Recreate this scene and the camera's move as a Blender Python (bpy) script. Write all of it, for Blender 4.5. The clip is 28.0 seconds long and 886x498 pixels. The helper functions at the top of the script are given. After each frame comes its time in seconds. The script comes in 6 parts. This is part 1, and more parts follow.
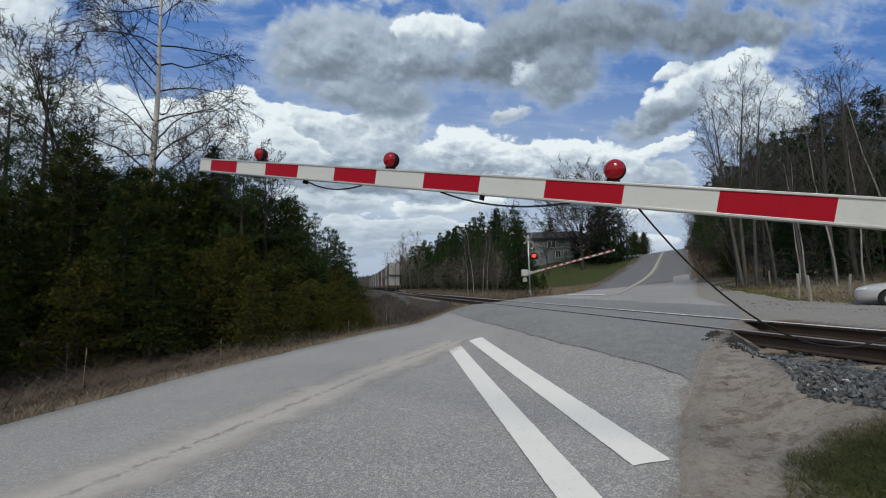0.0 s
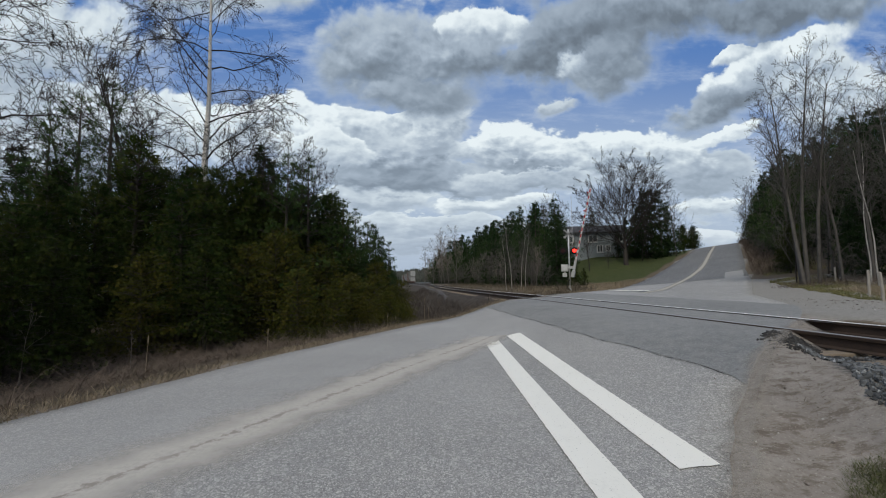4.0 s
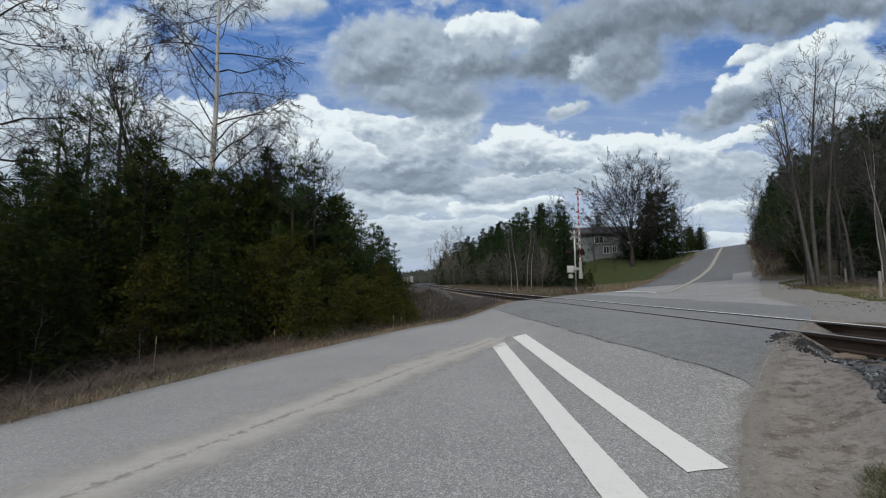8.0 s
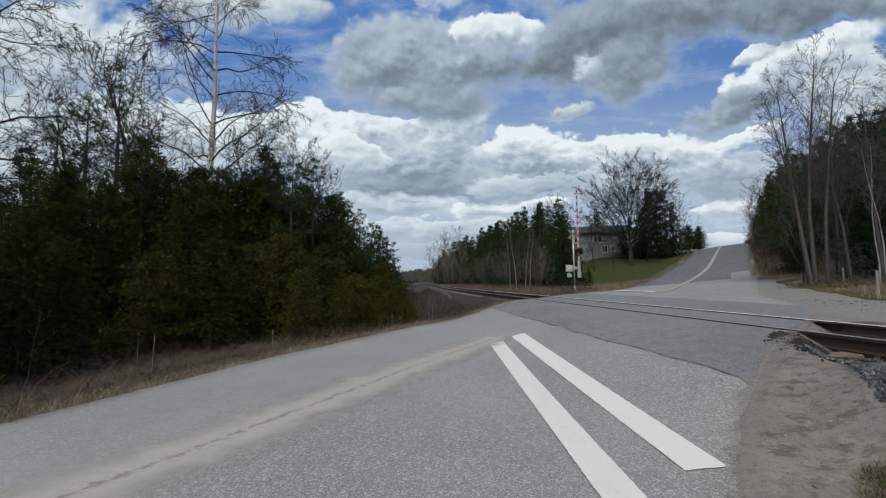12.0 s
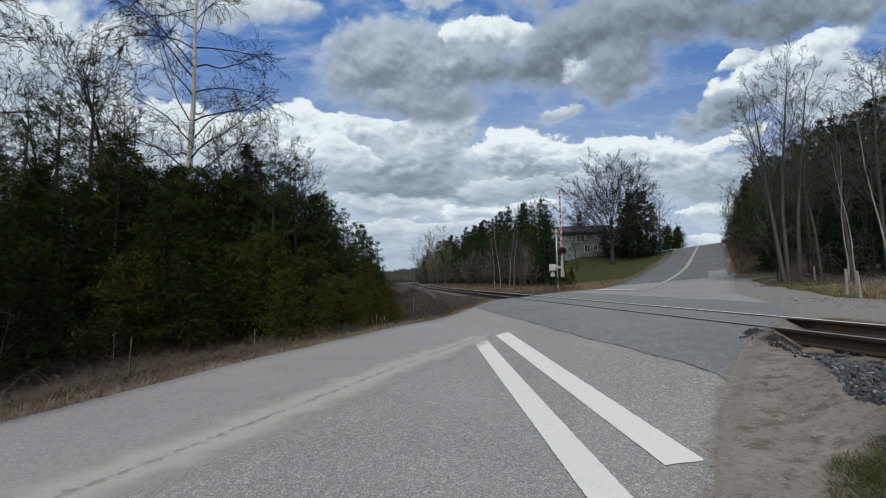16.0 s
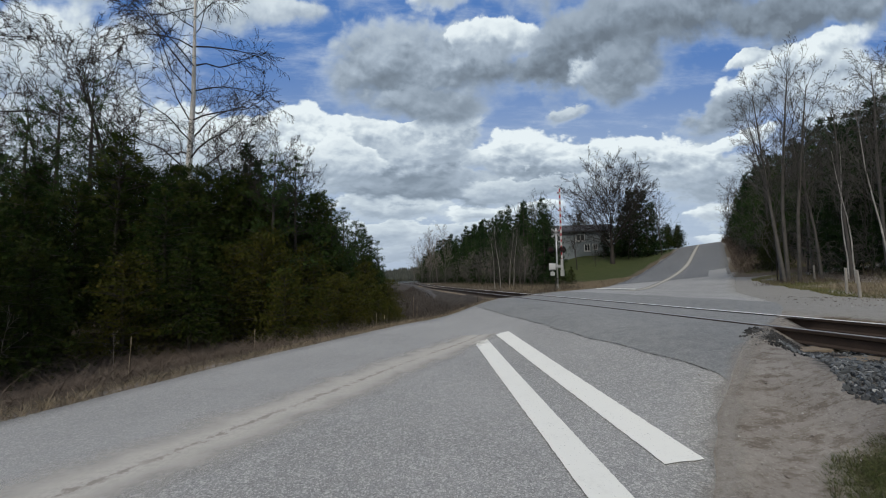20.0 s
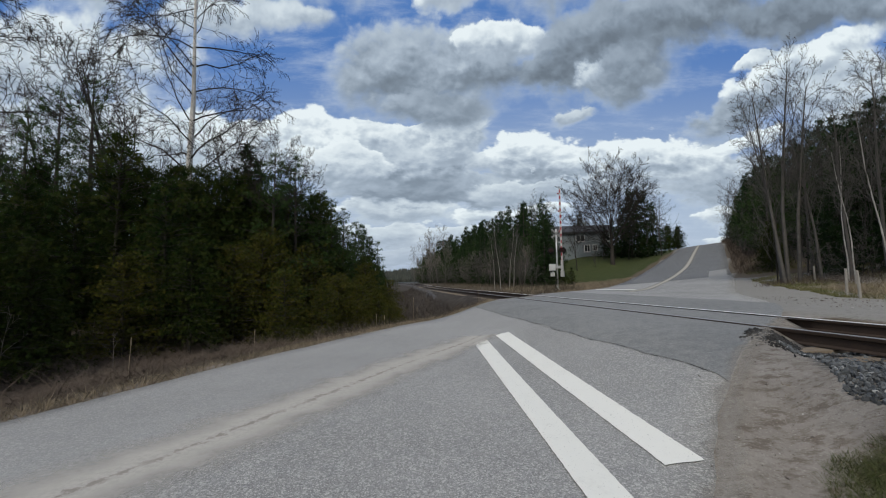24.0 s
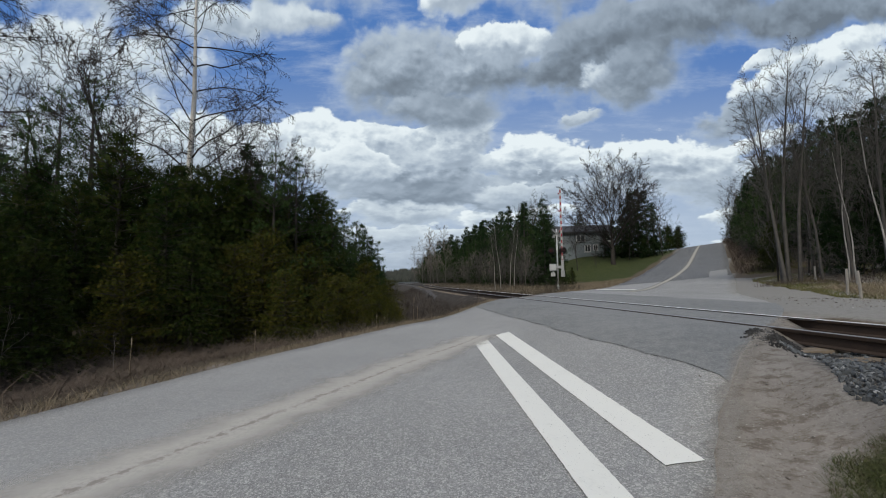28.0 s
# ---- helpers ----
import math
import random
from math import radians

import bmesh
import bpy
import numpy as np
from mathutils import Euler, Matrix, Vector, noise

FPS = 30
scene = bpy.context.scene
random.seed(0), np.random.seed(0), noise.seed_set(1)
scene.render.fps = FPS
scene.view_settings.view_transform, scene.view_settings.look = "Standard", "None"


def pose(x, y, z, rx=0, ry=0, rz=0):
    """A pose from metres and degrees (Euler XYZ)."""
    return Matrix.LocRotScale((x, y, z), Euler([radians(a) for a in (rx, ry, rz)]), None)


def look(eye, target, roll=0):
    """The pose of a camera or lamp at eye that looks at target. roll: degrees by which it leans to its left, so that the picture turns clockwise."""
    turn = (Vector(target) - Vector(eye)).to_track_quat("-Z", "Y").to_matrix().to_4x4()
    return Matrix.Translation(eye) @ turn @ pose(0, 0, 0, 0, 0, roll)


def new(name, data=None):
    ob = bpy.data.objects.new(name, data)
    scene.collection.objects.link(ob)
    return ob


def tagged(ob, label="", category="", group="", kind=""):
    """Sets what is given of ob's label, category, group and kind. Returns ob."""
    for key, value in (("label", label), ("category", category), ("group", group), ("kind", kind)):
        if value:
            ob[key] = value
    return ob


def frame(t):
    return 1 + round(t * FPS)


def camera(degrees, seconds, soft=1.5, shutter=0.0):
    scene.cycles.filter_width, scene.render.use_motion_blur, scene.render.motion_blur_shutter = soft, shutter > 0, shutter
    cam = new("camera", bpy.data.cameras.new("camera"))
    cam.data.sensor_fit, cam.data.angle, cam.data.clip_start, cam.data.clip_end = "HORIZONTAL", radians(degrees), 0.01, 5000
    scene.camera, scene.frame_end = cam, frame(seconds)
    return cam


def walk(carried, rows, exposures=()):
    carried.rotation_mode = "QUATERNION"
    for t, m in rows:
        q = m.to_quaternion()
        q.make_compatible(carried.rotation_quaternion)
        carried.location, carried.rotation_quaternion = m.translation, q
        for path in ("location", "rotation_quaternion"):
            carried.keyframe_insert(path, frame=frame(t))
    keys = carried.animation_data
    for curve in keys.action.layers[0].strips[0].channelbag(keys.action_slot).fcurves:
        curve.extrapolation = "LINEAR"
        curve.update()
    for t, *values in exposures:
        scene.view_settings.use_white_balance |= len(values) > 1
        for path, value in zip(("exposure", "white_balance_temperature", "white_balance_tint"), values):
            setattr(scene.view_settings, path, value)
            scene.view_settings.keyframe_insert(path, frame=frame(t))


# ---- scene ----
EYE = 1.15          # height of the lens above the road
CAM = camera(93.7, 28.0, soft=1.1)
walk(CAM, [
    (0, pose(0, 0, EYE, 95.200, 0.974, -5.897)),
    (0.15, pose(0, 0, EYE, 94.715, 0.917, -5.445)),
    (0.3, pose(0, 0, EYE, 94.509, 0.894, -5.254)),
    (0.5, pose(0, 0, EYE, 94.462, 0.889, -5.210)),
    (1, pose(0, 0, EYE, 94.324, 0.933, -5.057)),
    (1.5, pose(0, 0, EYE, 94.301, 0.891, -5.006)),
    (2, pose(0, 0, EYE, 94.137, 0.871, -4.653)),
    (2.25, pose(0, 0, EYE, 94.096, 0.837, -4.400)),
    (2.5, pose(0, 0, EYE, 94.055, 0.803, -4.148)),
    (2.75, pose(0, 0, EYE, 94.113, 0.772, -3.660)),
    (3, pose(0, 0, EYE, 94.171, 0.739, -3.173)),
    (3.25, pose(0, 0, EYE, 94.276, 0.686, -2.428)),
    (3.5, pose(0, 0, EYE, 94.380, 0.631, -1.684)),
    (5.5, pose(0, 0, EYE, 94.640, 0.478, 0.002)),
    (6, pose(0, 0, EYE, 94.656, 0.474, 0.028)),
    (8, pose(0, 0, EYE, 94.700, 0.498, 0.041)),
    (10, pose(0, 0, EYE, 94.686, 0.499, 0.021)),
    (11, pose(0, 0, EYE, 94.666, 0.490, -0.022)),
    (11.5, pose(0, 0, EYE, 94.632, 0.491, -0.070)),
    (12, pose(0, 0, EYE, 94.584, 0.510, -0.130)),
    (12.5, pose(0, 0, EYE, 94.571, 0.517, -0.165)),
    (14.5, pose(0, 0, EYE, 94.556, 0.661, -1.484)),
    (15, pose(0, 0, EYE, 94.525, 0.717, -2.028)),
    (15.5, pose(0, 0, EYE, 94.510, 0.756, -2.247)),
    (16, pose(0, 0, EYE, 94.506, 0.739, -2.251)),
    (17, pose(0, 0, EYE, 94.495, 0.748, -2.236)),
    (18, pose(0, 0, EYE, 94.474, 0.728, -2.262)),
    (19, pose(0, 0, EYE, 94.463, 0.682, -2.233)),
    (20, pose(0, 0, EYE, 94.384, 0.757, -2.262)),
    (20.5, pose(0, 0, EYE, 94.314, 0.763, -2.294)),
    (21, pose(0, 0, EYE, 94.321, 0.754, -2.278)),
    (21.5, pose(0, 0, EYE, 94.391, 0.742, -2.223)),
    (23.5, pose(0, 0, EYE, 94.498, 0.722, -2.230)),
    (24, pose(0, 0, EYE, 94.485, 0.752, -2.258)),
    (25, pose(0, 0, EYE, 94.487, 0.721, -2.233)),
    (26, pose(0, 0, EYE, 94.485, 0.752, -2.270)),
    (27, pose(0, 0, EYE, 94.466, 0.741, -2.265)),
    (28, pose(0, 0, EYE, 94.475, 0.711, -2.202)),
], [(0, 0.0, 6620, 8), (28, 0.0, 6620, 8)])

# ---------------------------------------------------------------- light
SUN_EL, SUN_AZ = radians(48), radians(200)
world = bpy.data.worlds.new("sky")
scene.world = world
world.use_nodes = True
wn, wl = world.node_tree.nodes, world.node_tree.links
wn.clear()
w_out = wn.new("ShaderNodeOutputWorld")
w_bg = wn.new("ShaderNodeBackground")
w_sky = wn.new("ShaderNodeTexSky")
w_sky.sky_type, w_sky.sun_disc = "NISHITA", False
w_sky.sun_elevation, w_sky.sun_rotation = SUN_EL, SUN_AZ
w_noise = wn.new("ShaderNodeTexNoise")
w_noise.inputs["Scale"].default_value, w_noise.inputs["Detail"].default_value = 2.6, 6
w_ramp = wn.new("ShaderNodeMapRange")
w_ramp.inputs["From Min"].default_value, w_ramp.inputs["From Max"].default_value = 0.38, 0.56
w_cloud = wn.new("ShaderNodeMix")
w_cloud.data_type = "RGBA"
w_cloud.inputs["B"].default_value = (5.6, 5.8, 6.2, 1)
w_co = wn.new("ShaderNodeTexCoord")
wl.new(w_co.outputs["Generated"], w_noise.inputs["Vector"])
wl.new(w_noise.outputs["Fac"], w_ramp.inputs["Value"])
wl.new(w_ramp.outputs["Result"], w_cloud.inputs["Factor"])
wl.new(w_sky.outputs["Color"], w_cloud.inputs["A"])
wl.new(w_cloud.outputs["Result"], w_bg.inputs["Color"])
w_bg.inputs["Strength"].default_value = 0.1
wl.new(w_bg.outputs["Background"], w_out.inputs["Surface"])
sun = new("sun", bpy.data.lights.new("sun", "SUN"))
sun.data.energy, sun.data.angle, sun.data.color = 1.9, radians(16), (1.0, 0.94, 0.845)
sun.matrix_world = look(Vector((math.sin(SUN_AZ) * math.cos(SUN_EL), math.cos(SUN_AZ) * math.cos(SUN_EL), math.sin(SUN_EL))) * 50, (0, 0, 0))
scene.view_settings.exposure = 0.0


# ---------------------------------------------------------------- material helpers
class Nodes:
    """A small writer of node trees."""

    def __init__(self, name):
        self.mat = bpy.data.materials.new(name)
        self.mat.use_nodes = True
        self.tree = self.mat.node_tree
        self.tree.nodes.clear()
        self.out = self.tree.nodes.new("ShaderNodeOutputMaterial")

    def add(self, kind, props=None, **sockets):
        n = self.tree.nodes.new("ShaderNode" + kind)
        for k, v in (props or {}).items():
            setattr(n, k, v)
        for k, v in sockets.items():
            self.put(n, k.replace("_", " "), v)
        return n

    def put(self, n, k, v):
        sock = n.inputs[int(k[1:])] if k[0] == "i" and k[1:].isdigit() else n.inputs[k]
        if hasattr(v, "is_output"):
            self.tree.links.new(v, sock)
        else:
            sock.default_value = v

    def math(self, op, a, b=0.0, clamp=False):
        n = self.add("Math", {"operation": op, "use_clamp": clamp}, i0=a, i1=b)
        return n.outputs[0]

    def noise(self, vec, scale, detail=4, rough=0.55, dist=0.0):
        return self.add("TexNoise", None, Vector=vec, Scale=scale, Detail=detail, Roughness=rough, Distortion=dist).outputs["Fac"]

    def span(self, v, a, b, c=0.0, d=1.0, kind="SMOOTHSTEP"):
        n = self.add("MapRange", {"interpolation_type": kind}, Value=v)
        for i, q in enumerate((a, b, c, d)):
            n.inputs[1 + i].default_value = q
        return n.outputs[0]

    def mix(self, f, a, b, kind="MIX"):
        n = self.add("Mix", {"data_type": "RGBA", "blend_type": kind})
        for k, v in ((0, f), (6, a), (7, b)):
            if hasattr(v, "is_output"):
                self.tree.links.new(v, n.inputs[k])
            else:
                n.inputs[k].default_value = v if k == 0 else (*v, 1)
        return n.outputs[2]

    def coord(self, kind="Object"):
        return self.add("TexCoord").outputs[kind]

    def bump(self, h, strength=0.3, dist=0.01):
        return self.add("Bump", None, Height=h, Strength=strength, Distance=dist).outputs[0]

    def surface(self, color, rough=0.7, metal=0.0, normal=None, spec=0.4, **more):
        p = self.add("BsdfPrincipled", None, Roughness=rough, Metallic=metal)
        self.put(p, "Base Color", color if hasattr(color, "is_output") else (*color, 1))
        self.put(p, "Specular IOR Level", spec)
        if normal is not None:
            self.put(p, "Normal", normal)
        for k, v in more.items():
            self.put(p, k.replace("_", " "), v)
        self.tree.links.new(p.outputs[0], self.out.inputs[0])
        return self.mat


def speckled(name, base, other, scale, amount=0.5, rough=0.7, metal=0.0, fine=8.0, bump=0.2, dist=0.004, spec=0.35, vary=0.0):
    """A surface of two colours that mingle at a large and a fine scale."""
    n = Nodes(name)
    co = n.coord()
    big, small = n.noise(co, scale, 5), n.noise(co, scale * fine, 4, 0.65)
    f = n.math("ADD", n.math("MULTIPLY", big, 0.6), n.math("MULTIPLY", small, 0.4))
    f = n.span(f, 0.5 - 0.22, 0.5 + 0.22, 0.5 - amount, 0.5 + amount, "LINEAR")
    c = n.mix(f, base, other)
    if vary:
        rnd = n.add("ObjectInfo").outputs["Random"]
        c = n.mix(1.0, c, n.add("CombineColor", None, Red=n.span(rnd, 0, 1, 1 - vary, 1 + vary, "LINEAR"), Green=n.span(rnd, 0, 1, 1 - vary, 1 + vary, "LINEAR"),
                                Blue=n.span(rnd, 0, 1, 1 - vary, 1 + vary, "LINEAR")).outputs[0], "MULTIPLY")
    return n.surface(c, rough, metal, n.bump(small, bump, dist), spec)


def glow(name, color, strength):
    n = Nodes(name)
    return n.surface(color, 0.25, Emission_Color=(*color, 1), Emission_Strength=strength)


# ---------------------------------------------------------------- mesh helpers
class Build:
    """Vertices and faces of one mesh."""

    def __init__(self):
        self.v, self.f = [], []

    def quad(self, a, b, c, d):
        k = len(self.v)
        self.v += [a, b, c, d]
        self.f.append((k, k + 1, k + 2, k + 3))

    def tube(self, pts, radii, sides=6, cap=True):
        """A round bar along pts, of the radius given at each."""
        k0, last = len(self.v), None
        pts = [Vector(p) for p in pts]
        for i, p in enumerate(pts):
            d = (pts[min(i + 1, len(pts) - 1)] - pts[max(i - 1, 0)])
            d = d.normalized() if d.length > 1e-9 else Vector((0, 0, 1))
            side = d.cross(Vector((0, 0, 1)) if abs(d.z) < 0.9 else Vector((1, 0, 0))).normalized() if last is None else (last - d * last.dot(d)).normalized()
            last = side
            up = side.cross(d)
            for j in range(sides):
                a = 2 * math.pi * j / sides
                self.v.append(p + (side * math.cos(a) + up * math.sin(a)) * radii[i])
        for i in range(len(pts) - 1):
            for j in range(sides):
                a, b = k0 + i * sides + j, k0 + i * sides + (j + 1) % sides
                self.f.append((a, b, b + sides, a + sides))
        if cap:
            self.f.append(tuple(k0 + j for j in reversed(range(sides))))
            self.f.append(tuple(k0 + (len(pts) - 1) * sides + j for j in range(sides)))
        return self

    def box(self, x0, x1, y0, y1, z0, z1, bevel=0.0, m=None):
        """A box with its upright and level edges cut by bevel."""
        bm = bmesh.new()
        bmesh.ops.create_cube(bm, size=1, matrix=Matrix.LocRotScale(((x0 + x1) / 2, (y0 + y1) / 2, (z0 + z1) / 2), None, (x1 - x0, y1 - y0, z1 - z0)))
        if bevel:
            bmesh.ops.bevel(bm, geom=bm.edges[:], offset=bevel, segments=2, affect="EDGES", profile=0.6)
        return self.take(bm, m)

    def take(self, bm, m=None):
        k = len(self.v)
        bm.verts.index_update()
        self.v += [(m @ v.co) if m else v.co.copy() for v in bm.verts]
        self.f += [tuple(k + v.index for v in f.verts) for f in bm.faces]
        bm.free()
        return self

    def lathe(self, profile, sides=20, m=None):
        """Turns (radius, height) pairs about the z axis."""
        k = len(self.v)
        for r, z in profile:
            for j in range(sides):
                a = 2 * math.pi * j / sides
                p = Vector((r * math.cos(a), r * math.sin(a), z))
                self.v.append(m @ p if m else p)
        for i in range(len(profile) - 1):
            for j in range(sides):
                a, b = k + i * sides + j, k + i * sides + (j + 1) % sides
                self.f.append((a, b, b + sides, a + sides))
        self.f.append(tuple(k + j for j in reversed(range(sides))))
        self.f.append(tuple(k + (len(profile) - 1) * sides + j for j in range(sides)))
        return self

    def prism(self, outline, axis, a, b, m=None):
        """Pushes a flat outline along an axis from a to b. The outline is given in the other two axes, in order."""
        k, n = len(self.v), len(outline)
        for t in (a, b):
            for p, q in outline:
                c = {"x": (t, p, q), "y": (p, t, q), "z": (p, q, t)}[axis]
                self.v.append(m @ Vector(c) if m else Vector(c))
        for i in range(n):
            j = (i + 1) % n
            self.f.append((k + i, k + j, k + n + j, k + n + i))
        self.f.append(tuple(k + i for i in reversed(range(n))))
        self.f.append(tuple(k + n + i for i in range(n)))
        return self

    def mesh(self, name, mat, smooth=False):
        me = bpy.data.meshes.new(name)
        me.from_pydata([tuple(p) for p in self.v], [], self.f)
        me.materials.append(mat)
        if smooth:
            me.polygons.foreach_set("use_smooth", [True] * len(me.polygons))
        me.update()
        return me


def part(name, build, mat, parent=None, label="", at=None, smooth=False):
    """Links a build, or a mesh, as one mesh object, under parent."""
    me = build.mesh(name, mat, smooth) if isinstance(build, Build) else build
    ob = new(name, me)
    if parent is not None:
        ob.parent = parent
    if at is not None:
        ob.matrix_basis = at
    return tagged(ob, label)


def thing(name, label, category, at=None, group="", kind=""):
    ob = new(name)
    ob.empty_display_size = 0.2
    if at is not None:
        ob.matrix_basis = at
    return tagged(ob, label, category, group, kind)


def smooth01(a, b, x):
    t = np.clip((x - a) / (b - a), 0.0, 1.0)
    return t * t * (3 - 2 * t)


# ---------------------------------------------------------------- plan
TRACK_AZ = radians(-6.0)                      # bearing of the line, from +y towards +x
TN = Vector((math.cos(TRACK_AZ), -math.sin(TRACK_AZ), 0))   # across the line, away from the camera
TD = Vector((math.sin(TRACK_AZ), math.cos(TRACK_AZ), 0))    # along the line
TRACK_OFF, GAUGE, RAIL_Z = 5.93, 1.435, 0.49
ROAD_AZ = radians(34.0)
RS, RW = Vector((math.sin(ROAD_AZ), math.cos(ROAD_AZ), 0)), Vector((math.cos(ROAD_AZ), -math.sin(ROAD_AZ), 0))


def bend(a):
    """Sideways shift of the line at a metres along it."""
    return 3.2 * smooth01(35, 115, a) - 0.0005 * np.maximum(a - 300, 0) ** 2


def track_at(a, e=0.0, z=0.0):
    return TD * a + TN * (TRACK_OFF + e + float(bend(a))) + Vector((0, 0, z))


def height(x, y):
    """The lie of the land along the road."""
    a = x * TD.x + y * TD.y
    e = x * TN.x + y * TN.y - TRACK_OFF - bend(np.clip(a, -100, 300)) * (np.abs(a) > 30)
    near = RAIL_Z * (1 - smooth01(1.4, 4.6, -e))
    far = RAIL_Z - 0.02 * smooth01(1.5, 6, e) + 7.0 * smooth01(9, 56, e) * (0.12 + 0.88 * smooth01(170, 60, a))
    return np.where(e < 0, near, far), e, a


def z_at(x, y):
    return float(height(np.float64(x), np.float64(y))[0])


def to_sw(pts):
    p = np.array(pts, float)
    return p[:, 0] * RS.x + p[:, 1] * RS.y, p[:, 0] * RW.x + p[:, 1] * RW.y


# edges and crown of the road as plan points
LEFT = to_sw([(-40, -52), (-9.3, -6.0), (-4.5, 1.5), (-3.66, 3.7), (-3.05, 5.8), (-1.75, 8.9), (-0.1, 12.6), (1.8, 14.4), (3.8, 16.2), (7.5, 23.0), (11.4, 28.4), (19.4, 39.0), (28.6, 50.5), (38.9, 63.0), (60, 92), (92, 136)])
RIGHT = to_sw([(-36, -55), (-4.6, -8.5), (0.2, 0.0), (1.5, 2.3), (2.0, 3.0), (2.6, 3.6), (3.4, 4.45), (4.6, 5.5), (7.8, 8.8), (9.8, 11.6), (13.5, 17.7), (20.4, 26.8), (25.3, 33.8), (30.9, 41.5), (40.5, 54.9), (64.5, 89), (96, 132)])
CROWN = to_sw([(-38, -53), (-6.5, -6.5), (-2.1, 2.2), (-1.36, 3.6), (-0.61, 5.3), (0.67, 7.74), (2.5, 10.6), (6.8, 16.6), (11.9, 23.2), (17.3, 30.5), (22.2, 36.2), (27.0, 42.0), (33.8, 51.3), (44.4, 65.8), (62, 91), (94, 134)])


def soften(sw, s):
    """A plan line at s, with its corners rounded."""
    s = np.asarray(s, float)
    w = np.zeros_like(s)
    for d, k in ((-1.2, 0.2), (-0.5, 0.2), (0, 0.2), (0.5, 0.2), (1.2, 0.2)):
        w += k * np.interp(s + d * (1 + np.abs(s) * 0.04), sw[0], sw[1])
    return w


def road_edges(s):
    return soften(LEFT, s), soften(RIGHT, s)


def from_sw(s, w, z=0.0):
    return RS * s + RW * w + Vector((0, 0, z))


# ---------------------------------------------------------------- materials
def asphalt_material(name, base, light, crack=0.5, grain=1.0, lane=1.0):
    n = Nodes(name)
    co = n.coord()
    big = n.noise(co, 0.35, 5, 0.6)
    mid = n.noise(co, 6, 4)
    grit = n.add("TexVoronoi", None, Vector=co, Scale=130.0)
    chips = n.span(n.add("SeparateColor", None, Color=grit.outputs["Color"]).outputs[0], 0.66, 1.0)
    c = n.mix(n.span(big, 0.3, 0.7), base, light)
    c = n.mix(n.math("MULTIPLY", n.span(mid, 0.35, 0.7), 0.25), c, (0.36, 0.35, 0.33))
    across = n.add("VectorMath", {"operation": "DOT_PRODUCT"}, i0=co, i1=tuple(RW)).outputs["Value"]
    smooth_lane = n.span(n.math("ADD", across, n.math("MULTIPLY", n.math("SUBTRACT", big, 0.5), 0.8)), -3.4, -2.6, lane, 0.0)
    coarse = n.math("MULTIPLY", grain, n.math("SUBTRACT", 1.0, n.math("MULTIPLY", smooth_lane, 0.5)))
    c = n.mix(n.math("MULTIPLY", smooth_lane, 0.2), c, (0.38, 0.38, 0.38))
    c = n.mix(n.math("MULTIPLY", n.math("MULTIPLY", chips, 0.64), coarse), c, (0.66, 0.65, 0.62))
    c = n.mix(n.math("MULTIPLY", n.span(grit.outputs["Distance"], 0.42, 0.72, 0.0, 0.42), coarse), c, (0.04, 0.04, 0.042))
    coarse_grit = n.add("TexVoronoi", None, Vector=co, Scale=62.0)
    c = n.mix(n.math("MULTIPLY", n.span(n.add("SeparateColor", None, Color=coarse_grit.outputs["Color"]).outputs[1], 0.72, 1.0, 0.0, 0.4), coarse), c, (0.60, 0.59, 0.57))
    c = n.mix(n.math("MULTIPLY", n.span(n.noise(co, 55, 3, 0.7), 0.54, 0.7, 0.0, 0.25), coarse), c, (0.07, 0.07, 0.072))
    warp = n.add("VectorMath", {"operation": "ADD"}, i0=co, i1=n.add("VectorMath", {"operation": "SCALE"}, i0=n.add("TexNoise", None, Vector=co, Scale=1.3, Detail=5.0).outputs["Color"], Scale=0.9).outputs[0]).outputs[0]
    cell = n.add("TexVoronoi", {"feature": "DISTANCE_TO_EDGE"}, Vector=warp, Scale=0.33).outputs["Distance"]
    line = n.math("MULTIPLY", n.span(cell, 0.0, 0.008, 1.0, 0.0), n.span(n.noise(co, 0.6, 2), 0.5, 0.62, 0.0, crack))
    c = n.mix(line, c, (0.035, 0.034, 0.033))
    h = n.math("SUBTRACT", n.math("ADD", n.math("MULTIPLY", grit.outputs["Distance"], -0.6), n.math("MULTIPLY", mid, 0.3)), line)
    return n.surface(c, 0.88, 0, n.bump(h, 0.5, 0.006), 0.3)


M_ROAD = asphalt_material("worn_asphalt", (0.252, 0.254, 0.251), (0.340, 0.341, 0.336), 0.1)
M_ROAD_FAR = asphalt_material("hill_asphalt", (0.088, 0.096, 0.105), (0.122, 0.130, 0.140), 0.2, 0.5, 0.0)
M_PATCH = asphalt_material("crossing_asphalt", (0.158, 0.165, 0.167), (0.208, 0.214, 0.214), 0.25, 0.4, 0.0)
M_GROOVE_SHADE = speckled("groove_shade", (0.03, 0.03, 0.032), (0.07, 0.07, 0.07), 9, rough=0.8)
# far rail head: the sky's reflection is painted as a near-white base colour
M_RAIL_SHINE = speckled("worn_rail_head_shine", (0.94, 0.94, 0.94), (0.84, 0.83, 0.82), 4, rough=0.3, metal=0.15, bump=0.05)
# near rail head: same worn steel, coloured dimmer for its weaker reflection
M_RAIL_DIM = speckled("dim_rail_head", (0.36, 0.36, 0.365), (0.24, 0.235, 0.23), 3, rough=0.4, metal=0.3, bump=0.05)
M_RUST = speckled("rusty_rail", (0.028, 0.02, 0.016), (0.055, 0.036, 0.026), 5, rough=0.85, bump=0.3)
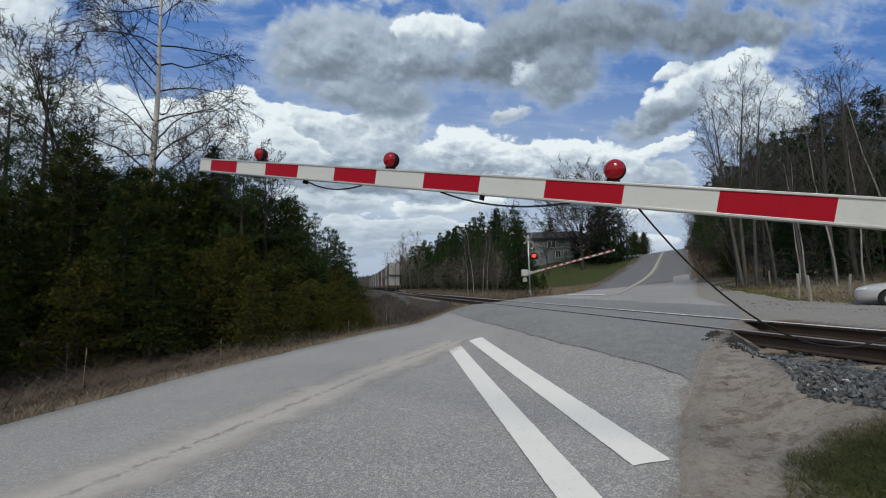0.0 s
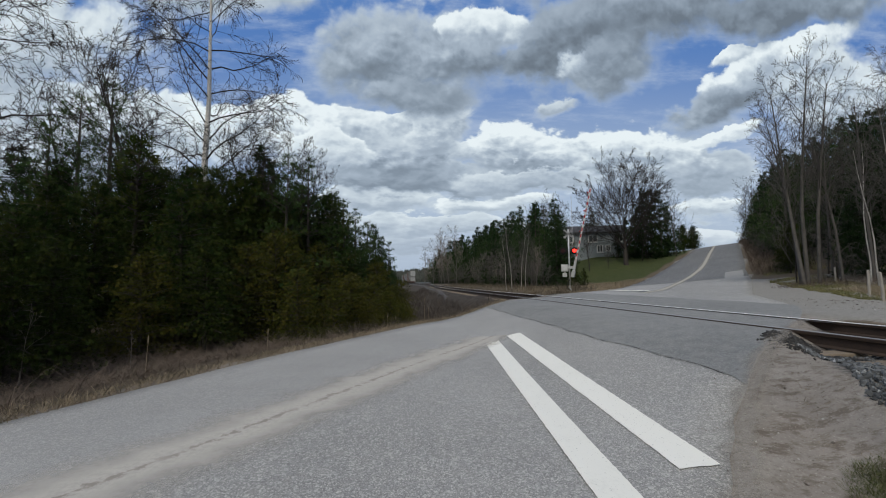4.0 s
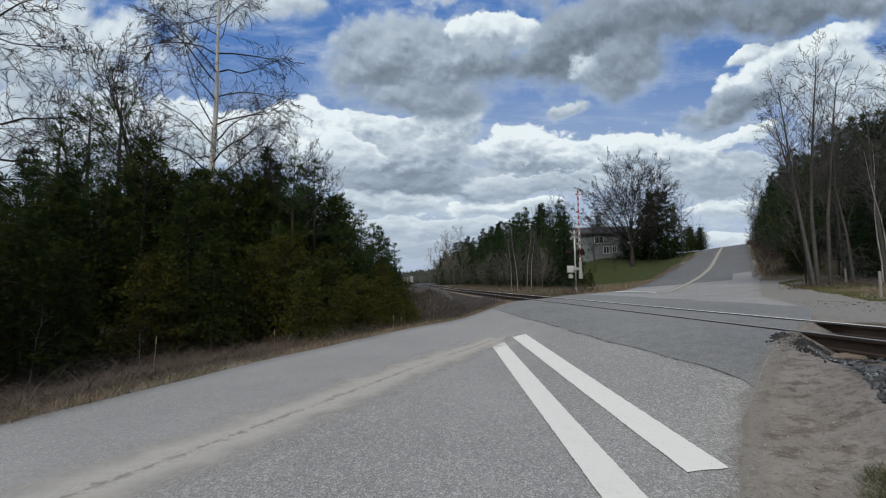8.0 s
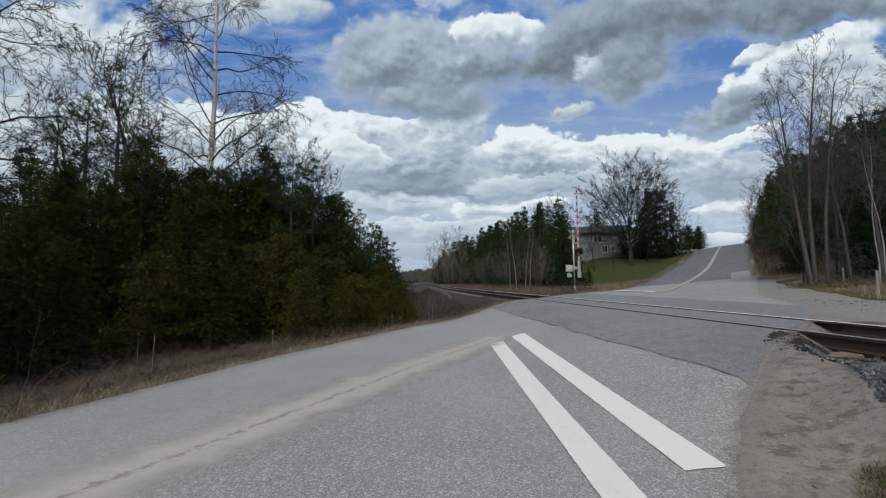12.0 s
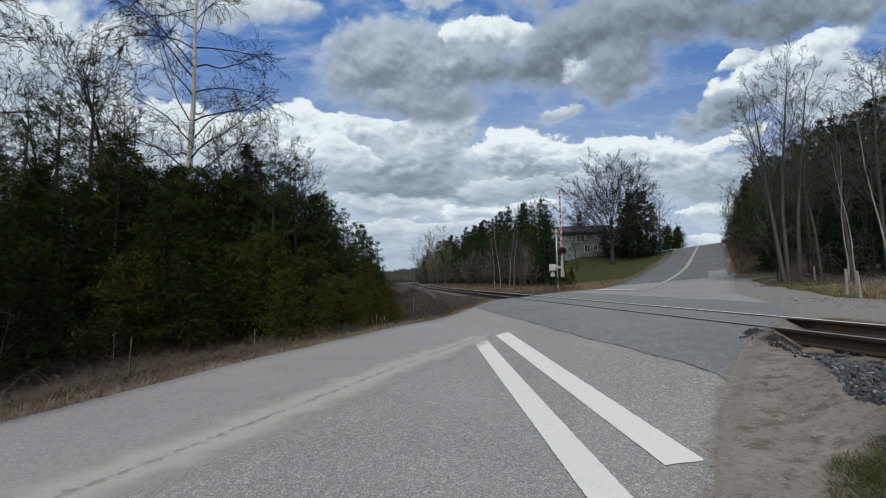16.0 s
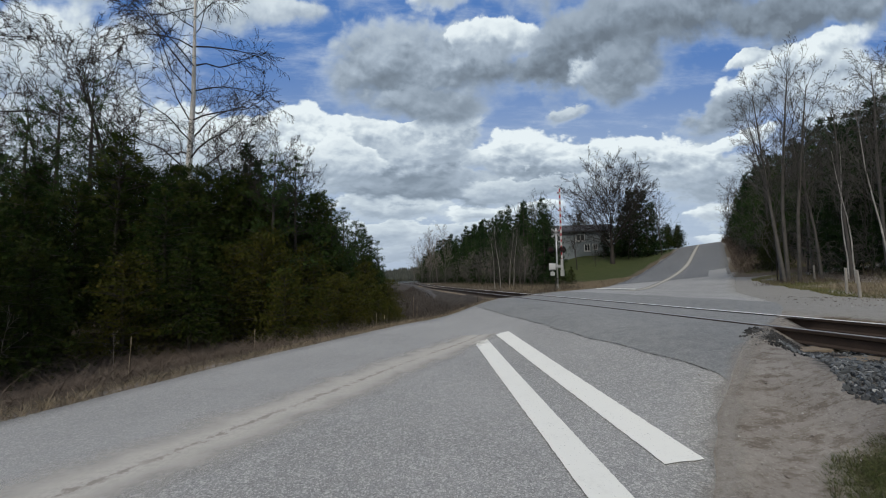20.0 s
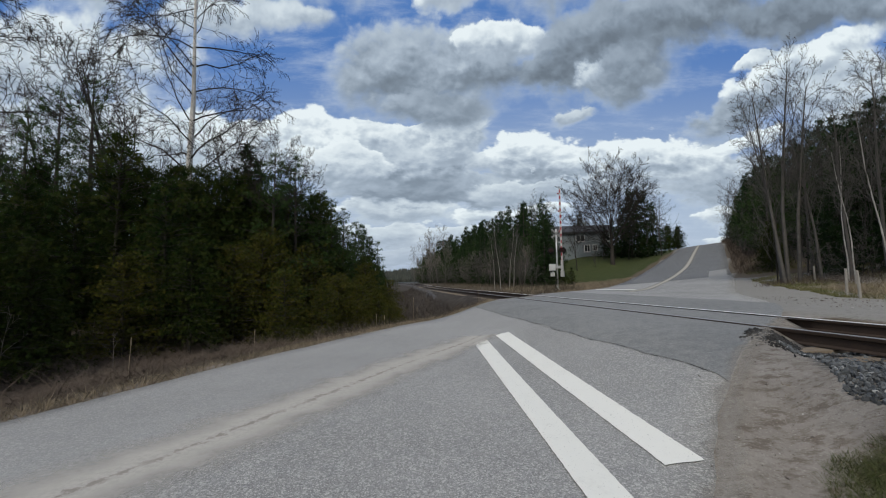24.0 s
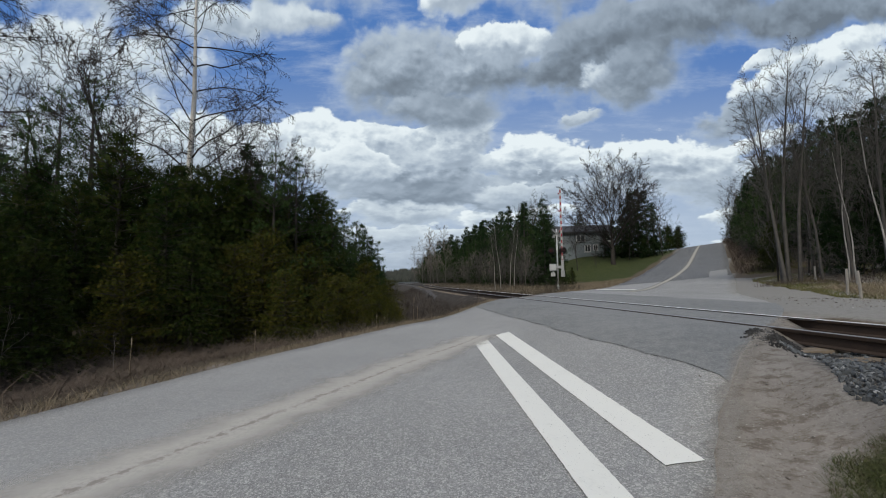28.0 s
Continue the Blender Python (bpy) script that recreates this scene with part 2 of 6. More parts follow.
M_TIE = speckled("weathered_tie", (0.13, 0.105, 0.08), (0.28, 0.225, 0.165), 3, rough=0.9, bump=0.6, dist=0.01, vary=0.25)
M_STONE = speckled("ballast_stone", (0.05, 0.058, 0.066), (0.165, 0.178, 0.192), 2.3, 0.9, rough=0.85, bump=0.3, vary=0.35)
M_GALV = speckled("galvanised_steel", (0.42, 0.43, 0.43), (0.58, 0.58, 0.57), 5, rough=0.45, metal=0.6, bump=0.08)
M_BLACK = speckled("black_paint", (0.010, 0.010, 0.011), (0.02, 0.02, 0.02), 6, rough=0.7, bump=0.05, spec=0.15)
M_GEAR = speckled("grey_gear_paint", (0.30, 0.31, 0.31), (0.40, 0.405, 0.40), 5, rough=0.6, metal=0.1, bump=0.08)
M_RUBBER = speckled("black_rubber", (0.012, 0.012, 0.012), (0.028, 0.028, 0.028), 12, rough=0.75)


def paint_material(name, color, dirt, wear, rough=0.6, worn_to=(0.2, 0.2, 0.2), spec=0.35):
    """Paint on a road or board: flaked at its edges, with tracks of dirt."""
    n = Nodes(name)
    co = n.coord()
    f = n.math("ADD", n.math("MULTIPLY", n.noise(co, 30, 4, 0.7), 0.5), n.math("MULTIPLY", n.noise(co, 3, 4), 0.5))
    c = n.mix(n.span(f, 0.5, 0.75, 0, 0.55), color, dirt)
    c = n.mix(n.span(n.noise(co, 70, 3, 0.7), 0.66 - wear, 0.70 - wear), c, worn_to)
    return n.surface(c, rough, 0, n.bump(n.noise(co, 120, 2), 0.25, 0.003), spec)


M_WHITE_LINE = paint_material("road_paint_white", (0.79, 0.785, 0.73), (0.62, 0.615, 0.57), 0.0)


def soft_strip(name, color, middle, amount, core_amount=0.8):
    """Grains lying on the asphalt, thick in the middle of a strip and thinning out to its edges."""
    n = Nodes(name)
    co = n.coord()
    t = n.add("Attribute", {"attribute_name": "middle"}).outputs["Fac"]
    big, fine = n.noise(co, 2.2, 5, 0.65), n.noise(co, 24, 4, 0.7)
    c = n.mix(n.span(fine, 0.35, 0.65), color, middle)
    core = n.math("MULTIPLY", n.span(n.math("ADD", t, n.math("MULTIPLY", n.math("SUBTRACT", n.noise(co, 11, 5, 0.7), 0.5), 0.5)), 0.93, 1.02), n.span(n.noise(co, 1.3, 4, 0.6), 0.32, 0.5))
    c = n.mix(n.math("MULTIPLY", core, core_amount), c, (0.20, 0.175, 0.15))
    cover = n.span(n.math("ADD", n.math("MULTIPLY", t, 1.0), n.math("ADD", n.math("MULTIPLY", n.math("SUBTRACT", big, 0.5), 0.7), n.math("MULTIPLY", n.math("SUBTRACT", fine, 0.5), 0.45))), 0.05, 0.85, 0.0, amount)
    mat = n.surface(c, 0.95, 0, n.bump(fine, 0.4, 0.006), 0.2)
    shader = [q for q in n.tree.nodes if q.type == "BSDF_PRINCIPLED"][0]
    m = n.add("MixShader")
    n.put(m, "i0", cover)
    n.tree.links.new(n.add("BsdfTransparent").outputs[0], m.inputs[1])
    n.tree.links.new(shader.outputs[0], m.inputs[2])
    n.tree.links.new(m.outputs[0], n.out.inputs[0])
    return mat


M_SAND = soft_strip("sand_on_worn_line", (0.53, 0.505, 0.465), (0.45, 0.43, 0.395), 0.85, 0.65)
M_DRIFT = soft_strip("washed_earth", (0.30, 0.272, 0.238), (0.36, 0.335, 0.30), 0.5, 0.0)
M_CRACK = soft_strip("tarred_crack", (0.06, 0.06, 0.061), (0.09, 0.09, 0.09), 0.7)
M_OLD_YELLOW = soft_strip("faded_yellow_paint", (0.47, 0.45, 0.395), (0.40, 0.385, 0.345), 0.85, 0.0)
M_REPAIR = speckled("pale_repair", (0.25, 0.25, 0.245), (0.34, 0.34, 0.33), 2.5, rough=0.9)
M_ARM_WHITE = paint_material("arm_white", (0.55, 0.57, 0.56), (0.42, 0.44, 0.42), -0.05, 0.42, (0.4, 0.4, 0.38))
M_ARM_RED = paint_material("arm_red", (0.33, 0.003, 0.016), (0.25, 0.004, 0.016), -0.08, 0.5, (0.36, 0.06, 0.07), 0.15)


def ground_material():
    """Sandy soil, dead grass, live grass and shade-darkened leaf litter, told apart by a painted attribute on the mesh.
    """
    n = Nodes("ground")
    co = n.coord()
    att = n.add("Attribute", {"attribute_name": "cover"})
    sep = n.add("SeparateColor", None, Color=att.outputs["Color"])
    sand_w, grass_w, litter_w = sep.outputs[0], sep.outputs[1], sep.outputs[2]
    a, b, c3 = n.noise(co, 1.1, 6, 0.65), n.noise(co, 14, 5, 0.7), n.noise(co, 70, 3, 0.7)
    dead = n.mix(n.span(b, 0.3, 0.7), (0.085, 0.068, 0.05), (0.155, 0.126, 0.092))
    dead = n.mix(n.span(a, 0.45, 0.7, 0, 0.7), dead, (0.11, 0.09, 0.062))
    sand = n.mix(n.span(a, 0.3, 0.7), (0.215, 0.194, 0.171), (0.31, 0.287, 0.258))
    crumb = n.noise(co, 34, 5, 0.75)
    streak = n.noise(n.add("Mapping", None, Vector=co, Rotation=(0, 0, radians(118)), Scale=(1.4, 3.0, 1)).outputs[0], 3.2, 6, 0.7)
    sand = n.mix(n.span(b, 0.46, 0.7, 0, 0.6), sand, (0.15, 0.125, 0.102))
    sand = n.mix(n.span(streak, 0.49, 0.62, 0, 0.72), sand, (0.115, 0.09, 0.070))
    sand = n.mix(n.span(crumb, 0.58, 0.70, 0, 0.8), sand, (0.07, 0.056, 0.045))
    sand = n.mix(n.span(c3, 0.58, 0.7, 0, 0.6), sand, (0.46, 0.43, 0.39))
    across = n.add("VectorMath", {"operation": "DOT_PRODUCT"}, i0=co, i1=tuple(TN)).outputs["Value"]
    lot = n.mix(n.span(b, 0.35, 0.65), (0.21, 0.205, 0.192), (0.30, 0.293, 0.275))
    lot = n.mix(n.span(crumb, 0.56, 0.68, 0, 0.5), lot, (0.12, 0.112, 0.10))
    sand = n.mix(n.span(across, TRACK_OFF + 1.2, TRACK_OFF + 2.6, 0, 0.85), sand, lot)
    grass = n.mix(n.span(b, 0.3, 0.7), (0.030, 0.042, 0.013), (0.066, 0.080, 0.027))
    grass = n.mix(n.span(a, 0.45, 0.7, 0, 0.4), grass, (0.09, 0.085, 0.045))
    # the shade under the trees is put into the litter's dark colour
    litter = n.mix(n.span(b, 0.3, 0.7), (0.034, 0.028, 0.023), (0.08, 0.067, 0.054))
    edge = n.math("MULTIPLY", n.math("SUBTRACT", b, 0.5), 0.9)

    def sharp(w):
        return n.span(n.math("ADD", w, edge), 0.35, 0.65)
    c = n.mix(sharp(litter_w), dead, litter)
    c = n.mix(sharp(grass_w), c, grass)
    c = n.mix(sharp(sand_w), c, sand)
    pebble = n.add("TexVoronoi", None, Vector=co, Scale=22.0)
    stones = n.mix(n.add("SeparateColor", None, Color=pebble.outputs["Color"]).outputs[0], (0.035, 0.037, 0.04), (0.12, 0.12, 0.12))
    stones = n.mix(n.span(a, 0.4, 0.65, 0, 0.5), stones, (0.13, 0.105, 0.085))
    c = n.mix(sharp(att.outputs["Alpha"]), c, stones)
    # distance haze put into the colour: far ground fades to blue-grey
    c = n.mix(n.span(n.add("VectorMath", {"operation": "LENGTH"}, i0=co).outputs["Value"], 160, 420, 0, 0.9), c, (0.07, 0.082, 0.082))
    return n.surface(c, 0.95, 0, n.bump(n.math("ADD", b, n.math("MULTIPLY", c3, 0.35)), 0.7, 0.02), 0.15)


M_GROUND = ground_material()


# ---------------------------------------------------------------- sky
def sky_material(banks):
    """Broken cumulus over blue: banks by bearing, each bright above and grey below, with billowing tops and soft bases."""
    n = Nodes("cloudy_sky")
    pos = n.coord()
    tilt = n.add("VectorRotate", {"rotation_type": "X_AXIS"}, Vector=pos, Angle=radians(-4.7)).outputs[0]
    xyz = n.add("SeparateXYZ", None, Vector=tilt)
    depth = n.math("MAXIMUM", xyz.outputs[1], 40.0)
    u, v = n.math("DIVIDE", xyz.outputs[0], depth), n.math("DIVIDE", xyz.outputs[2], depth)
    uv = n.add("CombineXYZ", None, X=u, Y=v, Z=0.0).outputs[0]
    # clouds flatten towards the skyline
    low = n.math("MULTIPLY", n.math("LOGARITHM", n.math("MAXIMUM", n.math("ADD", v, 0.22), 0.02), 2.71828), 0.75)
    flat = n.add("CombineXYZ", None, X=u, Y=low, Z=0.0).outputs[0]

    def shifted(vec, d):
        return n.add("VectorMath", {"operation": "ADD"}, i0=vec, i1=d).outputs[0]

    def torn_by(scale, detail, rough, amount):
        c = n.add("TexNoise", None, Vector=flat, Scale=scale, Detail=detail, Roughness=rough).outputs["Color"]
        c = n.add("VectorMath", {"operation": "SUBTRACT"}, i0=c, i1=(0.5, 0.5, 0.5)).outputs[0]
        return n.add("VectorMath", {"operation": "SCALE"}, i0=c, Scale=amount).outputs[0]

    def billow(vec, scale, detail, rough):
        d = n.add("TexVoronoi", {"feature": "SMOOTH_F1"}, Vector=vec, Scale=scale, Detail=detail, Roughness=rough, Smoothness=0.35).outputs["Distance"]
        return n.math("SUBTRACT", 0.80, d)
    torn = shifted(uv, torn_by(5.0, 8.0, 0.6, 0.13))
    curl = shifted(flat, torn_by(9.0, 4.0, 0.55, 0.05))
    puff, puff_up = n.noise(flat, 5.0, 7, 0.56), n.noise(shifted(flat, (-0.014, 0.045, 0)), 5.0, 7, 0.56)
    knob, knob_up = billow(curl, 11.0, 3.0, 0.55), billow(shifted(curl, (-0.006, 0.018, 0)), 11.0, 3.0, 0.55)
    relief = n.math("ADD", n.math("MULTIPLY", n.math("SUBTRACT", puff, puff_up), 1.5), n.math("MULTIPLY", n.math("SUBTRACT", knob, knob_up), 0.6))
    relief = n.math("MULTIPLY", relief, n.span(v, 0.0, 0.32, 0.5, 1.0))
    broad = n.math("MULTIPLY", n.math("SUBTRACT", n.noise(flat, 2.6, 6, 0.55), 0.55), 0.3)
    fray = n.math("ADD", n.math("MULTIPLY", n.math("SUBTRACT", puff, 0.5), 1.15), n.math("MULTIPLY", n.math("ADD", knob, 0.45), 0.48))
    shade, clear = 0.8, 1.0
    for cx, cy, rx, ry, turn, top, base in banks:
        soft = 2.4 if cy > 0.33 and top < 0.9 else 1.0
        m = n.add("Mapping", {"vector_type": "TEXTURE"}, Vector=torn, Location=(cx, cy, 0), Rotation=(0, 0, radians(turn)), Scale=(rx, ry, 1)).outputs[0]
        d = n.add("VectorMath", {"operation": "LENGTH"}, i0=m).outputs["Value"]
        body = n.math("ADD", n.math("SUBTRACT", 1.0, d), fray)
        y = n.add("SeparateXYZ", None, Vector=m).outputs[1]
        lit = n.span(n.math("ADD", y, n.math("MULTIPLY", relief, 1.3)), -0.75, 0.75, base, top)
        # thin edges let the light through
        lit = n.math("ADD", lit, n.span(body, 0.0, 0.4 * soft, 0.16 / soft, 0.0))
        a = n.span(n.math("DIVIDE", body, n.span(y, -0.7, 0.5, 0.55 * soft ** 0.5, 0.17 * soft)), -0.3, 0.8)
        shade = n.math("ADD", n.math("MULTIPLY", a, lit), n.math("MULTIPLY", n.math("SUBTRACT", 1.0, a), shade))
        clear = n.math("MULTIPLY", clear, n.math("SUBTRACT", 1.0, a))
    shade = n.math("ADD", shade, n.math("ADD", n.math("MULTIPLY", relief, 0.32), n.math("SUBTRACT", broad, 0.05)))
    ramp = n.add("ValToRGB", None, Fac=shade)
    el = ramp.color_ramp.elements
    el[0].position, el[0].color = 0.0, (0.150, 0.188, 0.240, 1)
    el[1].position, el[1].color = 1.0, (0.800, 0.881, 0.939, 1)
    for p, col in ((0.25, (0.240, 0.300, 0.382, 1)), (0.5, (0.381, 0.460, 0.566, 1)), (0.75, (0.577, 0.663, 0.752, 1))):
        e = el.new(p)
        e.color = col
    wisps = n.span(n.noise(n.add("Mapping", None, Vector=flat, Rotation=(0, 0, radians(25)), Scale=(2, 7, 1)).outputs[0], 2.0, 7, 0.65), 0.44, 0.8, 0.0, 0.6)
    blue = n.mix(n.span(v, 0.0, 0.55), (0.42, 0.52, 0.67), (0.085, 0.20, 0.50))
    blue = n.mix(wisps, blue, (0.55, 0.64, 0.78))
    c = n.mix(clear, ramp.outputs[0], blue)
    haze = n.span(v, -0.08, 0.10, 0.75, 0.0)
    c = n.mix(haze, c, (0.42, 0.50, 0.63))
    em = n.add("Emission", None, Color=c, Strength=1.0)
    n.tree.links.new(em.outputs[0], n.out.inputs[0])
    return n.mat


# slopes of bearing and height, half widths, turn, light above and below; the farther banks first
SKY_LOW = [
    (-0.087, -0.008, 0.231, 0.024, 0, 0.72, 0.5),
    (0.022, 0.045, 0.272, 0.033, -3, 0.85, 0.55),
    (-0.196, 0.053, 0.129, 0.035, 0, 0.85, 0.55),
    (-0.128, 0.113, 0.156, 0.033, 0, 1, 0.6),
    (0.165, 0.107, 0.150, 0.027, 6, 1.02, 0.62),
    (-0.033, 0.162, 0.259, 0.041, 0, 0.6, 0.34),
    (0.668, 0.090, 0.084, 0.030, 0, 1.05, 0.65),
    (0.686, 0.020, 0.075, 0.024, 0, 1.1, 0.8),
    (0.668, 0.176, 0.143, 0.061, 0, 0.62, 0.48),
]
SKY_WHITE = [
    (0.444, 0.208, 0.204, 0.063, 2, 1.12, 0.5),
    (0.212, 0.219, 0.152, 0.068, 0, 1.15, 0.42),
    (0.239, 0.158, 0.163, 0.030, 0, 0.72, 0.48),
    (-0.094, 0.226, 0.177, 0.063, 0, 0.85, 0.28),
    (-0.196, 0.284, 0.095, 0.046, 0, 1.1, 0.6),
    (-0.067, 0.294, 0.065, 0.027, 0, 1.05, 0.6),
    (0.022, 0.290, 0.079, 0.060, 10, 1.05, 0.5),
    (-0.339, 0.284, 0.116, 0.065, 0, 1.15, 0.6),
    (-0.250, 0.212, 0.109, 0.054, 0, 0.95, 0.5),
    (-0.495, 0.273, 0.136, 0.057, 0, 1.08, 0.65),
    (-0.659, 0.273, 0.163, 0.082, 0, 1.05, 0.7),
    (-0.917, 0.246, 0.354, 0.163, 0, 0.85, 0.6),
]
SKY_HIGH = [
    (-0.359, 0.584, 0.098, 0.035, 0, 0.75, 0.55),
    (-0.999, 0.478, 0.340, 0.143, 0, 0.82, 0.6),
    (-0.522, 0.597, 0.204, 0.052, 0, 0.85, 0.62),
    (-0.128, 0.448, 0.166, 0.133, -8, 0.52, 0.24),
    (-0.053, 0.362, 0.150, 0.054, -6, 0.5, 0.3),
    (0.049, 0.457, 0.163, 0.102, 0, 0.55, 0.2),
    (0.131, 0.510, 0.116, 0.057, 0, 0.98, 0.48),
    (0.239, 0.439, 0.163, 0.041, 4, 0.36, 0.12),
    (0.410, 0.505, 0.184, 0.106, 14, 0.36, 0.06),
    (0.362, 0.420, 0.054, 0.044, 0, 0.8, 0.4),
    (0.437, 0.437, 0.082, 0.068, 30, 0.38, 0.18),
    (0.310, 0.341, 0.049, 0.016, 22, 0.75, 0.5),
]
SKY_RIGHT = [
    (0.974, 0.355, 0.204, 0.109, 0, 0.8, 0.5),
    (0.716, 0.352, 0.161, 0.049, 28, 0.5, 0.18),
    (0.736, 0.284, 0.084, 0.018, 22, 1.15, 0.85),
    (0.872, 0.456, 0.170, 0.044, 18, 1.12, 0.6),
    (0.736, 0.464, 0.057, 0.023, 12, 0.95, 0.6),
    (0.552, 0.570, 0.224, 0.057, 12, 0.3, 0.08),
    (0.879, 0.570, 0.286, 0.065, 5, 0.27, 0.06),
    (-0.305, 0.695, 0.177, 0.082, 0, 0.8, 0.5),
    (0.022, 0.648, 0.095, 0.046, 15, 1.1, 0.6),
    (0.362, 0.722, 0.354, 0.122, 0, 0.6, 0.3),
    (0.974, 0.750, 0.408, 0.122, 0, 0.5, 0.3),
    (-0.863, 0.750, 0.408, 0.109, 0, 0.7, 0.5),
]
SKY_BANKS = SKY_LOW + SKY_WHITE + SKY_HIGH + SKY_RIGHT
M_SKY = sky_material([q for q in SKY_BANKS if q[0] - 2.2 * q[2] < 0.14])
M_SKY_EAST = sky_material([q for q in SKY_BANKS if q[0] + 2.2 * q[2] > 0.05])


def sky_dome():
    b, nu, nv, r = Build(), 60, 30, 3000.0
    for j in range(nv + 1):
        el = radians(-4 + 66 * j / nv)
        for i in range(nu + 1):
            az = radians(-78 + 156 * i / nu)
            b.v.append(Vector((r * math.sin(az) * math.cos(el), r * math.cos(az) * math.cos(el), r * math.sin(el))))
    for j in range(nv):
        for i in range(nu):
            k = j * (nu + 1) + i
            b.f.append((k, k + nu + 1, k + nu + 2, k + 1))
    ob = part("backdrop", b, M_SKY, smooth=True)
    ob.data.materials.append(M_SKY_EAST)
    ob.data.polygons.foreach_set("material_index", [1 if i >= 32 else 0 for _ in range(nv) for i in range(nu)])
    return tagged(ob, "broken grey and white clouds over blue sky", "sky", kind="structure")


SKY = sky_dome()


# ---------------------------------------------------------------- ground
def lattice(lo, hi, near, far):
    """Steps that grow with the distance from the middle."""
    out, x = [0.0], 0.0
    while x < hi:
        x += near + abs(x) * far
        out.append(x)
    x = 0.0
    while x > lo:
        x -= near + abs(x) * far
        out.insert(0, x)
    return np.array(out)


def land(x, y):
    """Height of the bare ground, and what covers it: sand, grass, litter."""
    z, e, a = height(x, y)
    s, w = x * RS.x + y * RS.y, x * RW.x + y * RW.y
    l, r = road_edges(s)
    inside = np.minimum(w - l, r - w)                 # positive on the road
    out = np.clip(-inside, 0, None)
    left, right = (w < l), (w > r)
    z = z - 0.06 * smooth01(-0.05, 0.25, inside) - 0.02
    ae = np.abs(e)
    # the line's bed stands over ditches
    bed = np.where(right, smooth01(0.05, 0.5, out), smooth01(0.3, 1.2, out))
    z = z - 0.5 * smooth01(16, 28, a) * smooth01(6.0, 3.2, ae) * smooth01(0.4, 2.0, out)
    z = z - bed * (0.20 * smooth01(2.3, 1.2, ae))
    z = z - bed * left * (e < 0) * (0.38 * smooth01(0.6, 2.2, out) * smooth01(7.5, 3.0, out) + 0.55 * smooth01(1.9, 4.0, ae) * smooth01(9, 5, ae) * (e < 0))
    z = z - bed * right * (e < 0) * 0.12 * smooth01(1.8, 3.2, ae) * smooth01(6, 4, ae)
    z = z + left * (e < 0) * 0.5 * smooth01(5, 16, out)
    z = z + 2.6 * left * smooth01(3, 16, out) * smooth01(12, 28, e) * smooth01(30, 58, a) * smooth01(150, 110, a)
    z = z + right * (e > 8) * 0.9 * smooth01(2.5, 7, out) * smooth01(34, 42, s)
    z = z - 0.2 * right * (e > 3) * smooth01(12.5, 15.5, x) * smooth01(15.5, 12.0, y)
    z = z - 0.12 * right * (e > 3) * smooth01(14.0, 15.6, x) * smooth01(13.2, 11.6, y)
    wob = np.sin(x * 0.9 + 1.3 * np.sin(y * 0.7)) * np.cos(y * 0.8 + 0.6 * np.sin(x * 1.1))
    z = z + 0.05 * wob * smooth01(0.4, 2.0, out) * smooth01(90, 20, np.hypot(x, y))
    hills = 55 * smooth01(900, 1700, np.hypot(x, y)) * (0.55 + 0.45 * np.sin(np.arctan2(x, y) * 7 + 1.0))
    z = z + hills * (y > 0)
    sand = np.clip(smooth01(0.9, 0.25, out) * 0.8 + right * (e < 0) * (0.52 * smooth01(3.2, 2.2, out) + 0.48 * smooth01(1.7, 0.5, out)) + right * (e > 2) * (s < 34) * smooth01(9.0, 6.5, out) , 0, 1)
    sand = sand * np.where(right & (s > 35), 0.15, 1)
    sand = sand * np.where(left & (e < -3), smooth01(0.45, 0.1, out), 1) * np.where(left & (e > 3), 0.2, 1)
    lawn = left * smooth01(13, 19, e) * smooth01(62, 55, e) * smooth01(0.35, 1.7, out) * smooth01(55, 45, out)
    verge = right * (e > 6) * smooth01(7.0, 9.0, out) * smooth01(15, 10, out) * 0.55
    tuft = right * (e < -2) * smooth01(1.0, 0.3, np.hypot(x - 2.74, y - 2.06) / 0.75) * 0.8
    back = (x - 14.4) * 0.87 - (y - 14.3) * 0.49 + 0.35 * wob      # behind the gravel's far edge
    strip = right * (e > 3) * smooth01(-0.1, 0.6, back) * smooth01(12.9, 14.4, y + 0.3 * wob) * smooth01(29, 25, y)
    grass = np.clip(lawn + np.maximum(verge, strip * 0.3 * smooth01(3.2, 1.6, back)) + tuft, 0, 1)
    sand = sand * (1 - 0.4 * strip)
    sand = sand * (1 - 0.9 * np.clip(tuft * 1.2, 0, 1))
    litter = np.clip(left * (e < -1.9) * smooth01(0.35, 1.1, out) + smooth01(110, 170, np.hypot(x, y)) + right * (e > 6) * smooth01(13, 17, out), 0, 1)
    gravel = bed * smooth01(2.75, 2.25, ae + 0.25 * wob)
    gravel = np.where(right & (e < 0), gravel * smooth01(4.9, 3.9, a + 1.3 * (ae - 1.2)), gravel)
    gravel = gravel * np.where(right, smooth01(1.25, 0.85, e), 1.0)
    return z, sand, grass, litter, gravel


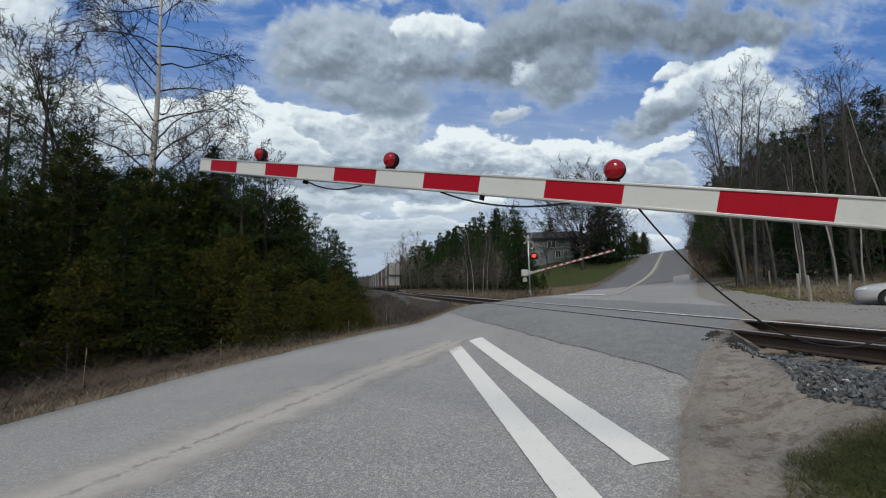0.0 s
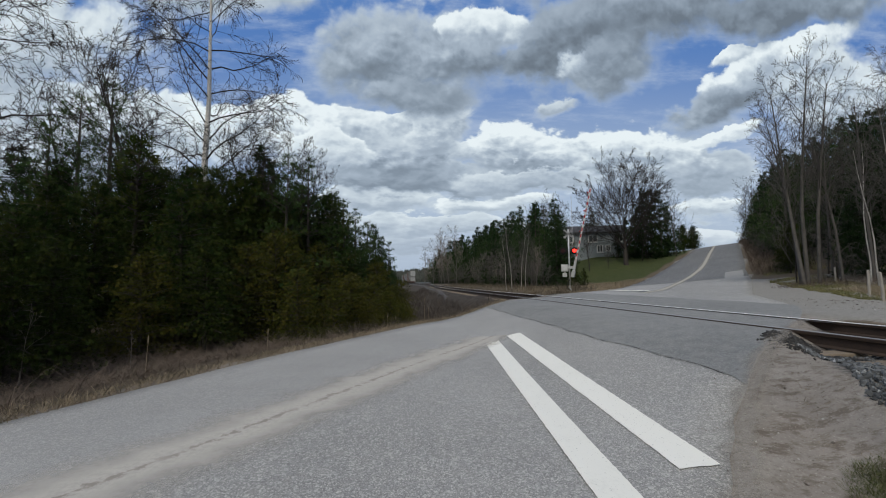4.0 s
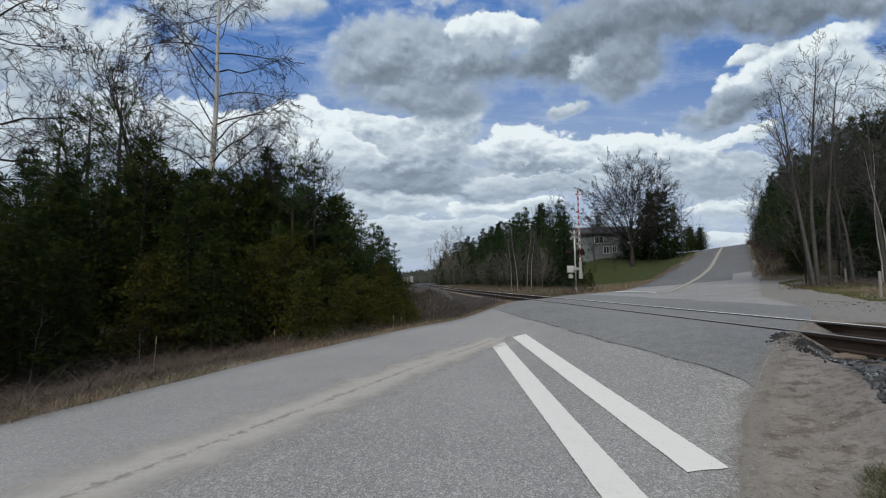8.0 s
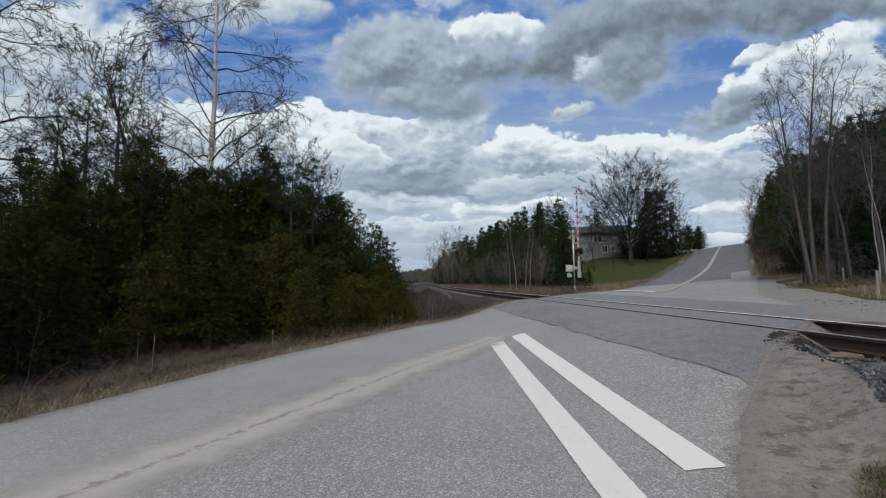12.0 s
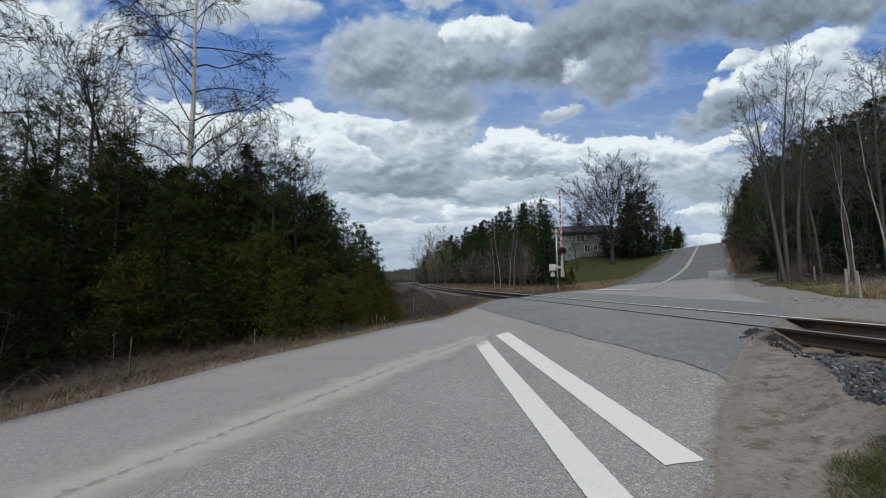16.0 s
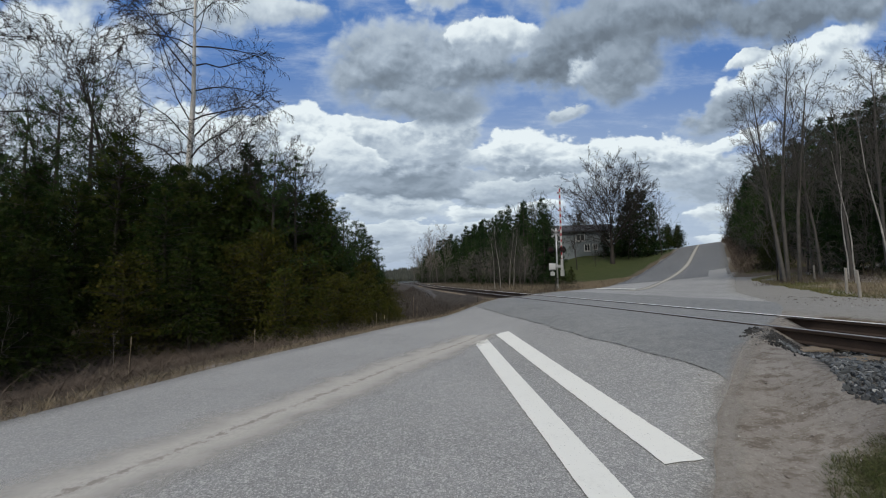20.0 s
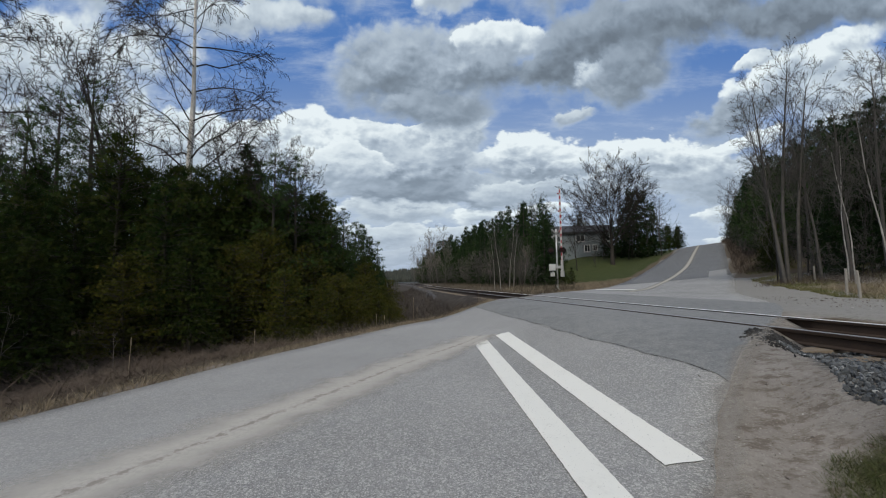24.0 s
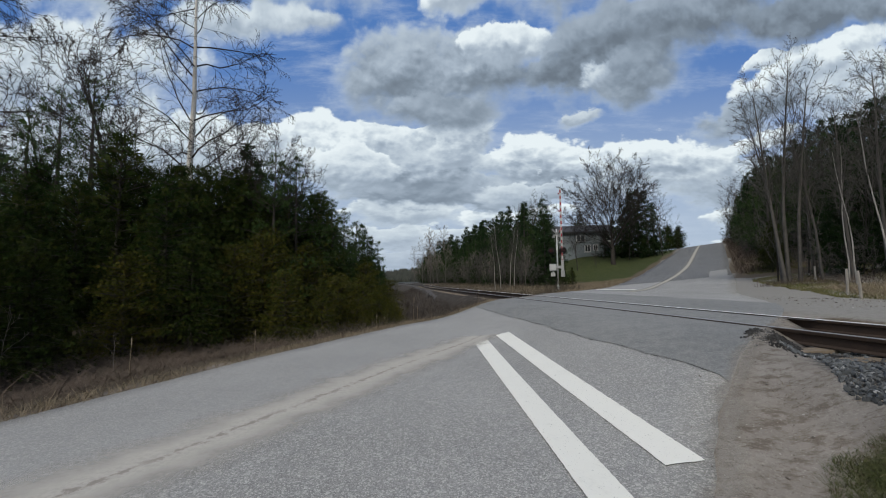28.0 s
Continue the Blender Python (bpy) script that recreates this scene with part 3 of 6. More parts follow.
def make_ground():
    xs, ys = lattice(-2600, 2600, 0.22, 0.04), lattice(-1500, 3600, 0.22, 0.04)
    gx, gy = np.meshgrid(xs + 1.0, ys + 4.0)
    z, sand, grass, litter, gravel = land(gx, gy)
    n, m = gx.shape
    co = np.stack([gx, gy, z], -1).reshape(-1, 3)
    k = (np.arange(n - 1)[:, None] * m + np.arange(m - 1)[None]).reshape(-1)
    faces = np.stack([k, k + 1, k + m + 1, k + m], -1)
    me = bpy.data.meshes.new("ground")
    me.from_pydata(co.tolist(), [], faces.tolist())
    att = me.attributes.new("cover", "FLOAT_COLOR", "POINT")
    att.data.foreach_set("color", np.stack([sand, grass, litter, gravel], -1).reshape(-1).astype(np.float32))
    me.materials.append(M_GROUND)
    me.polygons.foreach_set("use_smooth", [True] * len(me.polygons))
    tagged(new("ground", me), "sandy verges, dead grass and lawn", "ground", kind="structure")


make_ground()


GX0, GY0, GSTEP = -32.0, -8.0, 0.12
_gx, _gy = np.meshgrid(np.arange(GX0, 62, GSTEP), np.arange(GY0, 96, GSTEP))
LAND_Z = land(_gx, _gy)[0].astype(np.float32)


def ground_z(x, y):
    """Height of the ground, from a table near the camera."""
    i, j = (y - GY0) / GSTEP, (x - GX0) / GSTEP
    if 0 <= i < LAND_Z.shape[0] - 1 and 0 <= j < LAND_Z.shape[1] - 1:
        a, b = int(i), int(j)
        f, g = i - a, j - b
        return float((LAND_Z[a, b] * (1 - g) + LAND_Z[a, b + 1] * g) * (1 - f) + (LAND_Z[a + 1, b] * (1 - g) + LAND_Z[a + 1, b + 1] * g) * f)
    return float(land(np.float64(x), np.float64(y))[0])


def road_z(x, y):
    z, e, _ = height(np.float64(x), np.float64(y))
    return float(z - 0.024 * smooth01(2.4, 1.3, abs(e)))


def strip(name, s0, s1, w_left, w_right, mat, lift, columns=9, ds=0.35, ragged=0.0, label="", category="", skirt=0.12):
    """A sheet laid on the road between two lines of the plan."""
    b, ss, s = Build(), [], s0
    while s < s1:
        ss.append(s)
        s += ds * (1 + 0.03 * max(abs(s) - 10, 0))
    ss = np.array(ss + [s1])
    l, r = w_left(ss), w_right(ss)
    rng = np.random.RandomState(int(abs(s0 * 31 + lift * 9000)) % 1000)
    l = l + ragged * np.convolve(rng.randn(len(ss) + 4), np.ones(3) / 3, "same")[:len(ss)]
    r = r + ragged * np.convolve(rng.randn(len(ss) + 4), np.ones(3) / 3, "same")[:len(ss)]
    for i, s in enumerate(ss):
        for j in range(columns + 2):
            t = min(max((j - 1) / (columns - 1), 0), 1)
            p = from_sw(s, l[i] + (r[i] - l[i]) * t)
            drop = skirt if j in (0, columns + 1) else 0.0
            b.v.append(Vector((p.x, p.y, road_z(p.x, p.y) + lift - drop)))
    c = columns + 2
    for i in range(len(ss) - 1):
        for j in range(c - 1):
            k = i * c + j
            b.f.append((k, k + 1, k + c + 1, k + c))
    ob = part(name, b, mat, smooth=True)
    return tagged(ob, label, category, kind="structure")


def along(sw, shift=0.0):
    return lambda s: soften(sw, s) + shift


S_HILL = 37.5
strip("road", -62, S_HILL, along(LEFT), along(RIGHT), M_ROAD, 0.0, 17, 0.3, 0.035, "worn grey asphalt road up to the crossing", "road")
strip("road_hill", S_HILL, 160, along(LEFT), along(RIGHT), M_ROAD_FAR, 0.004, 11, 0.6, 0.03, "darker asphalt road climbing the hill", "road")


def crossing_patch():
    """The newer asphalt laid over the crossing, between two lines beside the rails."""
    b, n, m = Build(), 90, 22
    for i in range(n + 1):
        q = track_at(1.5 + 26 * i / n)
        row = []
        for j in range(m + 1):
            a = 0.5 + 27.0 * i / n
            e = -2.86 + 0.02 * math.sin(a * 1.7) + 0.02 * math.sin(a * 5.1) + (7.2 + 0.15 * math.sin(a * 2.3)) * j / m
            row.append(track_at(a, e))
        for p in row:
            s, w = p.x * RS.x + p.y * RS.y, p.x * RW.x + p.y * RW.y
            l, r = road_edges(np.array([s]))
            p = from_sw(s, min(max(w, l[0] + 0.03), r[0] + 0.015))
            b.v.append(Vector((p.x, p.y, road_z(p.x, p.y) + 0.005)))
    keep = []
    for i in range(n):
        for j in range(m):
            k = i * (m + 1) + j
            q = (k, k + m + 1, k + m + 2, k + 1)
            if ((b.v[q[2]] - b.v[q[0]]).cross(b.v[q[3]] - b.v[q[1]])).length > 0.0004:
                keep.append(q)
    b.f = keep
    tagged(part("crossing_pavement", b, M_PATCH, smooth=True), "darker asphalt patch across the railway crossing", "pavement", kind="structure")


crossing_patch()


def ribbon(name, pts, width, mat, lift, label, category, ragged=0.0, seed=1):
    """A narrow band along a line of points, draped on the road."""
    rng, b, fine = random.Random(seed), Build(), []
    for p, q in zip(pts[:-1], pts[1:]):
        d = math.hypot(q[0] - p[0], q[1] - p[1])
        k = max(2, int(d / (0.12 + 0.01 * abs(p[1]))))
        fine += [(p[0] + (q[0] - p[0]) * i / k, p[1] + (q[1] - p[1]) * i / k) for i in range(k)]
    fine.append(pts[-1])
    for i, (x, y) in enumerate(fine):
        x0, y0 = fine[max(i - 1, 0)]
        x1, y1 = fine[min(i + 1, len(fine) - 1)]
        d = math.hypot(x1 - x0, y1 - y0)
        nx, ny = (y1 - y0) / d, -(x1 - x0) / d
        for side in (-0.5, 0.0, 0.5):
            o = side * width + (rng.uniform(-ragged, ragged) if side else 0.0)
            px, py = x + nx * o, y + ny * o
            b.v.append(Vector((px, py, road_z(px, py) + lift)))
    for i in range(len(fine) - 1):
        for j in (0, 1):
            k = i * 3 + j
            b.f.append((k, k + 3, k + 4, k + 1))
    ob = part(name, b, mat)
    ob.data.attributes.new("middle", "FLOAT", "POINT").data.foreach_set("value", [0.0, 1.0, 0.0] * len(fine))
    return tagged(ob, label, category, kind="structure")


def crown_line(s0, s1, shift, step=0.8):
    out, s = [], s0
    while s < s1:
        w = float(soften(CROWN, np.array([s]))[0]) + shift
        p = from_sw(s, w)
        out.append((p.x, p.y))
        s += step
    return out


S_BARS = 0.67 * RS.x + 7.74 * RS.y
ribbon("worn_centre_line", crown_line(-30, S_BARS + 0.9, -0.06), 1.25, M_SAND, 0.006, "sandy strip along the worn centre line", "road marking", 0.05, 3)
ribbon("yellow_line", crown_line(24.0, 150, 0.0, 1.5), 0.8, M_OLD_YELLOW, 0.016, "faded yellow centre line climbing the hill", "road marking", 0.02, 5)
for a0, a1, wide in ((3.5, 4.7, 0.016), (4.9, 6.6, 0.02), (6.75, 7.4, 0.014), (7.8, 9.4, 0.024), (9.7, 10.6, 0.02), (11.0, 12.9, 0.03)):
    ribbon("pavement_seam", [tuple(track_at(a, -2.88 + 0.02 * math.sin(a * 1.7) + 0.02 * math.sin(a * 5.1))[:2]) for a in np.arange(a0, a1, 0.15)], wide, M_CRACK, 0.009, "ragged tarred seam before the track", "crack", 0.012, 6)
ribbon("pavement_seam", [tuple(from_sw(S_HILL, w)[:2]) for w in np.arange(-5.6, 0.4, 0.5)], 0.10, M_CRACK, 0.012, "tarred seam where the hill asphalt begins", "crack", 0.02, 7)
# no recess is cut: a flat dark ribbon carries the groove's shade
for e0, wid in ((-0.67, 0.07), (0.68, 0.05)):
    ribbon("flangeway", [tuple(track_at(a, e0)[:2]) for a in np.arange(5.6, 17.5, 0.4)], wid, M_GROOVE_SHADE, 0.009, "groove beside the rail, its shade drawn as a flat dark strip", "groove", 0.012, 8)
EDGE_LINE = [tuple(from_sw(q, float(road_edges(np.array([q]))[1][0]) + 0.05)[:2]) for q in np.arange(-1.0, 9.2, 0.4)]
ribbon("earth_drift", EDGE_LINE, 0.26, M_DRIFT, 0.013, "sandy earth washed over the asphalt edge", "soil", 0.04, 11)
ribbon("road_repair", [(20.4, 28.2), (22.4, 31.2), (24.6, 34.2)], 1.2, M_REPAIR, 0.014, "pale repair patch on the hill road", "repair patch", 0.05, 9)


# ---------------------------------------------------------------- railway
def rail_profile():
    return [(-0.068, 0), (0.068, 0), (0.068, 0.012), (0.012, 0.03), (0.009, 0.12), (0.034, 0.135), (0.036, 0.165), (0.03, 0.172), (-0.03, 0.172), (-0.036, 0.165), (-0.034, 0.135), (-0.009, 0.12), (-0.012, 0.03), (-0.068, 0.012)]


def rail_stations(a0, a1):
    out, a = [], a0
    while a < a1:
        out.append(a)
        a += 2.0 + 0.02 * abs(a)
    return out + [a1]


def make_rail(e, a0=-70.0, a1=330.0):
    rail = thing("rail", "rusty steel rail, the shine of its worn head put into the colour", "rail", group="rails", kind="structure")
    prof = rail_profile()
    for name, pts, mat, dz in (("rail_web", prof, M_RUST, 0.0), ("rail_head", [(-0.031, 0.1715), (0.031, 0.1715), (0.026, 0.1765), (-0.026, 0.1765)], M_RAIL_SHINE if e > 0 else M_RAIL_DIM, 0.0)):
        b, st = Build(), rail_stations(a0, a1)
        for a in st:
            c = track_at(a, e)
            for x, z in pts:
                b.v.append(c + TN * x + Vector((0, 0, RAIL_Z - 0.1725 + z)))
        n = len(pts)
        for i in range(len(st) - 1):
            for j in range(n):
                k, q = i * n + j, i * n + (j + 1) % n
                b.f.append((k, q, q + n, k + n))
        part(name, b, mat, rail)
    return rail


def track_bed():
    """The raised bed of dark stone under the line."""
    b, st = Build(), [q for q in rail_stations(13.0, 330.0)]
    prof = ((-2.9, -0.95), (-2.4, -0.55), (-1.75, -0.2), (-0.6, -0.19), (0.6, -0.19), (1.75, -0.2), (2.7, -0.5), (3.4, -0.8))
    for q in st:
        for k, (e, z) in enumerate(prof):
            b.v.append(track_at(q, e + 0.12 * math.sin(q * 1.3 + k), RAIL_Z + z + 0.02 * math.sin(q * 2.1 + k * 2)))
    m = len(prof)
    for i in range(len(st) - 1):
        for k in range(m - 1):
            j = i * m + k
            b.f.append((j, j + 1, j + m + 1, j + m))
    tagged(part("track_bed", b, M_BED, smooth=True), "dark stony bed under the railway line", "track bed", kind="structure")


M_BED = speckled("dirty_ballast", (0.036, 0.031, 0.028), (0.09, 0.08, 0.07), 3, 0.9, rough=0.95, fine=6, bump=0.8, dist=0.04, spec=0.05)
track_bed()
for side in (-1, 1):
    make_rail(side * (GAUGE + 0.07) / 2)


def make_ties():
    b = Build().box(-1.3, 1.3, -0.115, 0.115, -0.16, 0.0, 0.015)
    me = b.mesh("tie", M_TIE)
    bed = thing("tie_row", "weathered wooden ties under the rails", "railway ties", kind="structure")
    rng = random.Random(4)
    a = -26.0
    while a < 75:
        c = track_at(a)
        s, w = c.x * RS.x + c.y * RS.y, c.x * RW.x + c.y * RW.y
        l, r = road_edges(np.array([s]))
        if not (l[0] - 0.4 < w < r[0] + 0.05):
            t = part("tie", me, None, bed)
            t.matrix_basis = Matrix.Translation(c + Vector((0, 0, RAIL_Z - 0.18 + rng.uniform(-0.012, 0.004)))) @ pose(0, 0, 0, 0, 0, -math.degrees(TRACK_AZ) + rng.uniform(-2, 2))
        a += 0.56


make_ties()


# ---------------------------------------------------------------- paint on the road
def painted(name, corners, mat, label, lift=0.011, n=150, ragged=0.003):
    """A painted bar between two long edges, draped on the road."""
    (ax, ay), (bx, by), (cx, cy), (dx, dy) = corners       # one end a-b, other end c-d
    rng, b, m = random.Random(len(name) + int(ax * 50)), Build(), 5
    for i in range(n + 1):
        t = i / n
        for j in range(m):
            q = j / (m - 1)
            j1, j2 = (rng.uniform(-ragged, ragged) if j in (0, m - 1) else 0.0), (rng.uniform(-ragged, ragged) * 2 if i in (0, n) else 0.0)
            x = (ax + (bx - ax) * q) * (1 - t) + (cx + (dx - cx) * q) * t + j1
            y = (ay + (by - ay) * q) * (1 - t) + (cy + (dy - cy) * q) * t + j2
            b.v.append(Vector((x, y, road_z(x, y) + lift)))
    for i in range(n):
        for j in range(m - 1):
            k = i * m + j
            b.f.append((k, k + m, k + m + 1, k + 1))
    return tagged(part(name, b, mat), label, "road marking", kind="structure")


painted("stop_line", [(0.86, 7.82), (1.12, 7.80), (0.83, 2.1), (1.07, 2.0)], M_WHITE_LINE, "thick white stop bar painted on asphalt")
painted("stop_line", [(1.33, 8.22), (1.60, 8.20), (1.43, 2.55), (1.67, 2.54)], M_WHITE_LINE, "thick white stop bar painted on asphalt")
painted("stop_line", [(11.65, 28.3), (10.95, 26.6), (13.0, 25.6), (12.25, 23.9)], M_WHITE_LINE, "white stop bar beyond the track", 0.035)


# ---------------------------------------------------------------- crossing gates
STRIPE = 0.406
M_LENS = Nodes("red_lens").surface((0.22, 0.003, 0.01), 0.16, 0, None, 0.5, Emission_Color=(1, 0.01, 0.02, 1), Emission_Strength=0.05)
M_LED = glow("lit_lamp", (1.0, 0.03, 0.02), 3.5)
M_DARK_RED = speckled("unlit_lamp", (0.075, 0.008, 0.009), (0.05, 0.006, 0.007), 9, rough=0.3)


def gate_arm(name, label, stripes, first, drop, tall, thick, lamps, lamp_r, pitch=STRIPE):
    """A striped board along +x from its shaft at the origin, with lamps on its upper edge."""
    arm = thing(name, label, "gate arm")
    x_tip = (first + 0.45) * pitch
    part("edge_rail", Build().box(0.35, x_tip, -thick * 0.62, thick * 0.62, drop + tall / 2 - 0.004, drop + tall / 2 + 0.008, 0.002), M_GALV, arm, "pale metal edging")
    part("edge_rail", Build().box(0.35, x_tip, -thick * 0.62, thick * 0.62, drop - tall / 2 - 0.008, drop - tall / 2 + 0.004, 0.002), M_GALV, arm, "pale metal edging")
    n = 0
    x1 = x_tip
    for k in range(stripes + 1):
        x0 = (first - k) * pitch
        if x0 < 0.35:
            x0 = 0.35
        part("stripe", Build().box(x0, x1, -thick / 2, thick / 2, drop - tall / 2 + 0.003, drop + tall / 2 - 0.003), M_ARM_WHITE if k % 2 == 0 else M_ARM_RED, arm, "white stripe" if k % 2 == 0 else "red stripe")
        x1 = x0
        if x0 <= 0.36:
            break
    part("bracket", Build().box(-0.25, 0.45, -0.06, -0.03, drop - 0.07, 0.07, 0.01).box(-0.25, 0.45, 0.03, 0.06, drop - 0.07, 0.07, 0.01), M_GALV, arm)
    part("counterweight", Build().box(-0.66, -0.25, -0.09, 0.09, -0.12, 0.1, 0.02), M_GEAR, arm)
    for k in lamps:
        x, top = (first - k) * pitch, drop + tall / 2
        lamp = part("arm_lamp", Build().box(x - 0.03, x + 0.03, -0.02, 0.02, top, top + 0.03, 0.004).lathe([(lamp_r * 0.98, -0.022), (lamp_r * 1.02, -0.018), (lamp_r * 1.02, 0.018), (lamp_r * 0.98, 0.022)], 20, Matrix.Translation((x, 0, top + 0.02 + lamp_r)) @ pose(0, 0, 0, 90)), M_BLACK, arm, "black lamp housing")
        for sgn in (-1, 1):
            prof = [(lamp_r * math.cos(t), lamp_r * 0.75 * math.sin(t)) for t in [radians(d) for d in (0, 18, 36, 54, 70, 84)]]
            part("lens", Build().lathe(prof, 24, Matrix.Translation((x, 0.015 * sgn, top + 0.02 + lamp_r)) @ pose(0, 0, 0, 90 if sgn < 0 else -90)), M_LENS, lamp, "red domed lens", smooth=True)
        part("bolt", Build().lathe([(0.009, 0), (0.009, 0.006), (0.004, 0.008)], 8, Matrix.Translation((x - 0.05, -thick / 2, drop + 0.03)) @ pose(0, 0, 0, 90)), M_BLACK, arm)
        part("bolt", Build().lathe([(0.009, 0), (0.009, 0.006), (0.004, 0.008)], 8, Matrix.Translation((x + 0.09, -thick / 2, drop - 0.02)) @ pose(0, 0, 0, 90)), M_BLACK, arm)
    return arm


def droop(x0, x1, z0, sag, n=10, y=-0.01):
    return [Vector((x0 + (x1 - x0) * i / n, y, z0 - sag * 4 * (i / n) * (1 - i / n))) for i in range(n + 1)]


NEAR_PIVOT, NEAR_AZ, NEAR_LEAN, NEAR_FIRST, NEAR_DROP = Vector((2.82, 0.747, EYE + 0.446)), radians(-53.74), radians(-2.05), 14.03, -0.418
NEAR_ARM = gate_arm("gate_arm", "red and white striped gate arm with red lamps", 14, NEAR_FIRST, NEAR_DROP, 0.108, 0.045, (1.73, 5.25, 8.85), 0.052)
LOW = NEAR_DROP - 0.062
for n0, n1, sag in ((3.15, 4.65, 0.05), (6.3, 8.35, 0.05)):
    part("lamp_cable", Build().tube(droop((NEAR_FIRST - n0) * STRIPE, (NEAR_FIRST - n1) * STRIPE, LOW, sag), [0.006] * 11, 6), M_RUBBER, NEAR_ARM, "black cable looped under the arm")
for n0 in (3.2, 7.05):
    part("cable_tie", Build().box((NEAR_FIRST - n0) * STRIPE - 0.006, (NEAR_FIRST - n0) * STRIPE + 0.006, -0.025, 0.025, LOW - 0.03, LOW + 0.01, 0.002), M_BLACK, NEAR_ARM)
FAR_MAST = Vector((8.61, 27.05, z_at(8.61, 27.05)))
FAR_PIVOT, FAR_AZ, FAR_FIRST = FAR_MAST + Vector((0.25, -0.25, 1.55)), radians(127), 24.4
FAR_ARM = gate_arm("gate_arm", "thin red and white striped gate arm beyond the track", 24, FAR_FIRST, 0.0, 0.085, 0.04, (1.2, 6.8, 13.2), 0.05, STRIPE * 0.515)


def swing(pivot, az, lean, theta):
    """The pose of an arm raised by theta degrees."""
    a = Vector((math.sin(az), math.cos(az), 0))
    side = Vector((math.cos(az), -math.sin(az), 0))
    u = Vector((0, 0, 1)) * math.cos(lean) + side * math.sin(lean)
    t = radians(theta)
    x, z = a * math.cos(t) + u * math.sin(t), u * math.cos(t) - a * math.sin(t)
    y = z.cross(x)
    m = Matrix((x, y, z)).transposed().to_4x4()
    m.translation = pivot
    return m


NEAR_TURN = [(0, 11.66), (0.15, 14.4), (0.3, 17.06), (0.6, 21.9), (0.9, 26.8), (1.2, 31.6), (1.5, 36.1), (2.0, 44), (2.5, 52), (3.0, 60), (3.5, 68), (4.2, 79), (4.8, 86), (5.5, 88), (28, 88)]
FAR_TURN = [(0, 13), (0.5, 22), (1.0, 31), (1.5, 37), (2.0, 44), (2.5, 51.5), (3.0, 59), (3.5, 67), (4.2, 80), (4.8, 87.5), (5.5, 90), (28, 90)]
FLASHERS = []


def crossing_mast(base, face, label, full):
    """A signal mast: post, foot, gear box and, where it is seen, crossbuck and flashing lamps. face: bearing that it looks towards."""
    m = thing("crossing_signal", label, "crossing signal", Matrix.Translation(base) @ pose(0, 0, 0, 0, 0, -math.degrees(face)))
    part("post", Build().tube([(0, 0, 0), (0, 0, 4.05 if full else 1.9)], [0.05, 0.047], 14), M_GALV, m, smooth=True)
    part("foot", Build().lathe([(0.2, -0.05), (0.2, 0.04), (0.09, 0.12), (0.07, 0.35)], 14), M_GALV, m)
    part("gear_box", Build().box(0.07, 0.52, -0.18, 0.18, 1.28, 1.74, 0.03).box(-0.28, 0.1, -0.1, 0.1, 1.44, 1.62, 0.03), M_GEAR, m, "grey gate mechanism box")
    part("gear_cover", Build().box(0.12, 0.47, 0.18, 0.205, 1.33, 1.69, 0.01), M_GALV, m)
    if not full:
        return m
    part("relay_box", Build().box(0.16, 0.44, -0.12, 0.12, 0.92, 1.18, 0.02).box(0.25, 0.35, -0.05, 0.05, 1.18, 1.3), M_GEAR, m, "small grey junction box")
    part("conduit", Build().tube([(0.0, 0.07, 0.75), (0.16, 0.09, 0.45), (0.1, 0.08, 0.05)], [0.03, 0.03, 0.03], 8), M_RUBBER, m, "black flexible conduit")
    for turn in (45, -45):
        part("crossbuck_board", Build().box(-0.4, 0.4, 0.07 + 0.02 * (turn > 0), 0.085 + 0.02 * (turn > 0), -0.05, 0.05, 0.004, Matrix.Translation((0, 0, 3.75)) @ pose(0, 0, 0, 0, turn)), M_SIGN_BACK, m, "grey back of a crossbuck board")
    part("aerial", Build().tube([(-0.25, 0, 3.0), (-0.25, 0, 6.3)], [0.015, 0.01], 6), M_GALV, m)
    part("cross_arm", Build().tube([(-0.62, 0, 2.62), (0.62, 0, 2.62)], [0.035, 0.035], 8), M_BLACK, m)
    for sx in (-0.36, 0.36):
        for sy in (1, -1):
            z = pose(sx, 0.12 * sy, 2.62, -90 * sy)
            back = part("background_disc", Build().lathe([(0.235, 0), (0.235, 0.012)], 24, z), M_BLACK, m, "black round background")
            part("hood", Build().tube([z @ Vector((0.17 * math.cos(t), 0.17 * math.sin(t), 0.03)) for t in [radians(d) for d in range(-20, 201, 20)]], [0.012] * 12, 5).lathe([(0.13, 0.0), (0.15, 0.012), (0.15, 0.1), (0.14, 0.1)], 20, z), M_BLACK, back)
            # an added disc, turned to show or hide its glowing face as the flash
            lamp = part("lamp_turn_disc", Build().lathe([(0.02, 0.004), (0.125, 0.004), (0.125, 0.012), (0.02, 0.012)], 20, pose(0, 0, 0, -90 * sy)), M_DARK_RED, m, "added turning disc that makes the lamp flash")
            lamp.matrix_basis = pose(sx, 0.27 * sy, 2.62)
            part("lamp_face", Build().lathe([(0.122, 0.013), (0.115, 0.017), (0.01, 0.02)], 20, pose(0, 0, 0, -90 * sy)), M_LED, lamp, "lit red lamp face")
            # hood lengthened into a cup that blocks the glow when turned back
            part("lamp_hood", Build().lathe([(0.132, 0.004), (0.132, 0.135), (0.124, 0.135), (0.124, 0.006)], 20, pose(0, 0, 0, -90 * sy)), M_BLACK, lamp, "black lamp hood that shuts in the glow")
            if sy > 0:
                FLASHERS.append((lamp, sx))
            else:
                FLASHERS.append((lamp, -sx))
    return m


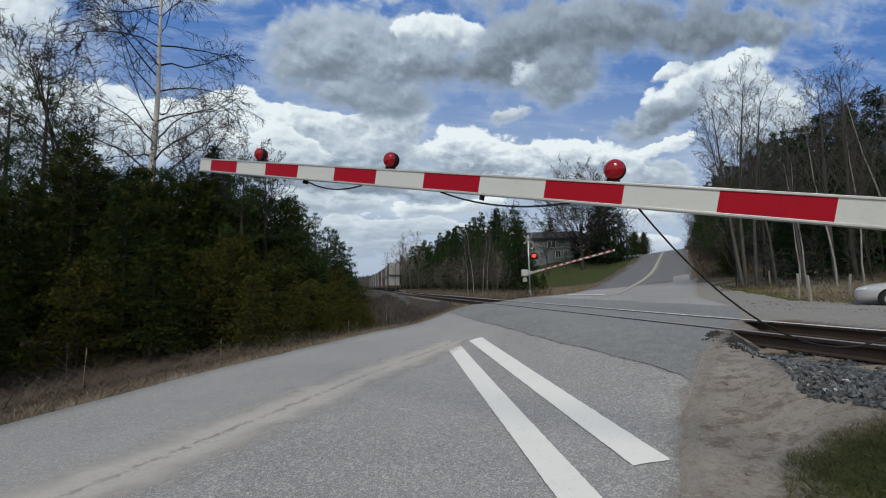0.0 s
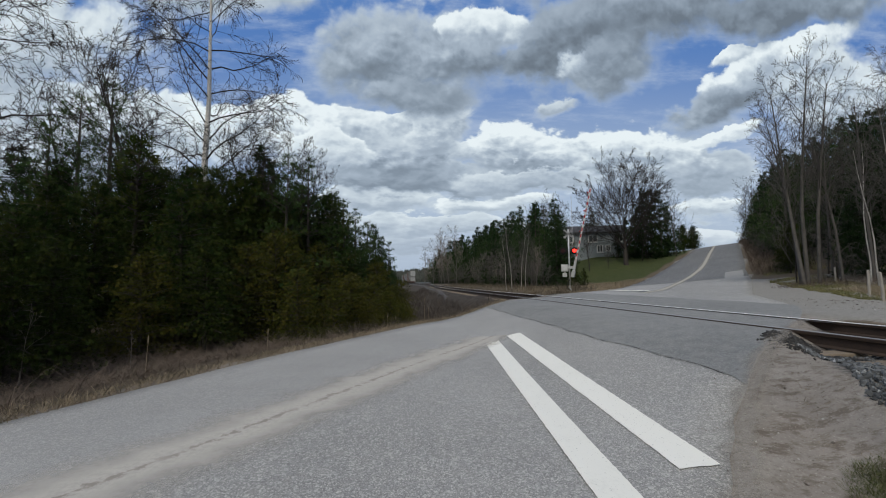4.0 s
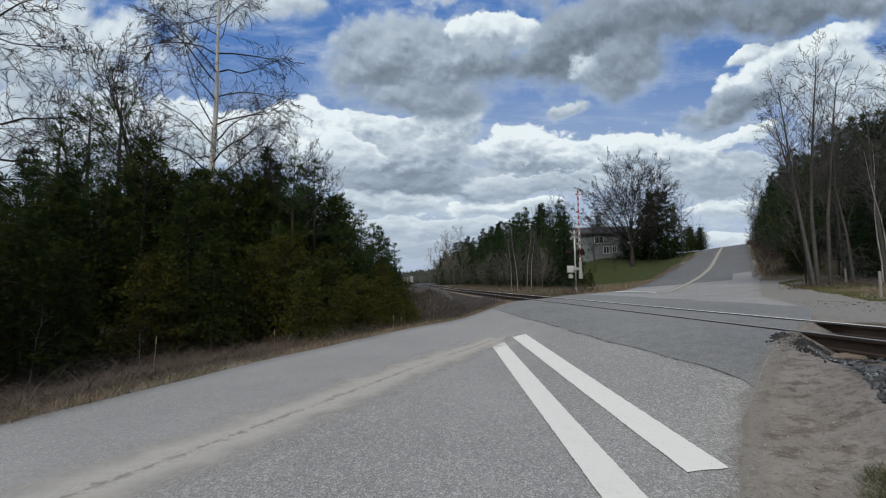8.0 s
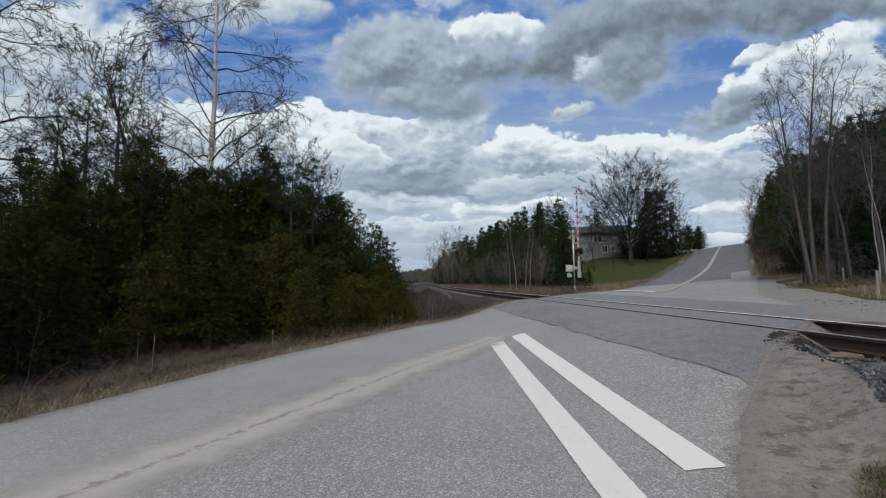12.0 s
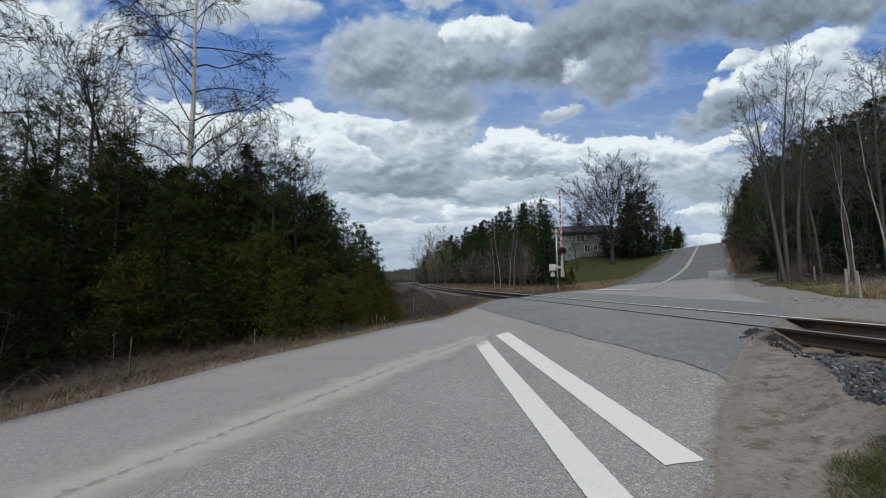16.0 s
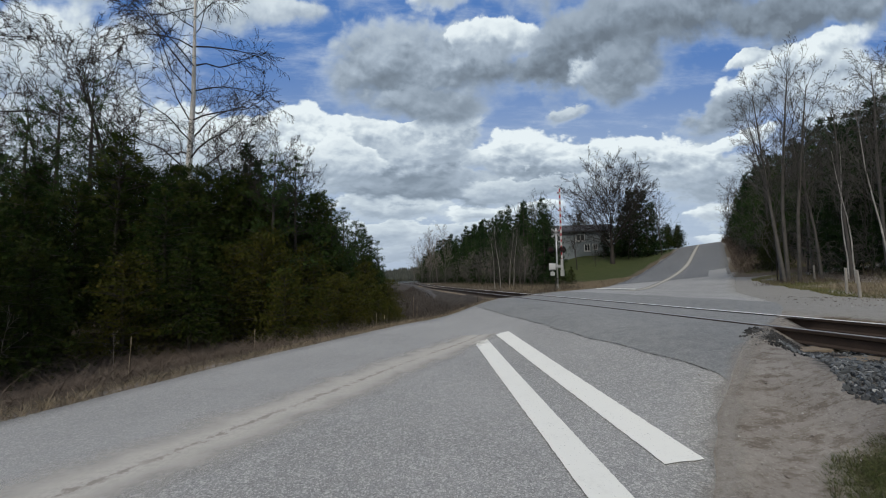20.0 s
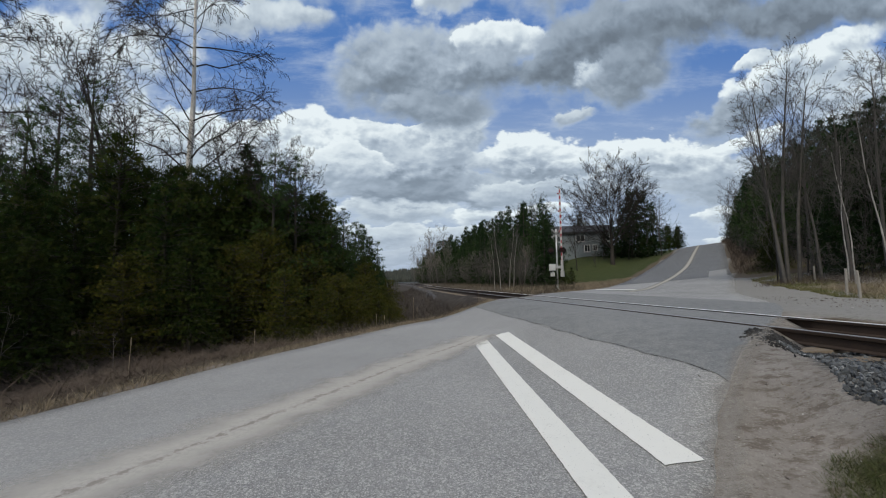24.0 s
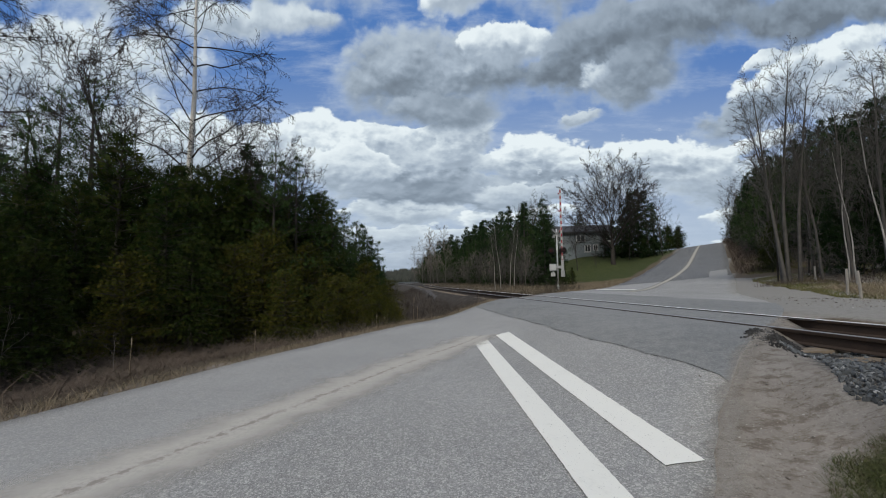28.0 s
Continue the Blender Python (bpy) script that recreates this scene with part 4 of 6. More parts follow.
M_SIGN_BACK = speckled("sign_back", (0.17, 0.175, 0.18), (0.26, 0.26, 0.26), 3, rough=0.6, metal=0.2)
crossing_mast(FAR_MAST, radians(200), "grey crossing signal mast with crossbuck and round lamps", True)
SIGNAL_POST = Vector((3.40, 2.05, 0))
SIGNAL_POST.z = ground_z(SIGNAL_POST.x, SIGNAL_POST.y)
post = thing("signal_post", "grey steel signal post beside the gate", "signal post", Matrix.Translation(SIGNAL_POST))
part("post", Build().tube([(0, 0, 0), (0, 0, 3.6)], [0.06, 0.057], 14), M_GALV, post, smooth=True)
part("foot", Build().lathe([(0.2, -0.05), (0.2, 0.04), (0.09, 0.12), (0.07, 0.35)], 14), M_GALV, post)
part("cable_clip", Build().box(-0.09, 0.0, -0.06, 0.06, 1.517 - SIGNAL_POST.z - 0.05, 1.517 - SIGNAL_POST.z + 0.05, 0.01), M_BLACK, post)
near_base = Vector((NEAR_PIVOT.x + 0.35, NEAR_PIVOT.y - 0.3, 0))
near_base.z = ground_z(near_base.x, near_base.y)
crossing_mast(near_base, radians(36), "grey gate mast carrying the raised arm", False)


# ---------------------------------------------------------------- the cord from the arm to its mast
LINKS = 22
CORD = thing("arm_cable", "black power cable hanging from the gate arm", "cable")
CORD_LEN = 2.68
cord_me = Build().tube([(0, 0, -0.004), (0, 0, CORD_LEN / LINKS + 0.004)], [0.0052, 0.0052], 6).mesh("cable_link", M_RUBBER, True)
CORD_LINKS = [part("cable_link", cord_me, None, CORD) for _ in range(LINKS)]


def cord_points(theta):
    """The hanging line between the arm's clip and the foot of the mast: a sagging curve of a fixed length."""
    a = swing(NEAR_PIVOT, NEAR_AZ, NEAR_LEAN, theta) @ Vector(((NEAR_FIRST - 9.2) * STRIPE, 0.0, LOW))
    b = SIGNAL_POST + Vector((-0.06, -0.03, 1.517 - SIGNAL_POST.z))
    lo, hi = 0.0, 6.0
    for _ in range(40):
        sag = (lo + hi) / 2
        p = [a.lerp(b, i / 60) - Vector((0, 0, sag * 4 * (i / 60) * (1 - i / 60) * (0.9 + 0.2 * i / 60))) for i in range(61)]
        length = sum((p[i + 1] - p[i]).length for i in range(60))
        lo, hi = (sag, hi) if length < CORD_LEN else (lo, sag)
    out, i, run, step = [p[0]], 0, 0.0, CORD_LEN / LINKS
    walked = [0.0]
    for q in range(60):
        walked.append(walked[-1] + (p[q + 1] - p[q]).length)
    for k in range(1, LINKS + 1):
        d = walked[-1] * k / LINKS
        j = min(int(np.searchsorted(walked, d)), 60)
        f = (d - walked[j - 1]) / max(walked[j] - walked[j - 1], 1e-6)
        out.append(p[j - 1].lerp(p[j], f))
    return out


# ---------------------------------------------------------------- train
# container colours are dulled, putting the shade of the sides into the paint
M_BOX_WHITE_DIM = speckled("container_white_shaded", (0.10, 0.095, 0.09), (0.065, 0.06, 0.056), 0.6, 0.5, rough=0.5)
M_BOX_GREY = speckled("container_grey", (0.09, 0.092, 0.095), (0.06, 0.062, 0.065), 0.6, rough=0.5)
M_BOX_RUST = speckled("container_rust", (0.10, 0.04, 0.03), (0.06, 0.028, 0.022), 0.6, rough=0.6)
M_BOX_BLUE = speckled("container_blue", (0.05, 0.10, 0.20), (0.04, 0.07, 0.13), 0.6, rough=0.6)
# end doors lighter than the sides: the light on the end, painted in
M_BOX_END_LIT = speckled("container_door_lit", (0.34, 0.35, 0.35), (0.26, 0.27, 0.27), 0.8, 0.5, rough=0.5)
M_CAR = speckled("well_car_brown", (0.055, 0.032, 0.026), (0.10, 0.05, 0.035), 1.2, rough=0.8)
TRAIN = []


def container(parent, x0, x1, z0, mat):
    b = Build().box(x0, x1, -1.22, 1.22, z0, z0 + 2.75, 0.03)
    box = part("container", b, mat, parent)
    rib = Build()
    x = x0 + 0.3
    while x < x1 - 0.3:
        for y in (-1.235, 1.235):
            rib.box(x, x + 0.14, y - 0.015, y + 0.015, z0 + 0.15, z0 + 2.6)
        x += 0.42
    tagged(part("corrugation", rib, mat, box), kind="stuff")
    ends = Build()
    for y in (-0.9, -0.45, 0.45, 0.9):
        ends.tube([(x0 - 0.03, y, z0 + 0.1), (x0 - 0.03, y, z0 + 2.65)], [0.025, 0.025], 6)
    ends.box(x0 - 0.03, x0, -0.02, 0.02, z0 + 0.05, z0 + 2.7)
    part("end_door", Build().box(x0 - 0.02, x0 - 0.002, -1.16, 1.16, z0 + 0.1, z0 + 2.65), M_BOX_END_LIT, box, "container doors coloured lighter as the lit end")
    part("door_bar", ends, M_GALV, box)


def well_car(low, high, label):
    car = thing("railway_wagon", label, "railway wagon", group="double-stack wagons")
    part("well_body", Build().box(-9.2, 9.2, -1.42, 1.42, 0.55, 0.75, 0.03).box(-6.6, 6.6, -1.42, -1.34, 0.75, 1.35, 0.02).box(-6.6, 6.6, 1.34, 1.42, 0.75, 1.35, 0.02).box(-9.2, -6.7, -1.2, 1.2, 0.75, 1.15, 0.03).box(6.7, 9.2, -1.2, 1.2, 0.75, 1.15, 0.03), M_CAR, car)
    for x in (-8.3, 8.3):
        bogie = part("bogie", Build().box(x - 1.25, x + 1.25, -1.02, -0.86, 0.3, 0.62, 0.03).box(x - 1.25, x + 1.25, 0.86, 1.02, 0.3, 0.62, 0.03).box(x - 0.25, x + 0.25, -0.9, 0.9, 0.35, 0.6), M_CAR, car)
        for dx in (-0.85, 0.85):
            for y in (-0.75, 0.75):
                part("wheel", Build().lathe([(0.44, -0.06), (0.46, -0.06), (0.43, 0.0), (0.42, 0.07), (0.1, 0.05)], 20, Matrix.Translation((x + dx, y, 0.45)) @ pose(0, 0, 0, 90 if y > 0 else -90)), M_RUST, bogie)
    part("coupler", Build().box(-10.0, -9.2, -0.12, 0.12, 0.75, 1.0, 0.03), M_CAR, car)
    part("ladder", Build().tube([(-9.25, -1.1, 0.8), (-9.25, -1.1, 1.5)], [0.02, 0.02], 5).tube([(-9.25, -0.7, 0.8), (-9.25, -0.7, 1.5)], [0.02, 0.02], 5).tube([(-9.25, -1.1, 1.4), (-9.25, -0.7, 1.4)], [0.02, 0.02], 5), M_GALV, car)
    container(car, -6.1, 6.1, 0.65, low)
    container(car, -6.6, 6.6, 3.42, high)
    TRAIN.append(car)


for low, high, label in ((M_BOX_WHITE_DIM, M_BOX_WHITE_DIM, "last well wagon with two stacked containers, ends coloured as lit"), (M_BOX_RUST, M_BOX_WHITE_DIM, "well wagon with dull grey and rust-red containers"), (M_BOX_RUST, M_BOX_RUST, "well wagon with two rust-red containers"),
                         (M_BOX_WHITE_DIM, M_BOX_GREY, "well wagon with two dull grey containers"), (M_BOX_BLUE, M_BOX_WHITE_DIM, "well wagon with dull grey and blue containers"), (M_BOX_RUST, M_BOX_WHITE_DIM, "well wagon with dull grey and rust-red containers"),
                         (M_BOX_WHITE_DIM, M_BOX_RUST, "well wagon with rust-red and dull grey containers"), (M_BOX_GREY, M_BOX_WHITE_DIM, "well wagon with two weathered grey containers")):
    well_car(low, high, label)


# ---------------------------------------------------------------- plants
def leaf_material(name, a, b, c, rough=0.7, clump=1.1):
    n = Nodes(name)
    rnd = n.add("NewGeometry").outputs["Random Per Island"]
    tree = n.add("ObjectInfo").outputs["Random"]
    col = n.mix(n.span(rnd, 0, 1, 0, 1, "LINEAR"), a, b)
    col = n.mix(n.span(n.noise(n.coord(), clump, 3), 0.45, 0.75 if clump < 2 else 0.66, 0, 0.8), col, c)
    col = n.mix(n.span(tree, 0, 1, 0, 0.5, "LINEAR"), col, n.mix(0.5, a, c))
    return n.surface(col, rough, 0, None, 0.06)


# cedar's third colour paints the highlights on its sprays as lighter clumps
M_CEDAR = leaf_material("cedar_foliage", (0.0055, 0.0158, 0.0036), (0.015, 0.033, 0.0062), (0.052, 0.056, 0.0105), 0.7, 2.6)
M_CEDAR_GOLD = leaf_material("bronzed_cedar_foliage", (0.017, 0.029, 0.0055), (0.042, 0.054, 0.009), (0.105, 0.082, 0.016), 0.7, 3.4)
M_SPRUCE = leaf_material("spruce_foliage", (0.010, 0.024, 0.009), (0.021, 0.043, 0.015), (0.026, 0.038, 0.012))
M_PINE = leaf_material("pine_foliage", (0.020, 0.044, 0.013), (0.042, 0.074, 0.022), (0.040, 0.058, 0.018))
M_BARK = speckled("grey_bark", (0.055, 0.051, 0.047), (0.12, 0.112, 0.103), 3, rough=0.95, bump=0.7, dist=0.02)
M_DARK_BARK = speckled("dark_bark", (0.022, 0.0195, 0.017), (0.056, 0.048, 0.042), 3, rough=0.95, bump=0.7, dist=0.02)
M_BIRCH = speckled("birch_bark", (0.50, 0.48, 0.45), (0.78, 0.76, 0.73), 2.2, 0.8, rough=0.8, bump=0.3, dist=0.01)
M_PALE_BARK = speckled("pale_bark", (0.19, 0.18, 0.165), (0.38, 0.365, 0.34), 3, 0.8, rough=0.9, bump=0.4, dist=0.01)
M_TWIG = speckled("twigs", (0.045, 0.041, 0.038), (0.095, 0.087, 0.080), 2, rough=0.95)
M_BIRCH_TWIG = speckled("birch_twigs", (0.022, 0.019, 0.018), (0.05, 0.044, 0.040), 2, rough=0.95, spec=0.1)
M_TWIG_PALE = speckled("pale_twigs", (0.13, 0.112, 0.098), (0.21, 0.185, 0.165), 2, rough=0.95)
M_DEAD = leaf_material("dead_grass", (0.22, 0.18, 0.125), (0.33, 0.275, 0.20), (0.16, 0.13, 0.095), 0.9)
M_BRUSH = leaf_material("dead_brush", (0.085, 0.066, 0.053), (0.165, 0.132, 0.106), (0.05, 0.040, 0.033), 0.9)
M_BANK = leaf_material("bank_weeds", (0.056, 0.048, 0.042), (0.115, 0.098, 0.084), (0.036, 0.031, 0.028), 0.9)
M_OLIVE = leaf_material("thin_verge_grass", (0.14, 0.135, 0.06), (0.22, 0.195, 0.10), (0.105, 0.118, 0.045), 0.9)
M_DULL = leaf_material("dull_weeds", (0.10, 0.084, 0.062), (0.17, 0.145, 0.108), (0.07, 0.058, 0.045), 0.9)
M_GRASS = leaf_material("new_grass", (0.055, 0.070, 0.026), (0.105, 0.115, 0.05), (0.16, 0.135, 0.08), 0.8)


def bare_tree(seed, tall, radius, spread, limbs, depth, up=0.5, first=0.3, droopy=0.0, twig=0.005, limb=0.52, kids=(6, 5, 4), crook=0.10, thin=(0.34, 0.52), arch=0.0, taper=0.55, ratio=0.58, fan=0.0):
    """The trunk, and the crown of limbs and twigs, of a leafless tree."""
    rng = random.Random(seed)
    wood, fine = Build(), Build()

    def branch(p, d, length, r, level):
        n = 6 if level < 2 else 4 if level == 2 else 3
        pts, rad, q = [p], [r], d.copy()
        for i in range(n):
            q = (q + Vector((rng.gauss(0, 1), rng.gauss(0, 1), rng.gauss(0, 1))) * (crook * (0.45 if level == 0 else 1.0) + 0.04 * level) + Vector((0, 0, (up * (1 - arch * 2 * i / n if level else 1) if level < depth - 1 else -droopy) * 0.14))).normalized()
            pts.append(pts[-1] + q * length / n)
            rad.append(max(r * (1 - (0.72 if level else 0.82) * (i + 1) / n), twig * 0.55))
        (wood if level == 0 else fine).tube(pts, rad, 9 if level == 0 else 5 if level == 1 else 3, cap=False)
        if level >= depth:
            return
        count = limbs if level == 0 else max(2, kids[min(level - 1, len(kids) - 1)] + rng.randint(-1, 1))
        for k in range(count):
            t = (first + (1 - first) * (k + rng.random()) / count) if level == 0 else 0.18 + 0.82 * (k + rng.random()) / count
            t = min(t, 0.999)
            i = min(int(t * n), n - 1)
            at = pts[i].lerp(pts[i + 1], t * n - i)
            along_d = (pts[i + 1] - pts[i]).normalized()
            side = along_d.orthogonal().normalized()
            side.rotate(Matrix.Rotation(rng.uniform(0, 6.283) if level else k * 2.4 + rng.uniform(-0.4, 0.4), 3, along_d))
            ang = rng.uniform(0.4, 0.9) * (spread * (1 + fan * (0.6 - t)) if level == 0 else 1.0)
            nd = (along_d * math.cos(ang) + side * math.sin(ang)).normalized()
            size = (1 - taper * t) if level == 0 else (1.05 - 0.6 * t) * rng.uniform(0.75, 1.1)
            branch(at, nd, length * (limb if level == 0 else ratio) * size, max(rad[i] * rng.uniform(*thin), twig), level + 1)
    branch(Vector((0, 0, -0.1)), Vector((rng.uniform(-0.04, 0.04), rng.uniform(-0.04, 0.04), 1)).normalized(), tall, radius, 0)
    return wood, None, fine


def spray(b, p, d, length, width, rng):
    """A flat tuft of foliage: a pointed leaf of two triangles, slightly folded."""
    side = d.cross(Vector((rng.uniform(-1, 1), rng.uniform(-1, 1), rng.uniform(-1, 1))))
    if side.length < 1e-4:
        return
    side = side.normalized() * width * 0.5
    b.quad(p, p + d * length * 0.45 + side, p + d * length, p + d * length * 0.5 - side)


def frond(b, p, d, length, width, rng):
    """A flat fan of three narrow leaflets, as cedar carries them."""
    side = d.cross(Vector((rng.gauss(0, 1), rng.gauss(0, 1), rng.gauss(0, 0.3))))
    if side.length < 1e-4:
        return
    side.normalize()
    k = len(b.v)
    b.v.append(p)
    for a, l in ((-0.62, 0.8), (0.0, 1.0), (0.62, 0.8)):
        e = (d * math.cos(a) + side * math.sin(a)) * length * l
        f = (side * math.cos(a) - d * math.sin(a)) * width * 0.5
        j = len(b.v)
        b.v += [p + e * 0.8 + f, p + e - f]
        b.f.append((k, j, j + 1))


def conifer(seed, tall, radius, rows, per, tufts, length, width, sag=0.25, power=0.85, low=0.04, gap=0.0, loose=0.09, ragged=0.25, tuft=spray):
    """Trunk, limbs and foliage of an evergreen, built of whorls of limbs."""
    rng = random.Random(seed)
    wood, arms, leaf = Build(), Build(), Build()
    lean = Vector((rng.uniform(-0.03, 0.03), rng.uniform(-0.03, 0.03), 1))
    r0 = 0.014 * tall + 0.02
    wood.tube([lean * (tall * t) - Vector((0, 0, 0.1)) for t in (0, 0.3, 0.6, 0.85, 1.0)], [r0, r0 * 0.75, r0 * 0.45, r0 * 0.2, 0.008], 7, cap=False)
    bulge = [rng.uniform(1 - ragged, 1 + ragged) for _ in range(8)]
    for i in range(rows):
        t = low + (1 - low) * (i + rng.uniform(-0.4, 0.4)) / rows
        if rng.random() < gap:
            continue
        reach = radius * max(1 - t, 0.02) ** power + 0.05
        for k in range(per):
            a = rng.uniform(0, 6.283)
            l = reach * rng.uniform(0.55, 1.15) * bulge[int(a / 6.284 * 8)]
            rise = rng.uniform(-0.15, 0.4) + 0.55 * t
            base = lean * (tall * t)
            d = Vector((math.cos(a), math.sin(a), rise)).normalized()
            pts = [base + d * (l * q) - Vector((0, 0, sag * l * q * q)) for q in (0, 0.5, 1.0)]
            if tufts > 15:
                arms.tube(pts, [0.01 + 0.01 * l, 0.007 + 0.004 * l, 0.003], 3, cap=False)
            else:
                arms.tube([pts[0], pts[2]], [0.012 + 0.01 * l, 0.006], 3, cap=False)
            m = max(3, int(tufts * l / radius))
            for _ in range(m):
                q = rng.random() ** 0.6
                j = min(int(q * 2), 1)
                p = pts[j].lerp(pts[j + 1], q * 2 - j) + Vector((rng.gauss(0, 1), rng.gauss(0, 1), rng.gauss(0, 0.6))) * (loose * l + 0.02)
                out = (d + Vector((rng.gauss(0, 0.75), rng.gauss(0, 0.75), rng.gauss(0, 0.55)))).normalized()
                tuft(leaf, p, out, length * rng.uniform(0.6, 1.3), width * rng.uniform(0.7, 1.3), rng)
    return wood, arms, leaf


KINDS = {}


def kind_of_tree(key, name, label, category, grown, bark, foliage, crown):
    """Keeps the meshes of one grown tree, to be planted often."""
    wood, arms, leaf = grown
    KINDS[key] = (name, label, category, wood.mesh("trunk", bark, True), arms.mesh("limb_frame", bark) if arms else None, leaf.mesh(crown, foliage), crown)


def plant(key, x, y, size=1.0, turn=None, group="", lean=0.0, sink=0.03, label="", tall=1.0):
    name, lab, category, me_wood, me_arms, me_leaf, crown = KINDS[key]
    rng = random.Random(int(x * 131 + y * 977))
    turn = rng.uniform(0, 360) if turn is None else turn
    t = thing(name, label or lab, category, Matrix.Translation((x, y, ground_z(x, y) - sink)) @ pose(0, 0, 0, lean, 0, 0) @ pose(0, 0, 0, 0, 0, turn) @ Matrix.Diagonal((size, size, size * tall, 1)), group)
    part("trunk", me_wood, None, t)
    if me_arms:
        tagged(part("limb_frame", me_arms, None, t), kind="stuff")
    tagged(part(crown, me_leaf, None, t), kind="stuff")
    return t


def grow_kinds():
    for i in range(3):
        kind_of_tree("cedar%d" % i, "cedar", "dense dark green cedar with twiggy sprays", "conifer", conifer(11 + i, 5.0, 1.6, 42, 6, 44, 0.13, 0.026, 0.25, 0.5, 0.13, 0.0, 0.13, 0.4, frond), M_DARK_BARK, M_CEDAR, "foliage")
        kind_of_tree("thin%d" % i, "cedar", "dark green cedar deep in the wood", "conifer", conifer(15 + i, 5.0, 1.5, 32, 6, 13, 0.24, 0.05, 0.2, 0.5, 0.07, 0.0, 0.12, 0.4, frond), M_DARK_BARK, M_CEDAR, "foliage")
    for i in range(2):
        kind_of_tree("gold%d" % i, "cedar", "bronze-green cedar at the road edge", "conifer", conifer(21 + i, 3.0, 1.1, 32, 6, 44, 0.085, 0.017, 0.15, 0.45, 0.03, 0.0, 0.15, 0.35, frond), M_DARK_BARK, M_CEDAR_GOLD, "foliage")
    for i in range(3):
        kind_of_tree("spruce%d" % i, "spruce", "dark pointed spruce tree in a wood", "conifer", conifer(31 + i, 9.0, 2.2, 32, 6, 17, 0.36, 0.075, 0.35, 0.8, 0.03, 0.0, 0.12, 0.35, frond), M_DARK_BARK, M_SPRUCE, "foliage")
    for i in range(2):
        kind_of_tree("pine%d" % i, "pine", "green pine with open layered limbs", "conifer", conifer(41 + i, 8.0, 2.4, 22, 6, 34, 0.2, 0.034, 0.02, 0.7, 0.15, 0.12, 0.095, 0.3, frond), M_DARK_BARK, M_PINE, "foliage")
    kind_of_tree("open_pine", "pine", "tall open pine with thin green tufts", "conifer", conifer(47, 8.0, 2.0, 24, 4, 34, 0.17, 0.03, -0.08, 0.5, 0.22, 0.15, 0.10, 0.35, frond), M_DARK_BARK, M_PINE, "foliage")
    for i in range(2):
        kind_of_tree("birch%d" % i, "birch", "tall leafless birch with pale bark", "bare tree", bare_tree(53 + i, 11.4, 0.16, 1.9, 28, 4, 0.30, 0.24, 0.6, 0.0078, 0.29, (9, 6, 3), 0.15, (0.26, 0.40), 0.9, 0.2, 0.62, 0.0), M_BIRCH, M_BIRCH_TWIG, "twig_crown")
    for i in range(2):
        kind_of_tree("thicket%d" % i, "bare_tree", "leafless dark tree with fine twigs", "bare tree", bare_tree(55 + i, 7.5, 0.075, 0.95, 17, 4, 0.6, 0.2, 0.0, 0.0085, 0.52, (6, 5, 3), 0.13, (0.3, 0.46)), M_DARK_BARK, M_BIRCH_TWIG, "twig_crown")
    for i in range(3):
        kind_of_tree("bare%d" % i, "bare_tree", "leafless grey-brown tree in the wood", "bare tree", bare_tree(61 + i, 8.0, 0.06, 0.8, 14, 3, 0.7, 0.12, 0.0, 0.014, 0.5, (5, 3)), M_DARK_BARK, M_TWIG, "twig_crown")
    for i in range(2):
        kind_of_tree("pole%d" % i, "bare_tree", "slender leafless tree with pale trunk", "bare tree", bare_tree(71 + i, 12.5, 0.115, 0.95, 20, 4, 0.55, 0.34, 0.0, 0.0085, 0.30, (6, 4, 2), 0.06, (0.26, 0.4), 0.0, 0.5, 0.62), M_BARK, M_TWIG, "twig_crown")
    kind_of_tree("stem", "bare_tree", "slender leafless birch with a pale stem", "bare tree", bare_tree(75, 10.0, 0.055, 0.8, 14, 3, 0.75, 0.40, 0.0, 0.011, 0.36, (5, 4), 0.12), M_PALE_BARK, M_TWIG, "twig_crown")
    # haze over the distant trees is put into this kind's pale twig colour
    for i in range(2):
        kind_of_tree("ash%d" % i, "bare_tree", "leafless pale grey tree with an upright crown", "bare tree", bare_tree(78 + i, 8.0, 0.07, 0.8, 14, 3, 0.7, 0.18, 0.0, 0.016, 0.42, (6, 4), 0.09, (0.3, 0.44)), M_BARK, M_TWIG_PALE, "twig_crown")
    kind_of_tree("maple", "maple", "broad leafless maple with a rounded crown", "bare tree", bare_tree(83, 5.0, 0.30, 1.3, 28, 4, 0.26, 0.36, 0.0, 0.0155, 1.8, (9, 8, 5), 0.05, (0.28, 0.40), 0.0, 0.1, 0.5, 0.8), M_DARK_BARK, M_BIRCH_TWIG, "twig_crown")
    kind_of_tree("scrub0", "bush", "leafless grey-brown scrub by the wood", "bush", bare_tree(91, 2.6, 0.025, 1.0, 11, 3, 0.8, 0.05, 0, 0.014, 0.75, (4, 3)), M_DARK_BARK, M_TWIG, "twig_crown")
    kind_of_tree("scrub1", "bush", "leafless grey scrub by the wood", "bush", bare_tree(92, 2.2, 0.02, 1.0, 11, 3, 0.9, 0.05, 0, 0.012, 0.75, (4, 3)), M_DARK_BARK, M_TWIG, "twig_crown")


grow_kinds()


# ---------------------------------------------------------------- where the plants stand
EDGE_S = np.arange(-70, 200, 0.1)
EDGE_L, EDGE_R = road_edges(EDGE_S)


